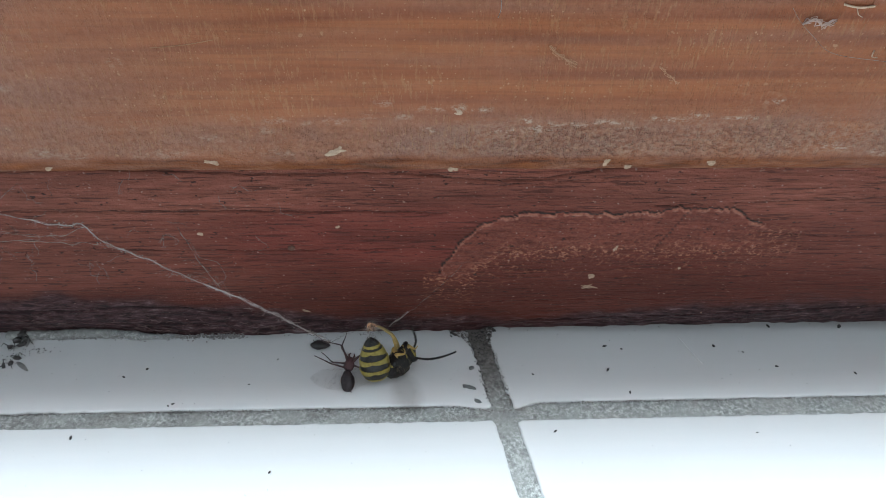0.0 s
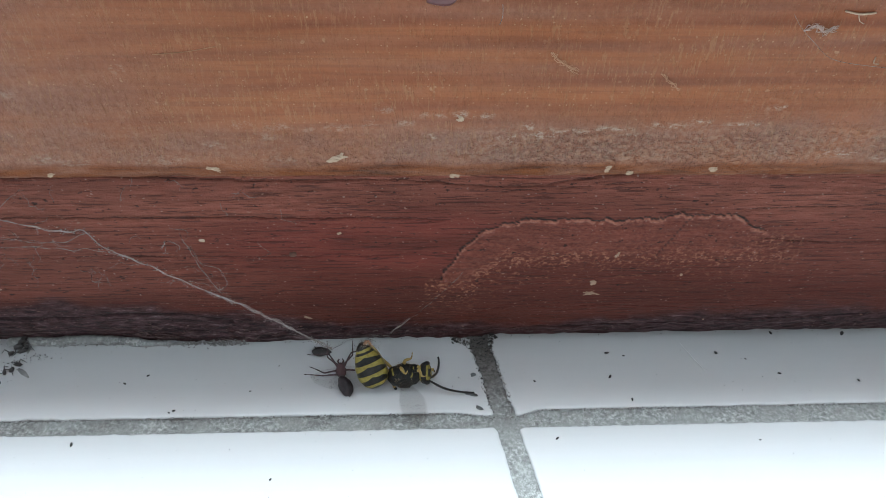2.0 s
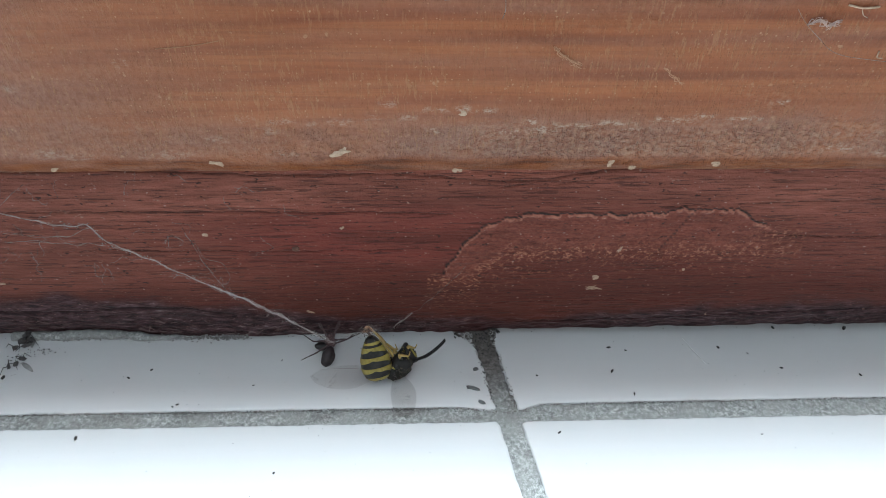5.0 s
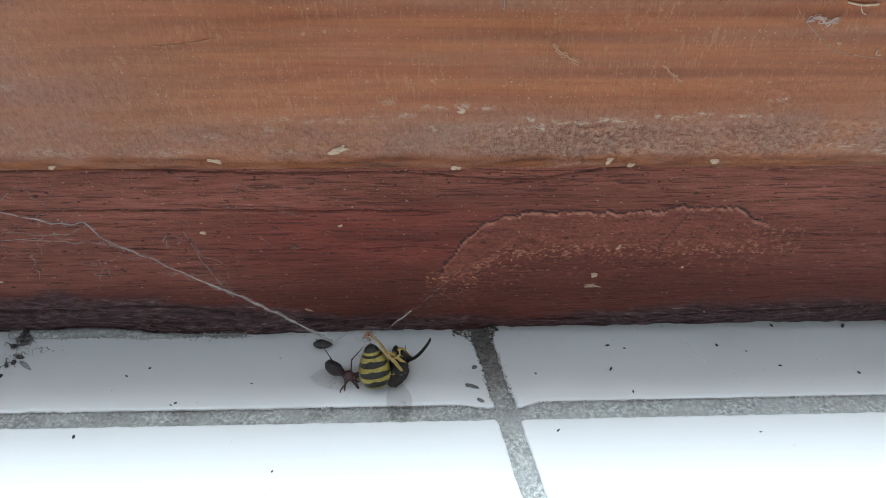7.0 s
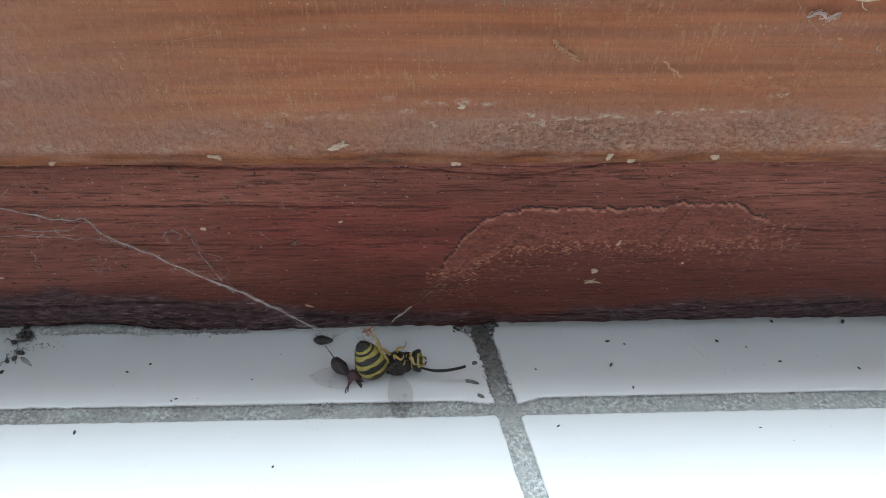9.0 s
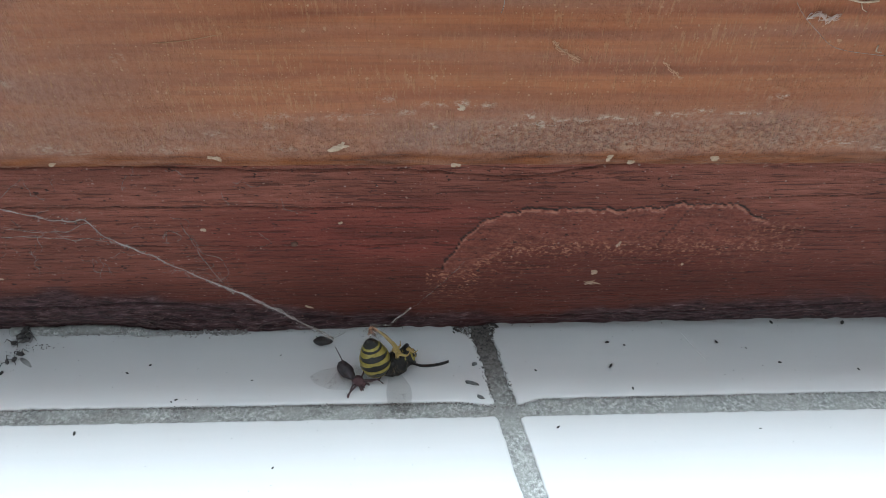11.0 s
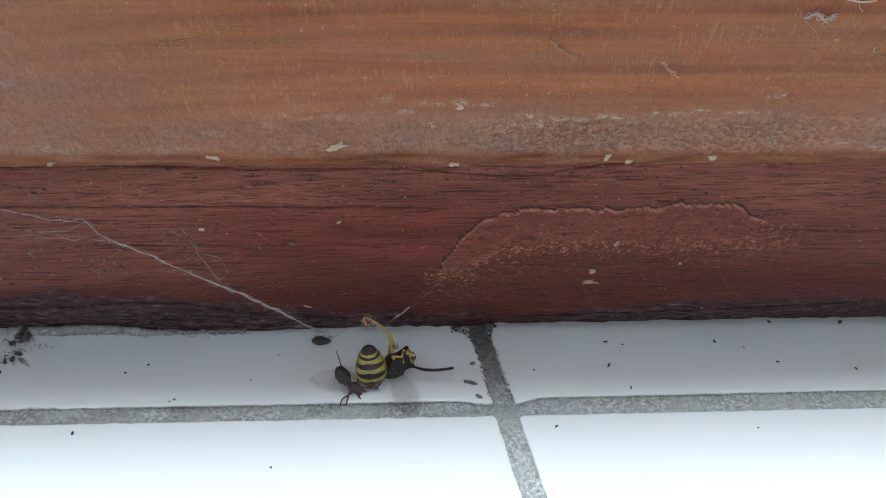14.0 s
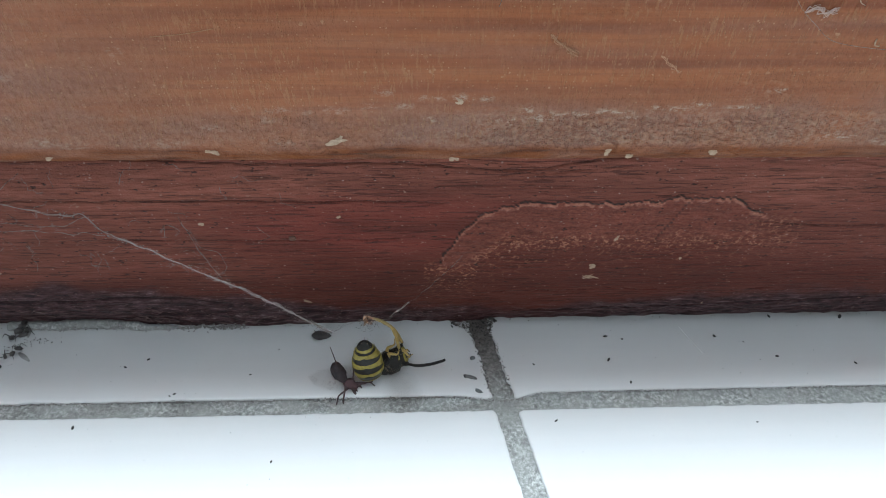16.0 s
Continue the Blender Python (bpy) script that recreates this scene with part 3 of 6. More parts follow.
def grout_bed():
    """Sandy joints a little below the tiles: fine where the joints are seen, one flat bed elsewhere."""
    verts, faces, grime_shade = [], [], []

    def strip(us, vs, place, dirt):
        base = len(verts)
        for u in us:
            for v in vs:
                x, y = place(u, v)
                h = -0.48 + 0.16 * n3(x * 0.6, y * 0.6, 4) + 0.16 * n3(x * 2.1, y * 2.1, 6) + 0.08 * n3(x * 4.5, y * 4.5, 8)
                verts.append((x * MM, y * MM, h * MM))
                grime_shade.append(dirt(x, y))
        n = len(vs)
        for a in range(len(us) - 1):
            for b in range(n - 1):
                faces.append((base + a * n + b, base + (a + 1) * n + b, base + (a + 1) * n + b + 1, base + a * n + b + 1))

    strip(span(-100, 130, 0.35), span(-21.4, -15.2, 0.35), lambda u, v: (u, v), lambda x, y: max(0.0, 0.28 + 0.5 * n3(x * 0.15, y * 0.5)) * smoothstep(60, -10, x) * 0.8)
    strip(span(-170, -21.0, 0.6), span(-0.5, 4.6, 0.4), lambda u, v: (joint_left(u) + v, u), lambda x, y: 0.1)
    # darker towards the wood: dirt there, plus the light's falloff put into the colour
    strip(span(-21.0, 4.0, 0.3), span(-1.5, 5.0, 0.3), lambda u, v: (joint_left(u) + v, u), lambda x, y: max(0.25 + 0.3 * n3(x * 0.4, y * 0.4, 3), smoothstep(-20, -5, y + 2 * n3(x * 0.5, y * 0.5))))
    strip(span(-600, 600, 60), span(-172, 6, 20), lambda u, v: (u, v), lambda x, y: 0.1)
    for i in range(len(verts) - len(span(-600, 600, 60)) * len(span(-172, 6, 20)), len(verts)):
        verts[i] = (verts[i][0], verts[i][1], -1.6 * MM)
    ob = mesh_of("grout", verts, faces, GROUT, True, sill, "grey sandy cement grout, dirty near the wood")
    layer = ob.data.attributes.new("grime_shade", "FLOAT", "POINT")
    layer.data.foreach_set("value", grime_shade)


grout_bed()

# ---------------------------------------------------------------- the unseen room round the window
boxes("wall_north", [(-1.8, -0.6, -0.172, 0.06, -0.9, 1.6), (0.6, 1.8, -0.172, 0.06, -0.9, 1.6),
                     (-0.6, 0.6, -0.172, 0.06, 1.2, 1.6), (-0.6, 0.6, -0.172, 0.06, -0.9, -0.0062)], PLASTER)
# far wall and opening are made up, placed to suit the fill light
boxes("wall_south", [(-1.8, -0.85, -2.1, -1.9, -0.9, 1.6), (1.25, 1.8, -2.1, -1.9, -0.9, 1.6),
                     (-0.85, 1.25, -2.1, -1.9, -0.9, 0.45), (-0.85, 1.25, -2.1, -1.9, 1.45, 1.6)], PLASTER)
boxes("wall_west", [(-2.0, -1.8, -2.1, 0.06, -0.9, 1.6)], PLASTER)
boxes("wall_east", [(1.8, 2.0, -2.1, 0.06, -0.9, 1.6)], PLASTER)
boxes("floor", [(-2.0, 2.0, -2.1, 0.06, -1.0, -0.9)], FLOORING)
boxes("ceiling", [(-2.0, 2.0, -2.1, 0.06, 1.6, 1.7)], PLASTER)
# made-up window round the fill light; nothing of it is in view
far = tagged(empty("window_2"), "unseen window added to house the fill light", "window", kind="structure")
boxes("window_frame", [(-0.85, -0.80, -2.06, -2.00, 0.45, 1.45), (1.20, 1.25, -2.06, -2.00, 0.45, 1.45),
                       (-0.80, 1.20, -2.06, -2.00, 0.45, 0.50), (-0.80, 1.20, -2.06, -2.00, 1.40, 1.45), (0.18, 0.22, -2.06, -2.00, 0.50, 1.40)], PLASTER, far)
for p in ((-0.80, 0.18), (0.22, 1.20)):
    boxes("pane", [(*p, -2.035, -2.031, 0.50, 1.40)], GLASS, far).visible_shadow = False
for n in ("wall_north", "wall_south", "wall_west", "wall_east", "ceiling"):
    tagged(bpy.data.objects[n], "plain grey plastered surface of the room", "wall" if "wall" in n else "ceiling", kind="structure")
tagged(bpy.data.objects["floor"], "brown oak floor of the room", "floor", kind="structure")

# ---------------------------------------------------------------- shape tools for small things
def tube(bm, points, radii, sides=8):
    """A closed tube through points; radii may be one number or one for each point."""
    pts = [Vector(p) * MM for p in points]
    radii = [r * MM for r in (radii if isinstance(radii, (list, tuple)) else [radii] * len(pts))]
    rings, side = [], None
    for i, p in enumerate(pts):
        d = (pts[min(i + 1, len(pts) - 1)] - pts[max(i - 1, 0)]).normalized()
        if side is None:
            side = d.orthogonal().normalized()
        side = (side - d * side.dot(d)).normalized()
        up = d.cross(side)
        rings.append([bm.verts.new(p + (side * math.cos(a) + up * math.sin(a)) * radii[i]) for a in (math.tau * k / sides for k in range(sides))])
    for a, b in zip(rings, rings[1:]):
        for k in range(sides):
            bm.faces.new((a[k], a[(k + 1) % sides], b[(k + 1) % sides], b[k]))
    bm.faces.new(rings[0][::-1])
    bm.faces.new(rings[-1])


def curve_through(points, step=0.4):
    """Points on a smooth curve through the given ones."""
    p = [Vector(q) for q in points]
    p = [p[0] * 2 - p[1]] + p + [p[-1] * 2 - p[-2]]
    made = []
    for a, b, c, d in zip(p, p[1:], p[2:], p[3:]):
        n = max(2, int((c - b).length / step))
        for k in range(n):
            t = k / n
            made.append(0.5 * ((2 * b) + (c - a) * t + (2 * a - 5 * b + 4 * c - d) * t * t + (3 * b - a - 3 * c + d) * t ** 3))
    made.append(p[-2])
    return made


def lump(bm, m, rx, ry, rz, rough=0.0, seed=0.0, detail=2):
    """A rounded lump of the given half sizes in mm, roughened by noise."""
    made = bmesh.ops.create_icosphere(bm, subdivisions=detail, radius=1.0)
    for v in made["verts"]:
        k = 1 + rough * noise.noise(v.co * (1.7 if rough < 0.55 else 2.6) + Vector((seed, seed * 0.7, 1.3)))
        v.co = m @ (Vector((v.co.x * rx, v.co.y * ry, v.co.z * rz)) * k * MM)


def lathe(bm, rows, sides=20, squash=1.0, lift=0.0):
    """A body of rounds along +z: rows of (z, radius) in mm; squash flattens it in y."""
    rings = []
    for z, r in rows:
        rings.append([bm.verts.new((r * math.cos(a) * MM, (r * squash * math.sin(a) + lift * z * z) * MM, z * MM)) for a in (math.tau * k / sides for k in range(sides))])
    for a, b in zip(rings, rings[1:]):
        for k in range(sides):
            bm.faces.new((a[k], a[(k + 1) % sides], b[(k + 1) % sides], b[k]))
    bm.faces.new(rings[0][::-1])
    bm.faces.new(rings[-1])


def aim(x, y, z, dx, dy, dz):
    """A part's pose in mm: its z axis along the direction, its y axis turned towards the wasp's own z."""
    d = Vector((dx, dy, dz)).normalized()
    back = Vector((0, 0, 1)) - d * d.z
    back = back.normalized() if back.length > 1e-3 else Vector((0, 1, 0))
    m = Matrix((back.cross(d), back, d)).transposed().to_4x4()
    return Matrix.Translation((x * MM, y * MM, z * MM)) @ m


def lie(x, y, z, dx, dy, dz):
    """As aim, but its y axis turned up from the tile, so that a wing lies flat."""
    d = Vector((dx, dy, dz)).normalized()
    up = Vector((0.04, 0.627, 0.778))
    back = (up - d * up.dot(d)).normalized()
    m = Matrix((back.cross(d), back, d)).transposed().to_4x4()
    return Matrix.Translation((x * MM, y * MM, z * MM)) @ m


def upon(x, y, z):
    """A place over the sill in mm, leaning back as the insects lie."""
    return pose(x * MM, y * MM, z * MM, 38.84, 0, 3.14) @ pose(0, 0, 0, 0, 0, 1.5)


# ---------------------------------------------------------------- insect materials
def chitin(name, dark, light, attribute="", other=None, rough=0.35):
    m, add, link, s = material(name)
    fine = noise_at(add, link, (1, 1, 1), 2200, 4, 0.6)
    big = noise_at(add, link, (1, 1, 1), 420, 3, 0.5, (1, 2, 3))
    c = mixed(add, link, 0.4, ramp(add, link, fine, [(0.3, dark), (0.7, light)]), ramp(add, link, big, [(0.3, dark), (0.7, light)]))
    if attribute:
        at = add("Attribute")
        at.attribute_name = attribute
        edge = ramp(add, link, at.outputs["Fac"], [(0.44, 0.0), (0.56, 1.0)])
        c = mixed(add, link, edge, c, ramp(add, link, fine, [(0.3, other[0]), (0.7, other[1])]))
    link(c, s.inputs["Base Color"])
    s.inputs["Roughness"].default_value = rough
    s.inputs["Specular IOR Level"].default_value = 0.35
    bumped(add, link, s, fine, 0.4, 0.00008)
    return m


BLACK = ((0.006, 0.005, 0.005), (0.020, 0.017, 0.016))
YELLOW = ((0.17, 0.125, 0.022), (0.36, 0.29, 0.070))
BANDED = chitin("banded_chitin", *YELLOW, "band", BLACK, 0.32)
HAIRY_BLACK = chitin("black_chitin", *BLACK, "mark", YELLOW, 0.55)
PLAIN_BLACK = chitin("plain_black_chitin", *BLACK, rough=0.4)
LEG_YELLOW = chitin("yellow_leg", (0.26, 0.16, 0.05), (0.48, 0.34, 0.12), "dark", BLACK, 0.4)
LEG_ORANGE = chitin("orange_leg", (0.22, 0.14, 0.055), (0.42, 0.30, 0.14), "dark", ((0.40, 0.19, 0.10), (0.58, 0.36, 0.23)), 0.5)
HAIR = plain("pale_brown_hair", (0.14, 0.095, 0.06), (0.36, 0.26, 0.17), 900, 0.6)
SPIDER_BODY = chitin("dark_spider", (0.012, 0.009, 0.011), (0.048, 0.032, 0.036), rough=0.45)
SPIDER_RED = chitin("reddish_spider", (0.036, 0.016, 0.019), (0.090, 0.040, 0.044), rough=0.45)
SPIDER_LEG = chitin("spider_leg", (0.036, 0.020, 0.023), (0.088, 0.050, 0.052), rough=0.45)
WING, _a, _l, _s = material("smoky_wing")
_l(ramp(_a, _l, noise_at(_a, _l, (300, 300, 120), 1.0, 3, 0.5), [(0.3, (0.085, 0.055, 0.040)), (0.7, (0.17, 0.12, 0.092))]), _s.inputs["Base Color"])
_s.inputs["Roughness"].default_value, _s.inputs["Alpha"].default_value = 0.5, 0.11
BEATING, _a, _l, _s = material("dusky_wing")
_l(ramp(_a, _l, noise_at(_a, _l, (300, 300, 120), 1.0, 3, 0.5), [(0.3, (0.075, 0.050, 0.038)), (0.7, (0.14, 0.10, 0.078))]), _s.inputs["Base Color"])
_s.inputs["Roughness"].default_value, _s.inputs["Alpha"].default_value = 0.6, 0.22
VEIN = plain("wing_vein", (0.10, 0.07, 0.05), (0.18, 0.12, 0.09), 900, 0.5)
SILK, _a, _l, _s = material("spider_silk")
_l(ramp(_a, _l, noise_at(_a, _l, (1, 1, 1), 700, 3, 0.6), [(0.3, (0.48, 0.40, 0.38)), (0.7, (0.74, 0.66, 0.63))]), _s.inputs["Base Color"])
_s.inputs["Roughness"].default_value, _s.inputs["Alpha"].default_value = 0.6, 0.42
FINE_SILK, _a, _l, _s = material("fine_silk")
_l(ramp(_a, _l, noise_at(_a, _l, (1, 1, 1), 700, 3, 0.6), [(0.3, (0.34, 0.28, 0.25)), (0.7, (0.58, 0.52, 0.48))]), _s.inputs["Base Color"])
_s.inputs["Roughness"].default_value, _s.inputs["Alpha"].default_value = 0.6, 0.45
WAD, _a, _l, _s = material("peach_silk")
_l(ramp(_a, _l, noise_at(_a, _l, (1, 1, 1), 1500, 4, 0.6), [(0.3, (0.34, 0.10, 0.035)), (0.7, (0.52, 0.28, 0.15))]), _s.inputs["Base Color"])
_s.inputs["Roughness"].default_value, _s.inputs["Alpha"].default_value = 0.7, 0.42
GRIT = plain("dark_grit", (0.014, 0.013, 0.014), (0.070, 0.062, 0.062), 1500, 0.8)
CHIP = plain("pale_paint_chip", (0.24, 0.14, 0.085), (0.56, 0.42, 0.31), 1100, 0.8, relief=0.8, depth=0.0003)
SLATE = plain("grey_chip", (0.09, 0.09, 0.095), (0.22, 0.22, 0.225), 900, 0.8)
HUSK = plain("dark_husk", (0.010, 0.009, 0.010), (0.050, 0.040, 0.040), 1300, 0.5)
MUMMY = plain("dry_insect", (0.016, 0.014, 0.015), (0.13, 0.115, 0.115), 1500, 0.6)


def with_layer(ob, name, f):
    """Stores f(point in mm) on the mesh's points."""
    layer = ob.data.attributes.new(name, "FLOAT", "POINT")
    layer.data.foreach_set("value", [f(v.co / MM) for v in ob.data.vertices])
    return ob


# ---------------------------------------------------------------- the wasp
wasp = tagged(empty("wasp"), "black and yellow banded wasp curled on its back in silk", "wasp")

# abdomen: overlapping rings, each with a black fore part, scalloped, and a yellow hind part
HULL = [(0.0, 0.1), (0.06, 0.75), (0.25, 1.35), (0.7, 1.95), (1.4, 2.45), (2.4, 2.8), (3.6, 2.92), (5.0, 2.80), (6.4, 2.45), (7.7, 1.95), (8.8, 1.40), (9.5, 0.95), (10.1, 0.25)]
LONG, STOUT = 0.80, 0.88


def hull(z):
    return along(HULL, z)


RINGS = [(0.0, 1.3), (1.2, 3.5), (3.4, 5.7), (5.6, 7.7), (7.6, 10.1)]
bm = bmesh.new()
lathe(bm, [(z * LONG, hull(z) * 0.84) for z in span(0.3, 10.0, 0.5)], 16, 0.9)
abdomen = part("abdomen", bm, PLAIN_BLACK, wasp, "banded yellow and black abdomen")
for i, (z0, z1) in enumerate(RINGS):
    bm = bmesh.new()
    zs = (span(0.0, 0.3, 0.03)[:-1] if i == 0 else []) + span(z0 if i else 0.3, z1, 0.09)
    lathe(bm, [(z * LONG, r * STOUT) for z, r in [(z0, hull(z0) * 0.9)] + [(z, hull(z) * (1 + 0.045 * smoothstep(z0, z1, z))) for z in zs] + [(z1 + 0.02, hull(z1) * 0.93)]], 64, 0.94)

    def band(p, z0=z0, z1=z1, i=i):
        a = math.atan2(p.y, p.x)
        f = (p.z / LONG - z0) / (z1 - z0)
        # the black reaches further back in the middle of the belly, with a tooth on each side
        reach = 0.56 + 0.10 * math.cos(2 * (a - math.pi / 2)) + 0.10 * max(0.0, math.cos(4 * a + 0.4 * i)) ** 3 + 0.07 * n3(a * 1.6, i * 3.1) + 0.03 * n3(a * 7.0, i * 1.7) - 0.30 * max(0.0, -math.cos(a)) ** 8
        fore = 0.08 + 0.10 * max(0.0, math.cos(2 * (a - math.pi / 2 - 0.25))) ** 6 + 0.05 * n3(a * 2.2, i * 2.3 + 9)
        if i == 4:
            # the dusky tip
            return 0.5 + 3.0 * (abs(f - 0.34) - 0.10 - 0.06 * n3(a * 2.1, 3.0))
        if i == 0:
            # a broad yellow base
            return 0.5 + 2.5 * (abs(math.hypot(p.x, p.y) - 1.95 + 0.05 * math.cos(6 * a)) - 0.32)
        return 0.5 + 2.5 * min(reach - f, f - fore + 0.18)

    ring = part("segment", bm, BANDED, abdomen)
    with_layer(ring, "band", band)
# the pale, wispy end of the abdomen
bm = bmesh.new()
rng = random.Random(9)
for k in range(70):
    a, z = rng.uniform(0, 6.28), rng.uniform(7.0, 10.0)
    r = hull(z) * STOUT
    p = Vector((r * math.cos(a), r * 0.94 * math.sin(a), z * LONG))
    d = Vector((math.cos(a), math.sin(a), 0.9)).normalized()
    tube(bm, [p, p + d * rng.uniform(0.2, 0.55)], [0.022, 0.008], 3)
tagged(part("tip_hair", bm, HAIR, abdomen, "short pale brown hair"), kind="stuff")

# thorax: black and bristly, with yellow marks on the shoulders
bm = bmesh.new()
lathe(bm, [(-3.1, 0.25), (-2.8, 0.8), (-2.3, 1.3), (-1.8, 1.55), (-1.3, 1.62), (-0.9, 1.85), (-0.2, 2.0), (0.5, 1.92), (1.0, 1.65), (1.25, 1.58), (1.6, 1.6), (2.0, 1.25), (2.6, 0.7), (2.9, 0.4)], 40, 0.9)
for v in bm.verts:
    v.co *= 1.06
    v.co += v.co.normalized() * (0.28 * noise.noise(v.co * 700) + 0.20 * noise.noise(v.co * 1900)) * MM
thorax = part("thorax", bm, HAIRY_BLACK, wasp, "black bristly thorax with yellow marks")


def thorax_mark(p):
    hind = 0.15 - abs(p.z + 1.75 + 0.25 * p.x + 0.15 * n3(p.x * 2, p.y * 2)) if p.x > 0.0 else -1
    fore = 0.15 - abs(p.z - 1.35 - 0.35 * p.x) if p.x > -0.6 else -1
    spot = 0.14 - (p.normalized() - Vector((0.55, 0.8, -0.25)).normalized()).length
    return 0.5 + 4 * max(hind, fore, spot)


with_layer(thorax, "mark", thorax_mark)
bm = bmesh.new()
rng = random.Random(4)
for _ in range(620):
    d = Vector((rng.gauss(0, 1), rng.gauss(0, 1), rng.gauss(0, 1))).normalized()
    p = Vector((d.x * 1.85, d.y * 1.7, d.z * 2.1))
    tube(bm, [p, p + d * rng.uniform(0.25, 0.5) + Vector((0, 0, -0.15))], [0.024, 0.008], 3)
tagged(part("bristles", bm, HAIR, thorax, "short pale brown hair"), kind="stuff")

# head: broad and flat, yellow face and shield, large dark eyes, jaws
bm = bmesh.new()
lump(bm, Matrix(), 1.85, 1.5, 1.1, 0.04, 1.0, 4)
head = part("head", bm, HAIRY_BLACK, wasp, "black head with a yellow face")


def face_mark(p):
    shield = 0.30 - abs(p.y + 0.35) * 0.30 - abs(p.x) * 0.34 if p.z > -0.2 else -1
    rear = 0.16 - abs(math.hypot(p.x * 0.82, p.y) - 1.22)
    notch = 0.22 - abs(abs(p.x) - 1.0) * 0.5 - abs(p.y - 0.55) * 0.4 if p.z > 0 else -1
    return 0.5 + 4 * max(shield, rear, notch)


with_layer(head, "mark", face_mark)
for sx in (-1, 1):
    bm = bmesh.new()
    lump(bm, pose(sx * 1.42 * MM, 0.1 * MM, 0.2 * MM, 0, sx * 30, 0), 0.5, 1.1, 0.7, 0.0, 0.0, 3)
    part("eye", bm, PLAIN_BLACK, head, "kidney-shaped dark eye")
    bm = bmesh.new()
    tube(bm, [(sx * 0.55, -1.0, 0.7), (sx * 0.6, -1.35, 1.1), (sx * 0.15, -1.5, 1.4)], [0.3, 0.26, 0.08], 6)
    jaw = part("jaw", bm, LEG_YELLOW, head)
    with_layer(jaw, "dark", lambda p: 0.5 + 2 * (p.z - 1.25))


def feeler(name, bend, long):
    """A black feeler: a short stalk, an elbow and a thicker, segmented whip."""
    bm = bmesh.new()
    pts = [(0, 0, 0), (bend * 0.35, 0.1, 0.16), (bend * 0.65, 0.15, 0.36), (bend * 0.50, 0.1, 0.62), (bend * 0.05, 0, 0.86), (bend * -0.35, 0, 1.0)]
    line = curve_through([(x, y, z * long) for x, y, z in pts], 0.2)
    tube(bm, line, [0.135 + 0.03 * (i % 2) + 0.055 * math.sin(math.pi * (i / len(line)) ** 0.7) for i in range(len(line))], 8)
    return part(name, bm, PLAIN_BLACK, wasp, "black jointed feeler")


antenna, antenna_far = feeler("antenna", -0.8, 8.0), feeler("antenna", -0.8, 8.0)


def limb(name, joints, radii, mat, parent, dark, label=""):
    """A jointed limb through joints, a little swollen between them; dark gives its second colour along it."""
    bm = bmesh.new()
    line, rs = [], []
    for (a, b), (ra, rb) in zip(zip(joints, joints[1:]), zip(radii, radii[1:])):
        for k in range(5):
            t = k / 5
            line.append(Vector(a).lerp(Vector(b), t))
            rs.append(ra + (rb - ra) * t + 0.05 * math.sin(math.pi * t))
    line.append(Vector(joints[-1]))
    rs.append(radii[-1])
    tube(bm, line, rs, 8)
    ob = part(name, bm, mat, parent, label)
    with_layer(ob, "dark", dark)
    return ob


def hind_leg(reach):
    """A hind leg in two parts: the shin, its foot caught in silk, with its origin at the foot, and the thigh, from the knee to the hip."""
    shin = limb("shin", [(-0.9, -0.1, 0.55), (-0.55, 0.1, 0.05), (0, 0, 0), (0.10, 0.1, 1.1), (0.22, 0.1, 2.6), (0.12, 0.0, 3.9), (0, 0, 4.6)],
                [0.09, 0.13, 0.14, 0.16, 0.20, 0.20, 0.16], LEG_ORANGE, wasp, lambda p: 0.5 + 1.5 * (1.2 - p.z) + 0.8 * n3(p.x * 2, p.z * 2), "orange-yellow shin, its foot caught in silk")
    thigh = limb("thigh", [(0, 0, 0), (0.15, 0.1, 0.5), (0.25, 0.15, 2.0), (0.10, 0.05, 3.9), (0, 0, 5.0), (0.0, 0.0, reach)],
                 [0.16, 0.20, 0.25, 0.28, 0.24, 0.20], LEG_YELLOW, wasp, lambda p: 0.5 + 1.5 * (p.z - 5.0) + 0.9 * n3(p.y * 1.4, p.z * 1.4), "yellow thigh of the hind leg")
    return shin, thigh


(shin, thigh), (shin_far, thigh_far) = hind_leg(5.6), hind_leg(5.2)
# rusty silk and hooked toes where the feet are caught
bm = bmesh.new()
rng = random.Random(21)
for x, y, z, rx, ry, rz in ((-0.5, 0.0, 0.1, 0.50, 0.35, 0.30), (-0.75, 0.0, 0.75, 0.25, 0.3, 0.65), (-0.1, 0.1, 0.5, 0.28, 0.3, 0.55), (-0.95, 0.1, 0.2, 0.55, 0.25, 0.2)):
    lump(bm, pose(x * MM, y * MM, z * MM, 0, rng.uniform(-30, 30), 0), rx, ry, rz, 0.6, x * 9, 2)
tagged(part("silk_wad", bm, WAD, shin, "rusty silk wad round the feet"), kind="stuff")
bm = bmesh.new()
for k in range(70):
    a = rng.uniform(0, 6.28)
    p = Vector((rng.gauss(-0.4, 0.6), rng.gauss(0.1, 0.4), rng.uniform(-0.5, 1.6)))
    tube(bm, [p, p + Vector((math.cos(a) * 0.5, 0.2, math.sin(a) * 0.5)), p + Vector((math.cos(a + 1) * 0.9, 0.1, math.sin(a + 1) * 0.9))], 0.02, 3)
tagged(part("silk_wrap", bm, FINE_SILK, shin, "loose pale silk round the foot"), kind="stuff")
# the other legs, folded over the breast; each paddles a little
wasp_legs = []
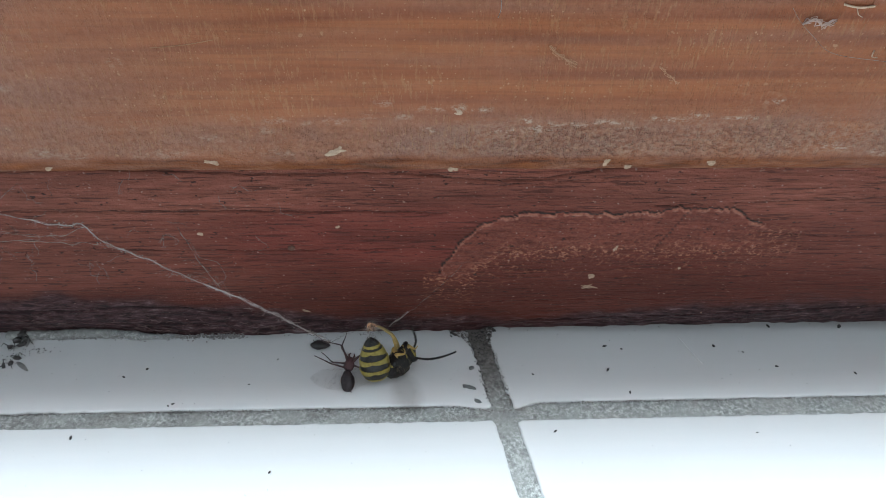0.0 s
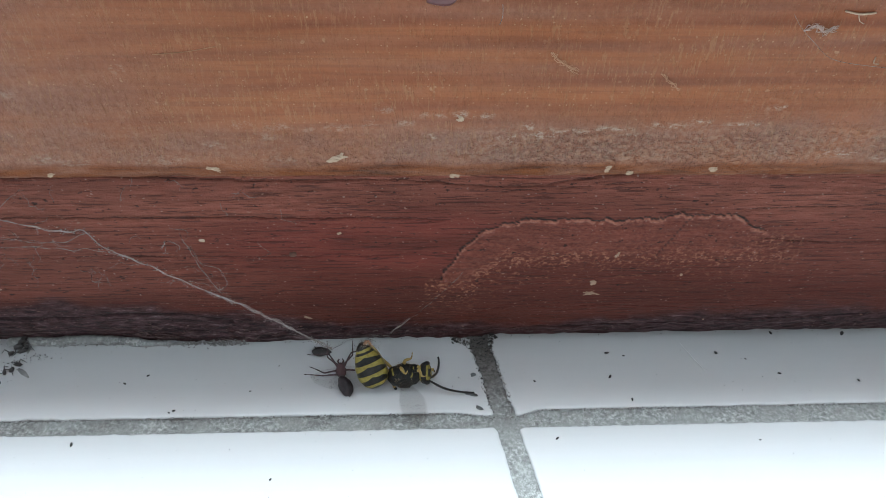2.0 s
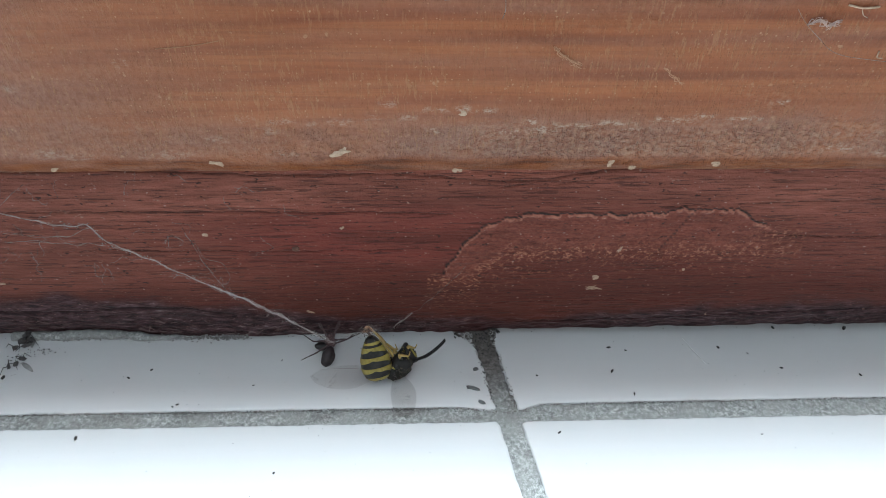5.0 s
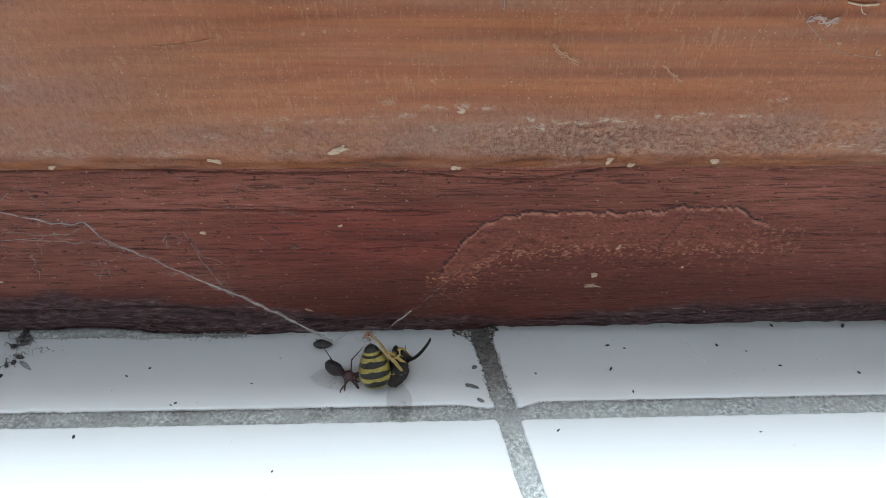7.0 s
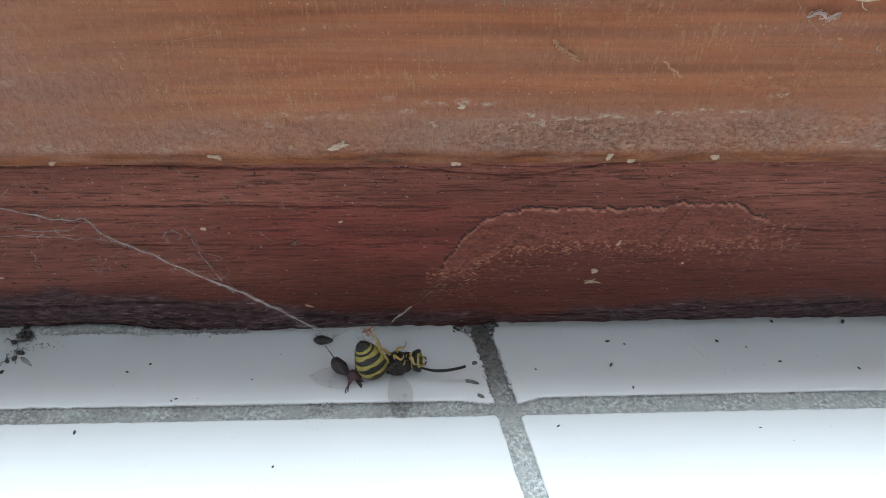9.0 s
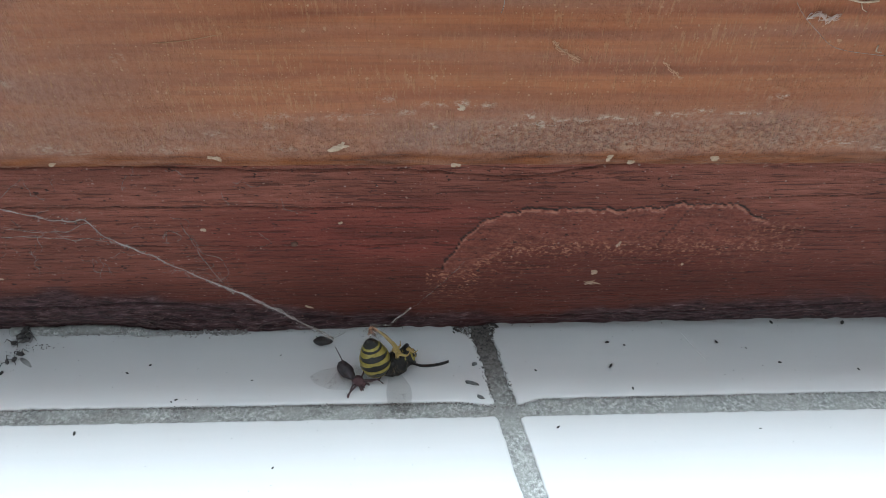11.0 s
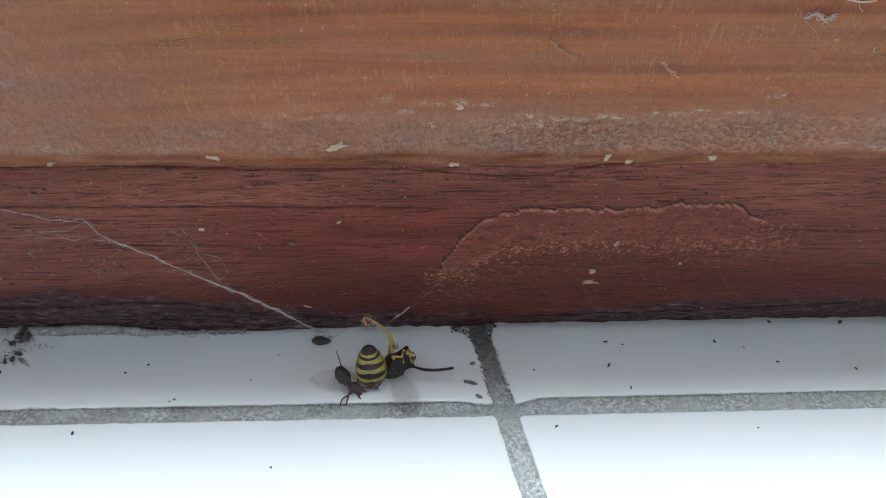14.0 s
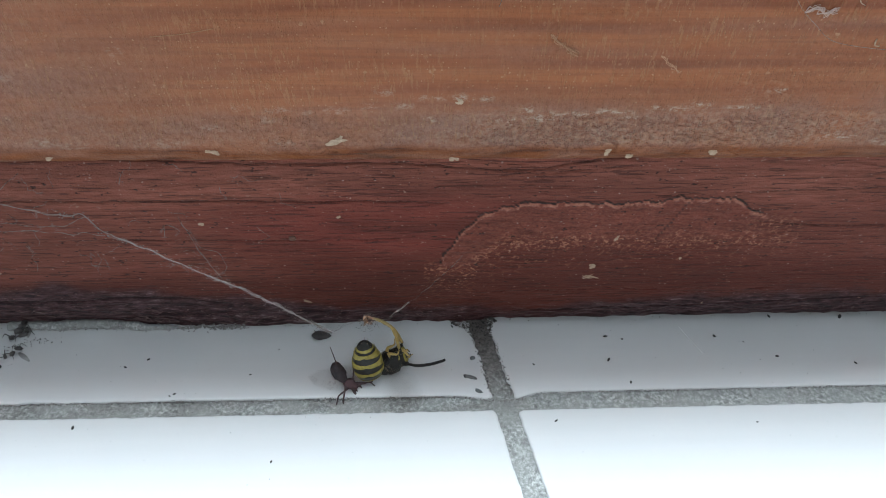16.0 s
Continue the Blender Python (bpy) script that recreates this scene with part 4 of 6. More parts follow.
for y, z, lean, spin, size in ((1.0, 1.5, 44, -20, 0.62), (-0.5, 1.3, 62, 10, 0.55), (1.2, 0.0, -4, -45, 0.82), (-0.3, -0.4, 10, 40, 0.78)):
    pts = [(0, 0, 0), (0.35, 0.15, 0.2), (1.5, 0.5, 0.5), (2.0, 0.7, 0.65), (1.55, 0.9, 1.9), (1.35, 0.9, 2.5), (1.9, 0.7, 3.0), (2.4, 0.6, 3.2)]
    leg = limb("leg", [(x * size, b * size, c * size) for x, b, c in pts], [0.26, 0.30, 0.28, 0.22, 0.18, 0.10, 0.06, 0.03], LEG_YELLOW, thorax,
               lambda p: 0.5 + 1.2 * (0.75 - p.x) + 0.9 * n3(p.y * 1.4, p.z * 1.4), "yellow leg with a dark thigh")
    rest = pose(0, 0, 0, 0, 0, 38) @ pose(1.35 * MM, y * MM, z * MM, 0, -lean, 0) @ pose(0, 0, 0, spin, 0, 0)
    wasp_legs.append((leg, rest))
    leg.matrix_basis = rest


def wing_mesh(long, wide, film, turns):
    """A wing: the hinge, a clear smoky membrane and its veins, which beat on the hinge."""
    bm = bmesh.new()
    lump(bm, Matrix(), 0.45, 0.3, 0.6, 0.2, long, 2)
    hinge = part("wing", bm, PLAIN_BLACK, wasp, "smoky translucent wing")
    made = []
    for turn in turns:
        bm = bmesh.new()
        n = 18
        rows = []
        for i in range(n + 1):
            t = i / n
            w = wide * max(0.03, math.sin(math.pi * min(1.0, 0.06 + 0.94 * t ** 1.25)) ** 0.55 if t < 1 else 0.03) * (0.45 + 0.55 * smoothstep(0, 0.5, t))
            rows.append([bm.verts.new(((-0.35 * w + w * k / 4) * MM, (0.10 * math.sin(4 * t + k) + 0.004 * turn) * MM, long * t * MM)) for k in range(5)])
        for a, b in zip(rows, rows[1:]):
            for k in range(4):
                bm.faces.new((a[k], a[k + 1], b[k + 1], b[k]))
        bmesh.ops.solidify(bm, geom=bm.faces[:], thickness=0.02 * MM)
        bmesh.ops.rotate(bm, verts=bm.verts[:], cent=(0, 0, 0), matrix=Matrix.Rotation(radians(turn), 3, "Y"))
        made.append(part("membrane", bm, film, hinge))
    if film is WING:
        vb = bmesh.new()
        tube(vb, [(-0.28 * wide * min(1.0, 1.6 * t) * 0.9, 0.10 * math.sin(4 * t) + 0.03, long * t) for t in (0.02, 0.25, 0.5, 0.72, 0.9)], [0.03, 0.022, 0.016, 0.012, 0.008], 5)
        made.append(part("vein", vb, VEIN, hinge))
    return hinge, made


wing, wing_far = wing_mesh(9.5, 4.2, BEATING, (0,)), wing_mesh(13.5, 5.2, WING, (0,))

# ---------------------------------------------------------------- the spider
spider = tagged(empty("spider"), "small dark reddish-brown spider attacking the wasp", "spider")
bm = bmesh.new()
lump(bm, pose(0, -1.6 * MM, 0.2 * MM), 1.15, 1.95, 1.1, 0.10, 2.0, 4)
for v in bm.verts:
    if v.co.y > -0.9 * MM:
        v.co.x *= 0.85
spider_abdomen = part("abdomen", bm, SPIDER_BODY, spider, "dark plump abdomen")
bm = bmesh.new()
lump(bm, pose(0, 1.2 * MM, 0.0), 0.92, 1.2, 0.62, 0.22, 3.0, 3)
lump(bm, pose(0, 2.05 * MM, 0.1 * MM), 0.55, 0.5, 0.5, 0.2, 5.0, 3)
part("forebody", bm, SPIDER_RED, spider, "reddish-brown forebody")
for sx in (-1, 1):
    bm = bmesh.new()
    tube(bm, [(sx * 0.25, 2.3, 0.0), (sx * 0.5, 2.8, 0.15), (sx * 0.3, 3.25, -0.2)], [0.16, 0.15, 0.12], 6)
    part("palp", bm, SPIDER_RED, spider)
# four legs a side: two reach forward with a sharp knee, one out, and one trails back past the abdomen
spider_legs = []
for sx in (-1, 1):
    for turn, long, knee in ((24, 1.0, 0.75), (54, 1.15, -0.85), (88, 0.95, 0.7), (156, 1.22, 0.35)):
        bm = bmesh.new()
        pts = [(0, 0, 0), (0.35 * knee, 0.6, 0.35), (1.15 * knee, 1.9, 0.8), (1.20 * knee, 2.35, 0.75), (0.45 * knee, 3.5, 0.2), (-0.1 * knee, 4.3, -0.35), (-0.5 * knee, 5.1, -0.7)]
        line = curve_through([(x * sx, y * long, z) for x, y, z in pts], 0.3)
        tube(bm, line, [0.175 - 0.125 * i / len(line) + 0.02 * math.sin(i * 1.7) for i in range(len(line))], 7)
        leg = part("leg", bm, SPIDER_LEG, spider, "thin reddish-brown leg")
        a = radians(turn)
        rest = pose(sx * math.sin(a) * 0.6 * MM, (1.2 + 0.8 * math.cos(a)) * MM, 0.05 * MM, 0, 0, -sx * turn)
        leg.matrix_basis = rest
        spider_legs.append((leg, rest))

# ---------------------------------------------------------------- silk
web = tagged(empty("spider_web"), "torn dusty cobweb stretched between the moulding and the sill", "cobweb")
rng = random.Random(11)


def strand(name, points, threads, spread, radius, fuzz, mat=SILK, dip=1.0):
    """A rope of loose threads along points (mm), with short hairs."""
    bm = bmesh.new()
    line = curve_through(points, 0.7)
    n = len(line)
    for k in range(threads):
        seed = rng.uniform(0, 99)
        pts = []
        for i, p in enumerate(line):
            w = spread * (0.25 + 1.1 * abs(n3(i * 0.13, seed + 40)))
            kink = Vector((n3(i * 0.31, 3.0), n3(i * 0.31, 6.0), n3(i * 0.31, 9.0))) * spread * 0.6
            pts.append(p + kink + Vector((n3(i * 0.4, seed), n3(i * 0.4, seed + 11), n3(i * 0.4, seed + 23))) * w)
        tube(bm, pts, [radius * (0.5 + 1.5 * abs(n3(i * 0.6, seed + 5))) for i in range(n)], 4)
    for _ in range(fuzz):
        p = line[rng.randrange(n)] + Vector((rng.gauss(0, 1), rng.gauss(0, 1), rng.gauss(0, 1))) * spread * 0.4
        q = p + Vector((rng.gauss(0, 1), rng.gauss(0, 0.4), rng.gauss(0, 0.8))) * spread * 0.9
        tube(bm, [p, (p + q) / 2 + Vector((0, 0, rng.uniform(-0.2, 0.2))), q], radius * 0.35, 3)
    return part(name, bm, mat, web)


strand("main_strand", [(-56.2, -3.2, 30.4), (-54.7, -3.3, 29.8), (-48.6, -3.6, 28.2), (-43.4, -4.0, 28.2), (-41.0, -4.6, 25.6), (-35.3, -5.0, 22.5),
                       (-29.8, -5.6, 19.2), (-24.2, -5.8, 15.9), (-18.5, -5.5, 11.6), (-12.7, -5.0, 6.3), (-8.1, -5.0, 2.8)], 6, 0.55, 0.026, 120)
strand("strand_foot", [(-27.0, -5.7, 17.5), (-18.5, -5.5, 11.6), (-12.7, -5.0, 6.3), (-8.1, -5.0, 2.8)], 8, 0.8, 0.034, 60)
bm = bmesh.new()
DROPS = curve_through([(-48.6, -3.7, 28.2), (-43.4, -4.1, 28.2), (-41.0, -4.7, 25.6), (-35.3, -5.1, 22.5), (-29.8, -5.7, 19.2), (-24.2, -5.9, 15.9), (-18.5, -5.6, 11.6), (-12.7, -5.1, 6.3), (-8.6, -5.1, 3.1)], 0.3)
for k in range(260):
    p = DROPS[rng.randrange(len(DROPS))] + Vector((rng.gauss(0, 0.35), rng.gauss(0, 0.2), rng.gauss(0, 0.35)))
    r = rng.uniform(0.03, 0.10)
    lump(bm, pose(p.x * MM, p.y * MM, p.z * MM, 0, rng.uniform(0, 180), 0), r * 1.7, r, r, 0.6, k * 0.9, 1)
tagged(part("dust_clots", bm, FINE_SILK, web, "pale clots of dust on the silk"), kind="stuff")
strand("side_strand", [(14.3, -3.0, 18.6), (11.4, -4.0, 15.5), (8.6, -5.0, 13.3), (4.3, -5.2, 8.9), (1.8, -5.2, 6.2), (-1.9, -4.8, 5.9)], 3, 0.45, 0.020, 30, FINE_SILK)
strand("knot", [(5.4, -5.2, 10.2), (4.3, -5.2, 8.9), (3.4, -5.2, 8.0), (2.2, -5.2, 6.8)], 8, 0.5, 0.05, 8)
strand("snare", [(-8.1, -5.0, 2.8), (-5.0, -4.8, 4.6), (-1.9, -4.8, 5.6), (1.8, -5.2, 6.2)], 3, 0.7, 0.013, 10, FINE_SILK)
for pts in ([(-57.4, -3.3, 24.7), (-50.6, -3.5, 24.6), (-41.2, -4.0, 24.2), (-35.3, -5.0, 22.5)], [(-28.3, -3.6, 24.9), (-26.9, -4.4, 21.9), (-24.6, -4.6, 21.2), (-23.6, -5.0, 18.6), (-24.5, -5.4, 17.0)],
            [(-56.0, -3.4, 31.0), (-53.0, -3.0, 33.5), (-51.0, -2.6, 34.8)], [(-33.0, -3.2, 24.0), (-31.6, -3.6, 26.0), (-30.0, -3.4, 24.6), (-31.0, -3.4, 23.4)],
            [(-24.0, -5.6, 15.5), (-27.5, -4.0, 21.0), (-29.5, -3.4, 27.0)], [(-36.0, -2.4, 35.2), (-36.6, -2.8, 34.4), (-36.9, -3.0, 33.2)],
            [(-58.0, -3.4, 27.0), (-52.0, -3.6, 25.8), (-46.0, -3.8, 26.4), (-43.0, -4.0, 28.0)]):
    strand("thread", pts, 2, 0.5, 0.03, 12, FINE_SILK)
# faint lines and dust that hang before the moulding
for k in range(40):
    x, z = -60 + 48 * rng.random() ** 1.5, rng.uniform(14, 36)
    p = Vector((x, mould_y(z) - 0.5, z))
    pts, a = [p], rng.uniform(0, 6.28)
    for _ in range(rng.randrange(3, 7)):
        a += rng.gauss(0, 0.9)
        q = pts[-1] + Vector((math.cos(a), 0, math.sin(a) * 0.8)) * rng.uniform(0.5, 1.5)
        q.z = min(37.0, max(8.0, q.z))
        q.y = mould_y(q.z) - rng.uniform(0.3, 0.9)
        pts.append(q)
    strand("thread", pts, 2, 0.35, 0.020, 6, FINE_SILK)

# ---------------------------------------------------------------- litter on the sill
def scrap(name, mat, m, rx, ry, rz, label, category, group="", rough=0.35, seed=0.0, detail=2):
    bm = bmesh.new()
    lump(bm, Matrix(), rx, ry, rz, rough, seed, detail)
    ob = part(name, bm, mat, None, label)
    ob.matrix_basis = m
    return tagged(ob, "", category, group)


# empty husk, held up by the silk's foot
husk = scrap("insect_husk", HUSK, pose(-10.3 * MM, -3.7 * MM, 0.62 * MM, 0, 0, -4), 1.7, 0.9, 0.62, "dark shiny husk of an insect on the tile", "husk", rough=0.25, seed=5.0, detail=3)
for sx in (-0.8, 0.1, 0.8):
    bm = bmesh.new()
    tube(bm, [(sx, 0.6, -0.2), (sx * 1.5 - 0.2, 1.1, 0.1), (sx * 1.7, 1.3, -0.55)], [0.08, 0.06, 0.03], 4)
    part("leg", bm, HUSK, husk)
scrap("slate_chip", SLATE, pose(15.6 * MM, -13.2 * MM, 0.1 * MM, 0, 0, -20), 1.15, 0.45, 0.06, "thin grey chip lying on the tile", "chip", "chips on the sill", 0.5, 2.0)
scrap("slate_chip", SLATE, pose(16.4 * MM, -9.0 * MM, 0.06 * MM, 0, 0, 30), 0.5, 0.4, 0.06, "thin grey chip lying on the tile", "chip", "chips on the sill", 0.5, 3.0)
scrap("slate_chip", SLATE, pose(16.9 * MM, -16.2 * MM, 0.06 * MM, 0, 0, -40), 0.7, 0.35, 0.06, "thin grey chip lying on the tile", "chip", "chips on the sill", 0.5, 4.0)

# two dried insects in a corner of the sill
def dried(m, seed, label, lumps, wing):
    """A shrivelled insect: dark lumps of body, crooked legs, and a dull wing (x, y, turn, length) beside it."""
    r = random.Random(seed)
    thing = tagged(empty("dead_insect", m), label, "insect")
    bm = bmesh.new()
    for i, (x, y, z, a, b) in enumerate(lumps):
        lump(bm, pose(x * MM, y * MM, z * MM, r.uniform(-30, 30), r.uniform(-30, 30), r.uniform(0, 180)), a, b, b, 0.7, seed + i, 3)
    part("body", bm, MUMMY, thing)
    for k in range(6):
        bm = bmesh.new()
        x, y, z, *_ = lumps[k % len(lumps)]
        a = r.uniform(0, 6.28)
        d, c = Vector((math.cos(a), math.sin(a), 0)), Vector((x, y, z))
        tube(bm, [c, c + d * r.uniform(0.6, 1.1) + Vector((0, 0, r.uniform(0.2, 0.9))), Vector((x, y, 0.06)) + d * r.uniform(1.2, 2.2)], [0.10, 0.08, 0.04], 5)
        part("leg", bm, MUMMY, thing)
    x, y, turn, long = wing
    bm = bmesh.new()
    rows = [[bm.verts.new((long * t * MM, s_ * 0.42 * math.sin(math.pi * (0.12 + 0.8 * t)) * MM, (0.15 + 0.15 * math.sin(3 * t)) * MM)) for s_ in (-1, 0, 1)] for t in span(0, 1, 0.1)]
    for p, q in zip(rows, rows[1:]):
        for k in range(2):
            bm.faces.new((p[k], p[k + 1], q[k + 1], q[k]))
    bmesh.ops.solidify(bm, geom=bm.faces[:], thickness=0.03 * MM)
    part("wing", bm, DULL_WING, thing).matrix_basis = pose(x * MM, y * MM, 0, 0, 0, turn)


DULL_WING, _a, _l, _s = material("dull_wing")
_l(ramp(_a, _l, noise_at(_a, _l, (600, 600, 600), 1.0, 4, 0.6), [(0.35, (0.22, 0.21, 0.21)), (0.65, (0.46, 0.45, 0.45))]), _s.inputs["Base Color"])
_s.inputs["Roughness"].default_value, _s.inputs["Alpha"].default_value = 0.5, 0.75
dried(pose(-63.2 * MM, -1.7 * MM, 0), 3, "crumpled dead insect on the tile beside the wood",
      [(0.2, 1.2, 1.2, 0.9, 0.5), (-0.3, 0.0, 0.8, 0.7, 0.5), (0.6, -0.7, 0.5, 0.8, 0.35), (-1.2, -1.2, 0.4, 0.6, 0.35), (0.9, 0.4, 0.7, 0.5, 0.4)], (0.9, 1.2, -75, 2.4))
dried(pose(-62.2 * MM, -6.0 * MM, 0), 8, "dried remains of a small insect on the tile",
      [(0.1, 0.4, 0.5, 0.6, 0.32), (-0.6, -0.6, 0.35, 0.5, 0.3), (-1.6, -1.2, 0.3, 0.45, 0.25)], (0.2, -0.2, -38, 3.4))

# broken bits round them, gathered in one scatter below
# single specks of dirt on the tiles
SPECKS = [(40.8, -4.5, 0.55), (40.2, -10.0, 0.6), (60.7, -4.8, 0.5), (70.4, -9.8, 0.45), (86.1, -0.5, 0.8), (72.7, -0.1, 0.6), (43.7, -5.2, 0.35), (28.9, -22.5, 0.45), (-47.4, -21.9, 0.5),
          (-42.8, -9.9, 0.45), (-39.4, -8.2, 0.4), (-63.8, -9.5, 0.7), (-33.9, -16.1, 0.35), (-33.2, -15.7, 0.4), (42.9, -15.0, 0.45), (26.9, -10.7, 0.35), (-21.5, -11.9, 0.3), (-15.6, -28.8, 0.35), (65.6, -6.3, 0.3), (61.6, -23.5, 0.3), (-17.4, -6.4, 0.25), (83.8, -11.6, 0.4)]
for i, (x, y, r) in enumerate(SPECKS):
    scrap("dirt_speck", GRIT, pose(x * MM, y * MM, r * 0.28 * MM, 0, 0, i * 57), r * 0.85, r * 0.42, r * 0.3, "dark speck of dirt on the white tile", "dirt", "specks on the sill", 0.5, i * 1.3, 1)


def crumbs(name, count, place, sizes, mat, label, seed):
    """Uncountable crumbs as one heap."""
    r = random.Random(seed)
    bm = bmesh.new()
    for k in range(count):
        x, y, z = place(r)
        s = r.uniform(*sizes)
        lump(bm, pose(x * MM, y * MM, z * MM, r.uniform(0, 90), 0, r.uniform(0, 360)), s, s * r.uniform(0.4, 0.8), s * 0.5, 0.5, k * 0.77, 1)
    return tagged(part(name, bm, mat, None, label, smooth=False), "", "dirt", kind="stuff")


def joint_place(r):
    """Thick and wide against the wood, a ragged thin line of it down both sides of the joint."""
    if r.random() < 0.18:
        y = r.uniform(-17, 0)
        side = joint_left(y) - 0.05 if r.random() < 0.55 else joint_right(y) + 0.05
        return side + r.gauss(0, 0.22), y, r.uniform(-0.3, 0.05)
    y = max(1.8 - abs(r.gauss(0, 3.0)), -11)
    a, b = joint_left(y), joint_right(y)
    wide = 4.0 * smoothstep(-5, 1.5, y)
    return r.uniform(a - wide, b + wide * 0.35), y, r.uniform(-0.3, 0.30)


DUST = plain("dust_crumb", (0.055, 0.046, 0.043), (0.25, 0.220, 0.208), 1200, 0.9)


def edge_place(r):
    x = r.uniform(-66, 95)
    return x, along(FOOT, x) - 0.4 - abs(r.gauss(0, 0.35)), r.uniform(0, 0.15)


crumbs("joint_dirt", 260, joint_place, (0.06, 0.26), GRIT, "dark crumbs of dirt filling the joint by the wood", 5)
crumbs("corner_dirt", 60, lambda r: (lambda y: (r.uniform(joint_left(y) - 3.2, joint_right(y) + 1.6), y, r.uniform(-0.1, 0.25)))(1.2 - abs(r.gauss(0, 1.5))), (0.16, 0.46), GRIT, "dark lumps of dirt where the joint meets the wood", 25)
crumbs("joint_dust", 2000, joint_place, (0.05, 0.19), DUST, "pale dusty crumbs in the joint by the wood", 6)
crumbs("edge_dirt", 70, edge_place, (0.05, 0.16), DUST, "dark dirt along the foot of the moulding", 7)
crumbs("edge_crust", 420, lambda r: (-24 - abs(r.gauss(0, 17)), along(FOOT, -40) - 0.9 - abs(r.gauss(0, 0.4)), abs(r.gauss(0, 0.45))), (0.08, 0.34), plain("pale_crust", (0.16, 0.145, 0.145), (0.44, 0.41, 0.41), 1100, 0.9), "pale crumbling crust along the foot of the moulding", 15)
crumbs("fine_dirt", 90, lambda r: (r.uniform(-66, 92), r.uniform(-33, 0), 0.02), (0.04, 0.10), GRIT, "fine dark dust on the tiles", 8)
crumbs("insect_bits", 70, lambda r: (-58.8 + r.gauss(0, 1.5), -3.6 + r.gauss(0, 0.45), r.uniform(0.03, 0.15)) if r.random() < 0.55 else (-62.5 + r.gauss(0, 1.8), -4.6 + r.gauss(0, 1.8), r.uniform(0.03, 0.2)), (0.04, 0.18), MUMMY, "dry broken bits of insects on the tile", 12)


def rim_place(r):
    """Dirt caught under the front edge of the row: in clumps, most of it before the wasp."""
    x = r.choice((-33.0, -30.5, -8.0, -5.0, -2.0, 1.0, 4.0, 8.0, 43.0, 57.0)) + r.gauss(0, 1.6) if r.random() < 0.8 else r.uniform(-60, 90)
    return x, -17.25 + r.gauss(0, 0.16) + (0.6 if x > 24 else 0.0), -0.22 + r.uniform(0, 0.12)


def rim_line(r):
    """A fine dark line where the grout meets the row's front edge: grit, and shade added as crumbs; it follows the dip
    of the corners.
    """
    x = r.uniform(-66, 95)
    left, right = joint_left(-17.0), joint_right(-17.0)
    if x < left:
        y = -17.0 - 0.9 * smoothstep(left - 6.0, left + 0.4, x)
    else:
        y = -17.9 + 1.4 * smoothstep(right + 0.3, right + 4.2, x) + (x - right) * 0.0033
    return x, y - 0.12 + r.gauss(0, 0.13), -0.2 + r.uniform(-0.1, 0.12)


# these crumbs also stand in for the shade under the tiles' edge
crumbs("rim_grime", 1900, rim_line, (0.04, 0.14), DUST, "fine dark grit and added shade line along the edge of the grout", 19)
crumbs("rim_dirt", 300, rim_place, (0.05, 0.20), plain("brown_dirt", (0.08, 0.075, 0.073), (0.22, 0.205, 0.20), 1200, 0.9), "dirt along the rim of the joint", 9)


# old sealant between wood and tile
def sealant():
    bm = bmesh.new()
    line = [(x, along(FOOT, x) - 1.0 - 0.3 * n3(x * 0.2, 0.4), 0.2 + 0.15 * n3(x * 0.3, 2.2)) for x in span(-66, -34, 0.4)]
    tube(bm, line, [(0.85 + 0.3 * n3(p[0] * 0.5, 1.7) + 0.15 * n3(p[0] * 1.9, 1.7)) * smoothstep(-34, -44, p[0]) + 0.05 for p in line], 10)
    ob = part("sealant_bead", bm, GROUT, None, "grey crumbling bead of sealant along the wood")
    return tagged(ob, "", "sealant", kind="structure")


sealant()

# ---------------------------------------------------------------- flakes and lint on the wood
def splinters():
    """Torn pale fibres that stand off the rotten foot of the moulding, thickest on its most decayed stretch."""
    r = random.Random(31)
    bm = bmesh.new()
    for k in range(130):
        x = -66 + 60 * r.random() if r.random() < 0.6 else r.uniform(-6, 95)
        z = abs(r.gauss(0, 4.2)) + 0.8 if x < -10 else abs(r.gauss(0, 2.6)) + 0.6
        z = min(z, 12.0)
        long = r.uniform(0.4, 2.6) if x < -10 else r.uniform(0.3, 1.2)
        pts = []
        for i in range(4):
            zz = max(0.3, z + 0.35 * n3(i * 0.9, k * 1.7) + 0.16 * i * r.gauss(0, 1))
            pts.append((x + long * i / 3 * (1 + 0.3 * n3(k, i)), mould_y(zz) + (along(FOOT, x) * smoothstep(6, 0, zz)) - 0.22 - 0.12 * n3(i * 0.7, k + 5), zz))
        w = 0.03 + 0.13 * r.random() ** 2
        tube(bm, pts, [w * 0.5, w, w * 0.8, w * 0.25], 4)
    ob = part("wood_splinters", bm, plain("torn_fibre", (0.060, 0.032, 0.031), (0.27, 0.185, 0.180), 1300, 0.9), None, "torn pale wood fibres along the rotten foot of the moulding")
    return tagged(ob, "", "splinters", kind="stuff")


splinters()


def flake(m, a, b, seed, label):
    """A ragged flake of old paint: a few angular plates grown together, flat against the wood."""
    r = random.Random(seed)
    bm = bmesh.new()
    for k in range(4):
        lump(bm, pose(r.uniform(-0.5, 0.5) * a * MM, -0.04 * k * MM, r.uniform(-0.5, 0.5) * b * MM, 0, r.uniform(-40, 40), 0),
             a * r.uniform(0.3, 0.62), 0.09, b * r.uniform(0.4, 0.7), 0.9, seed * 1.7 + k, 2)
    ob = part("paint_flake", bm, CHIP, None, label, smooth=False)
    ob.matrix_basis = m
    return tagged(ob, "", "paint flake", "flakes on the wood")


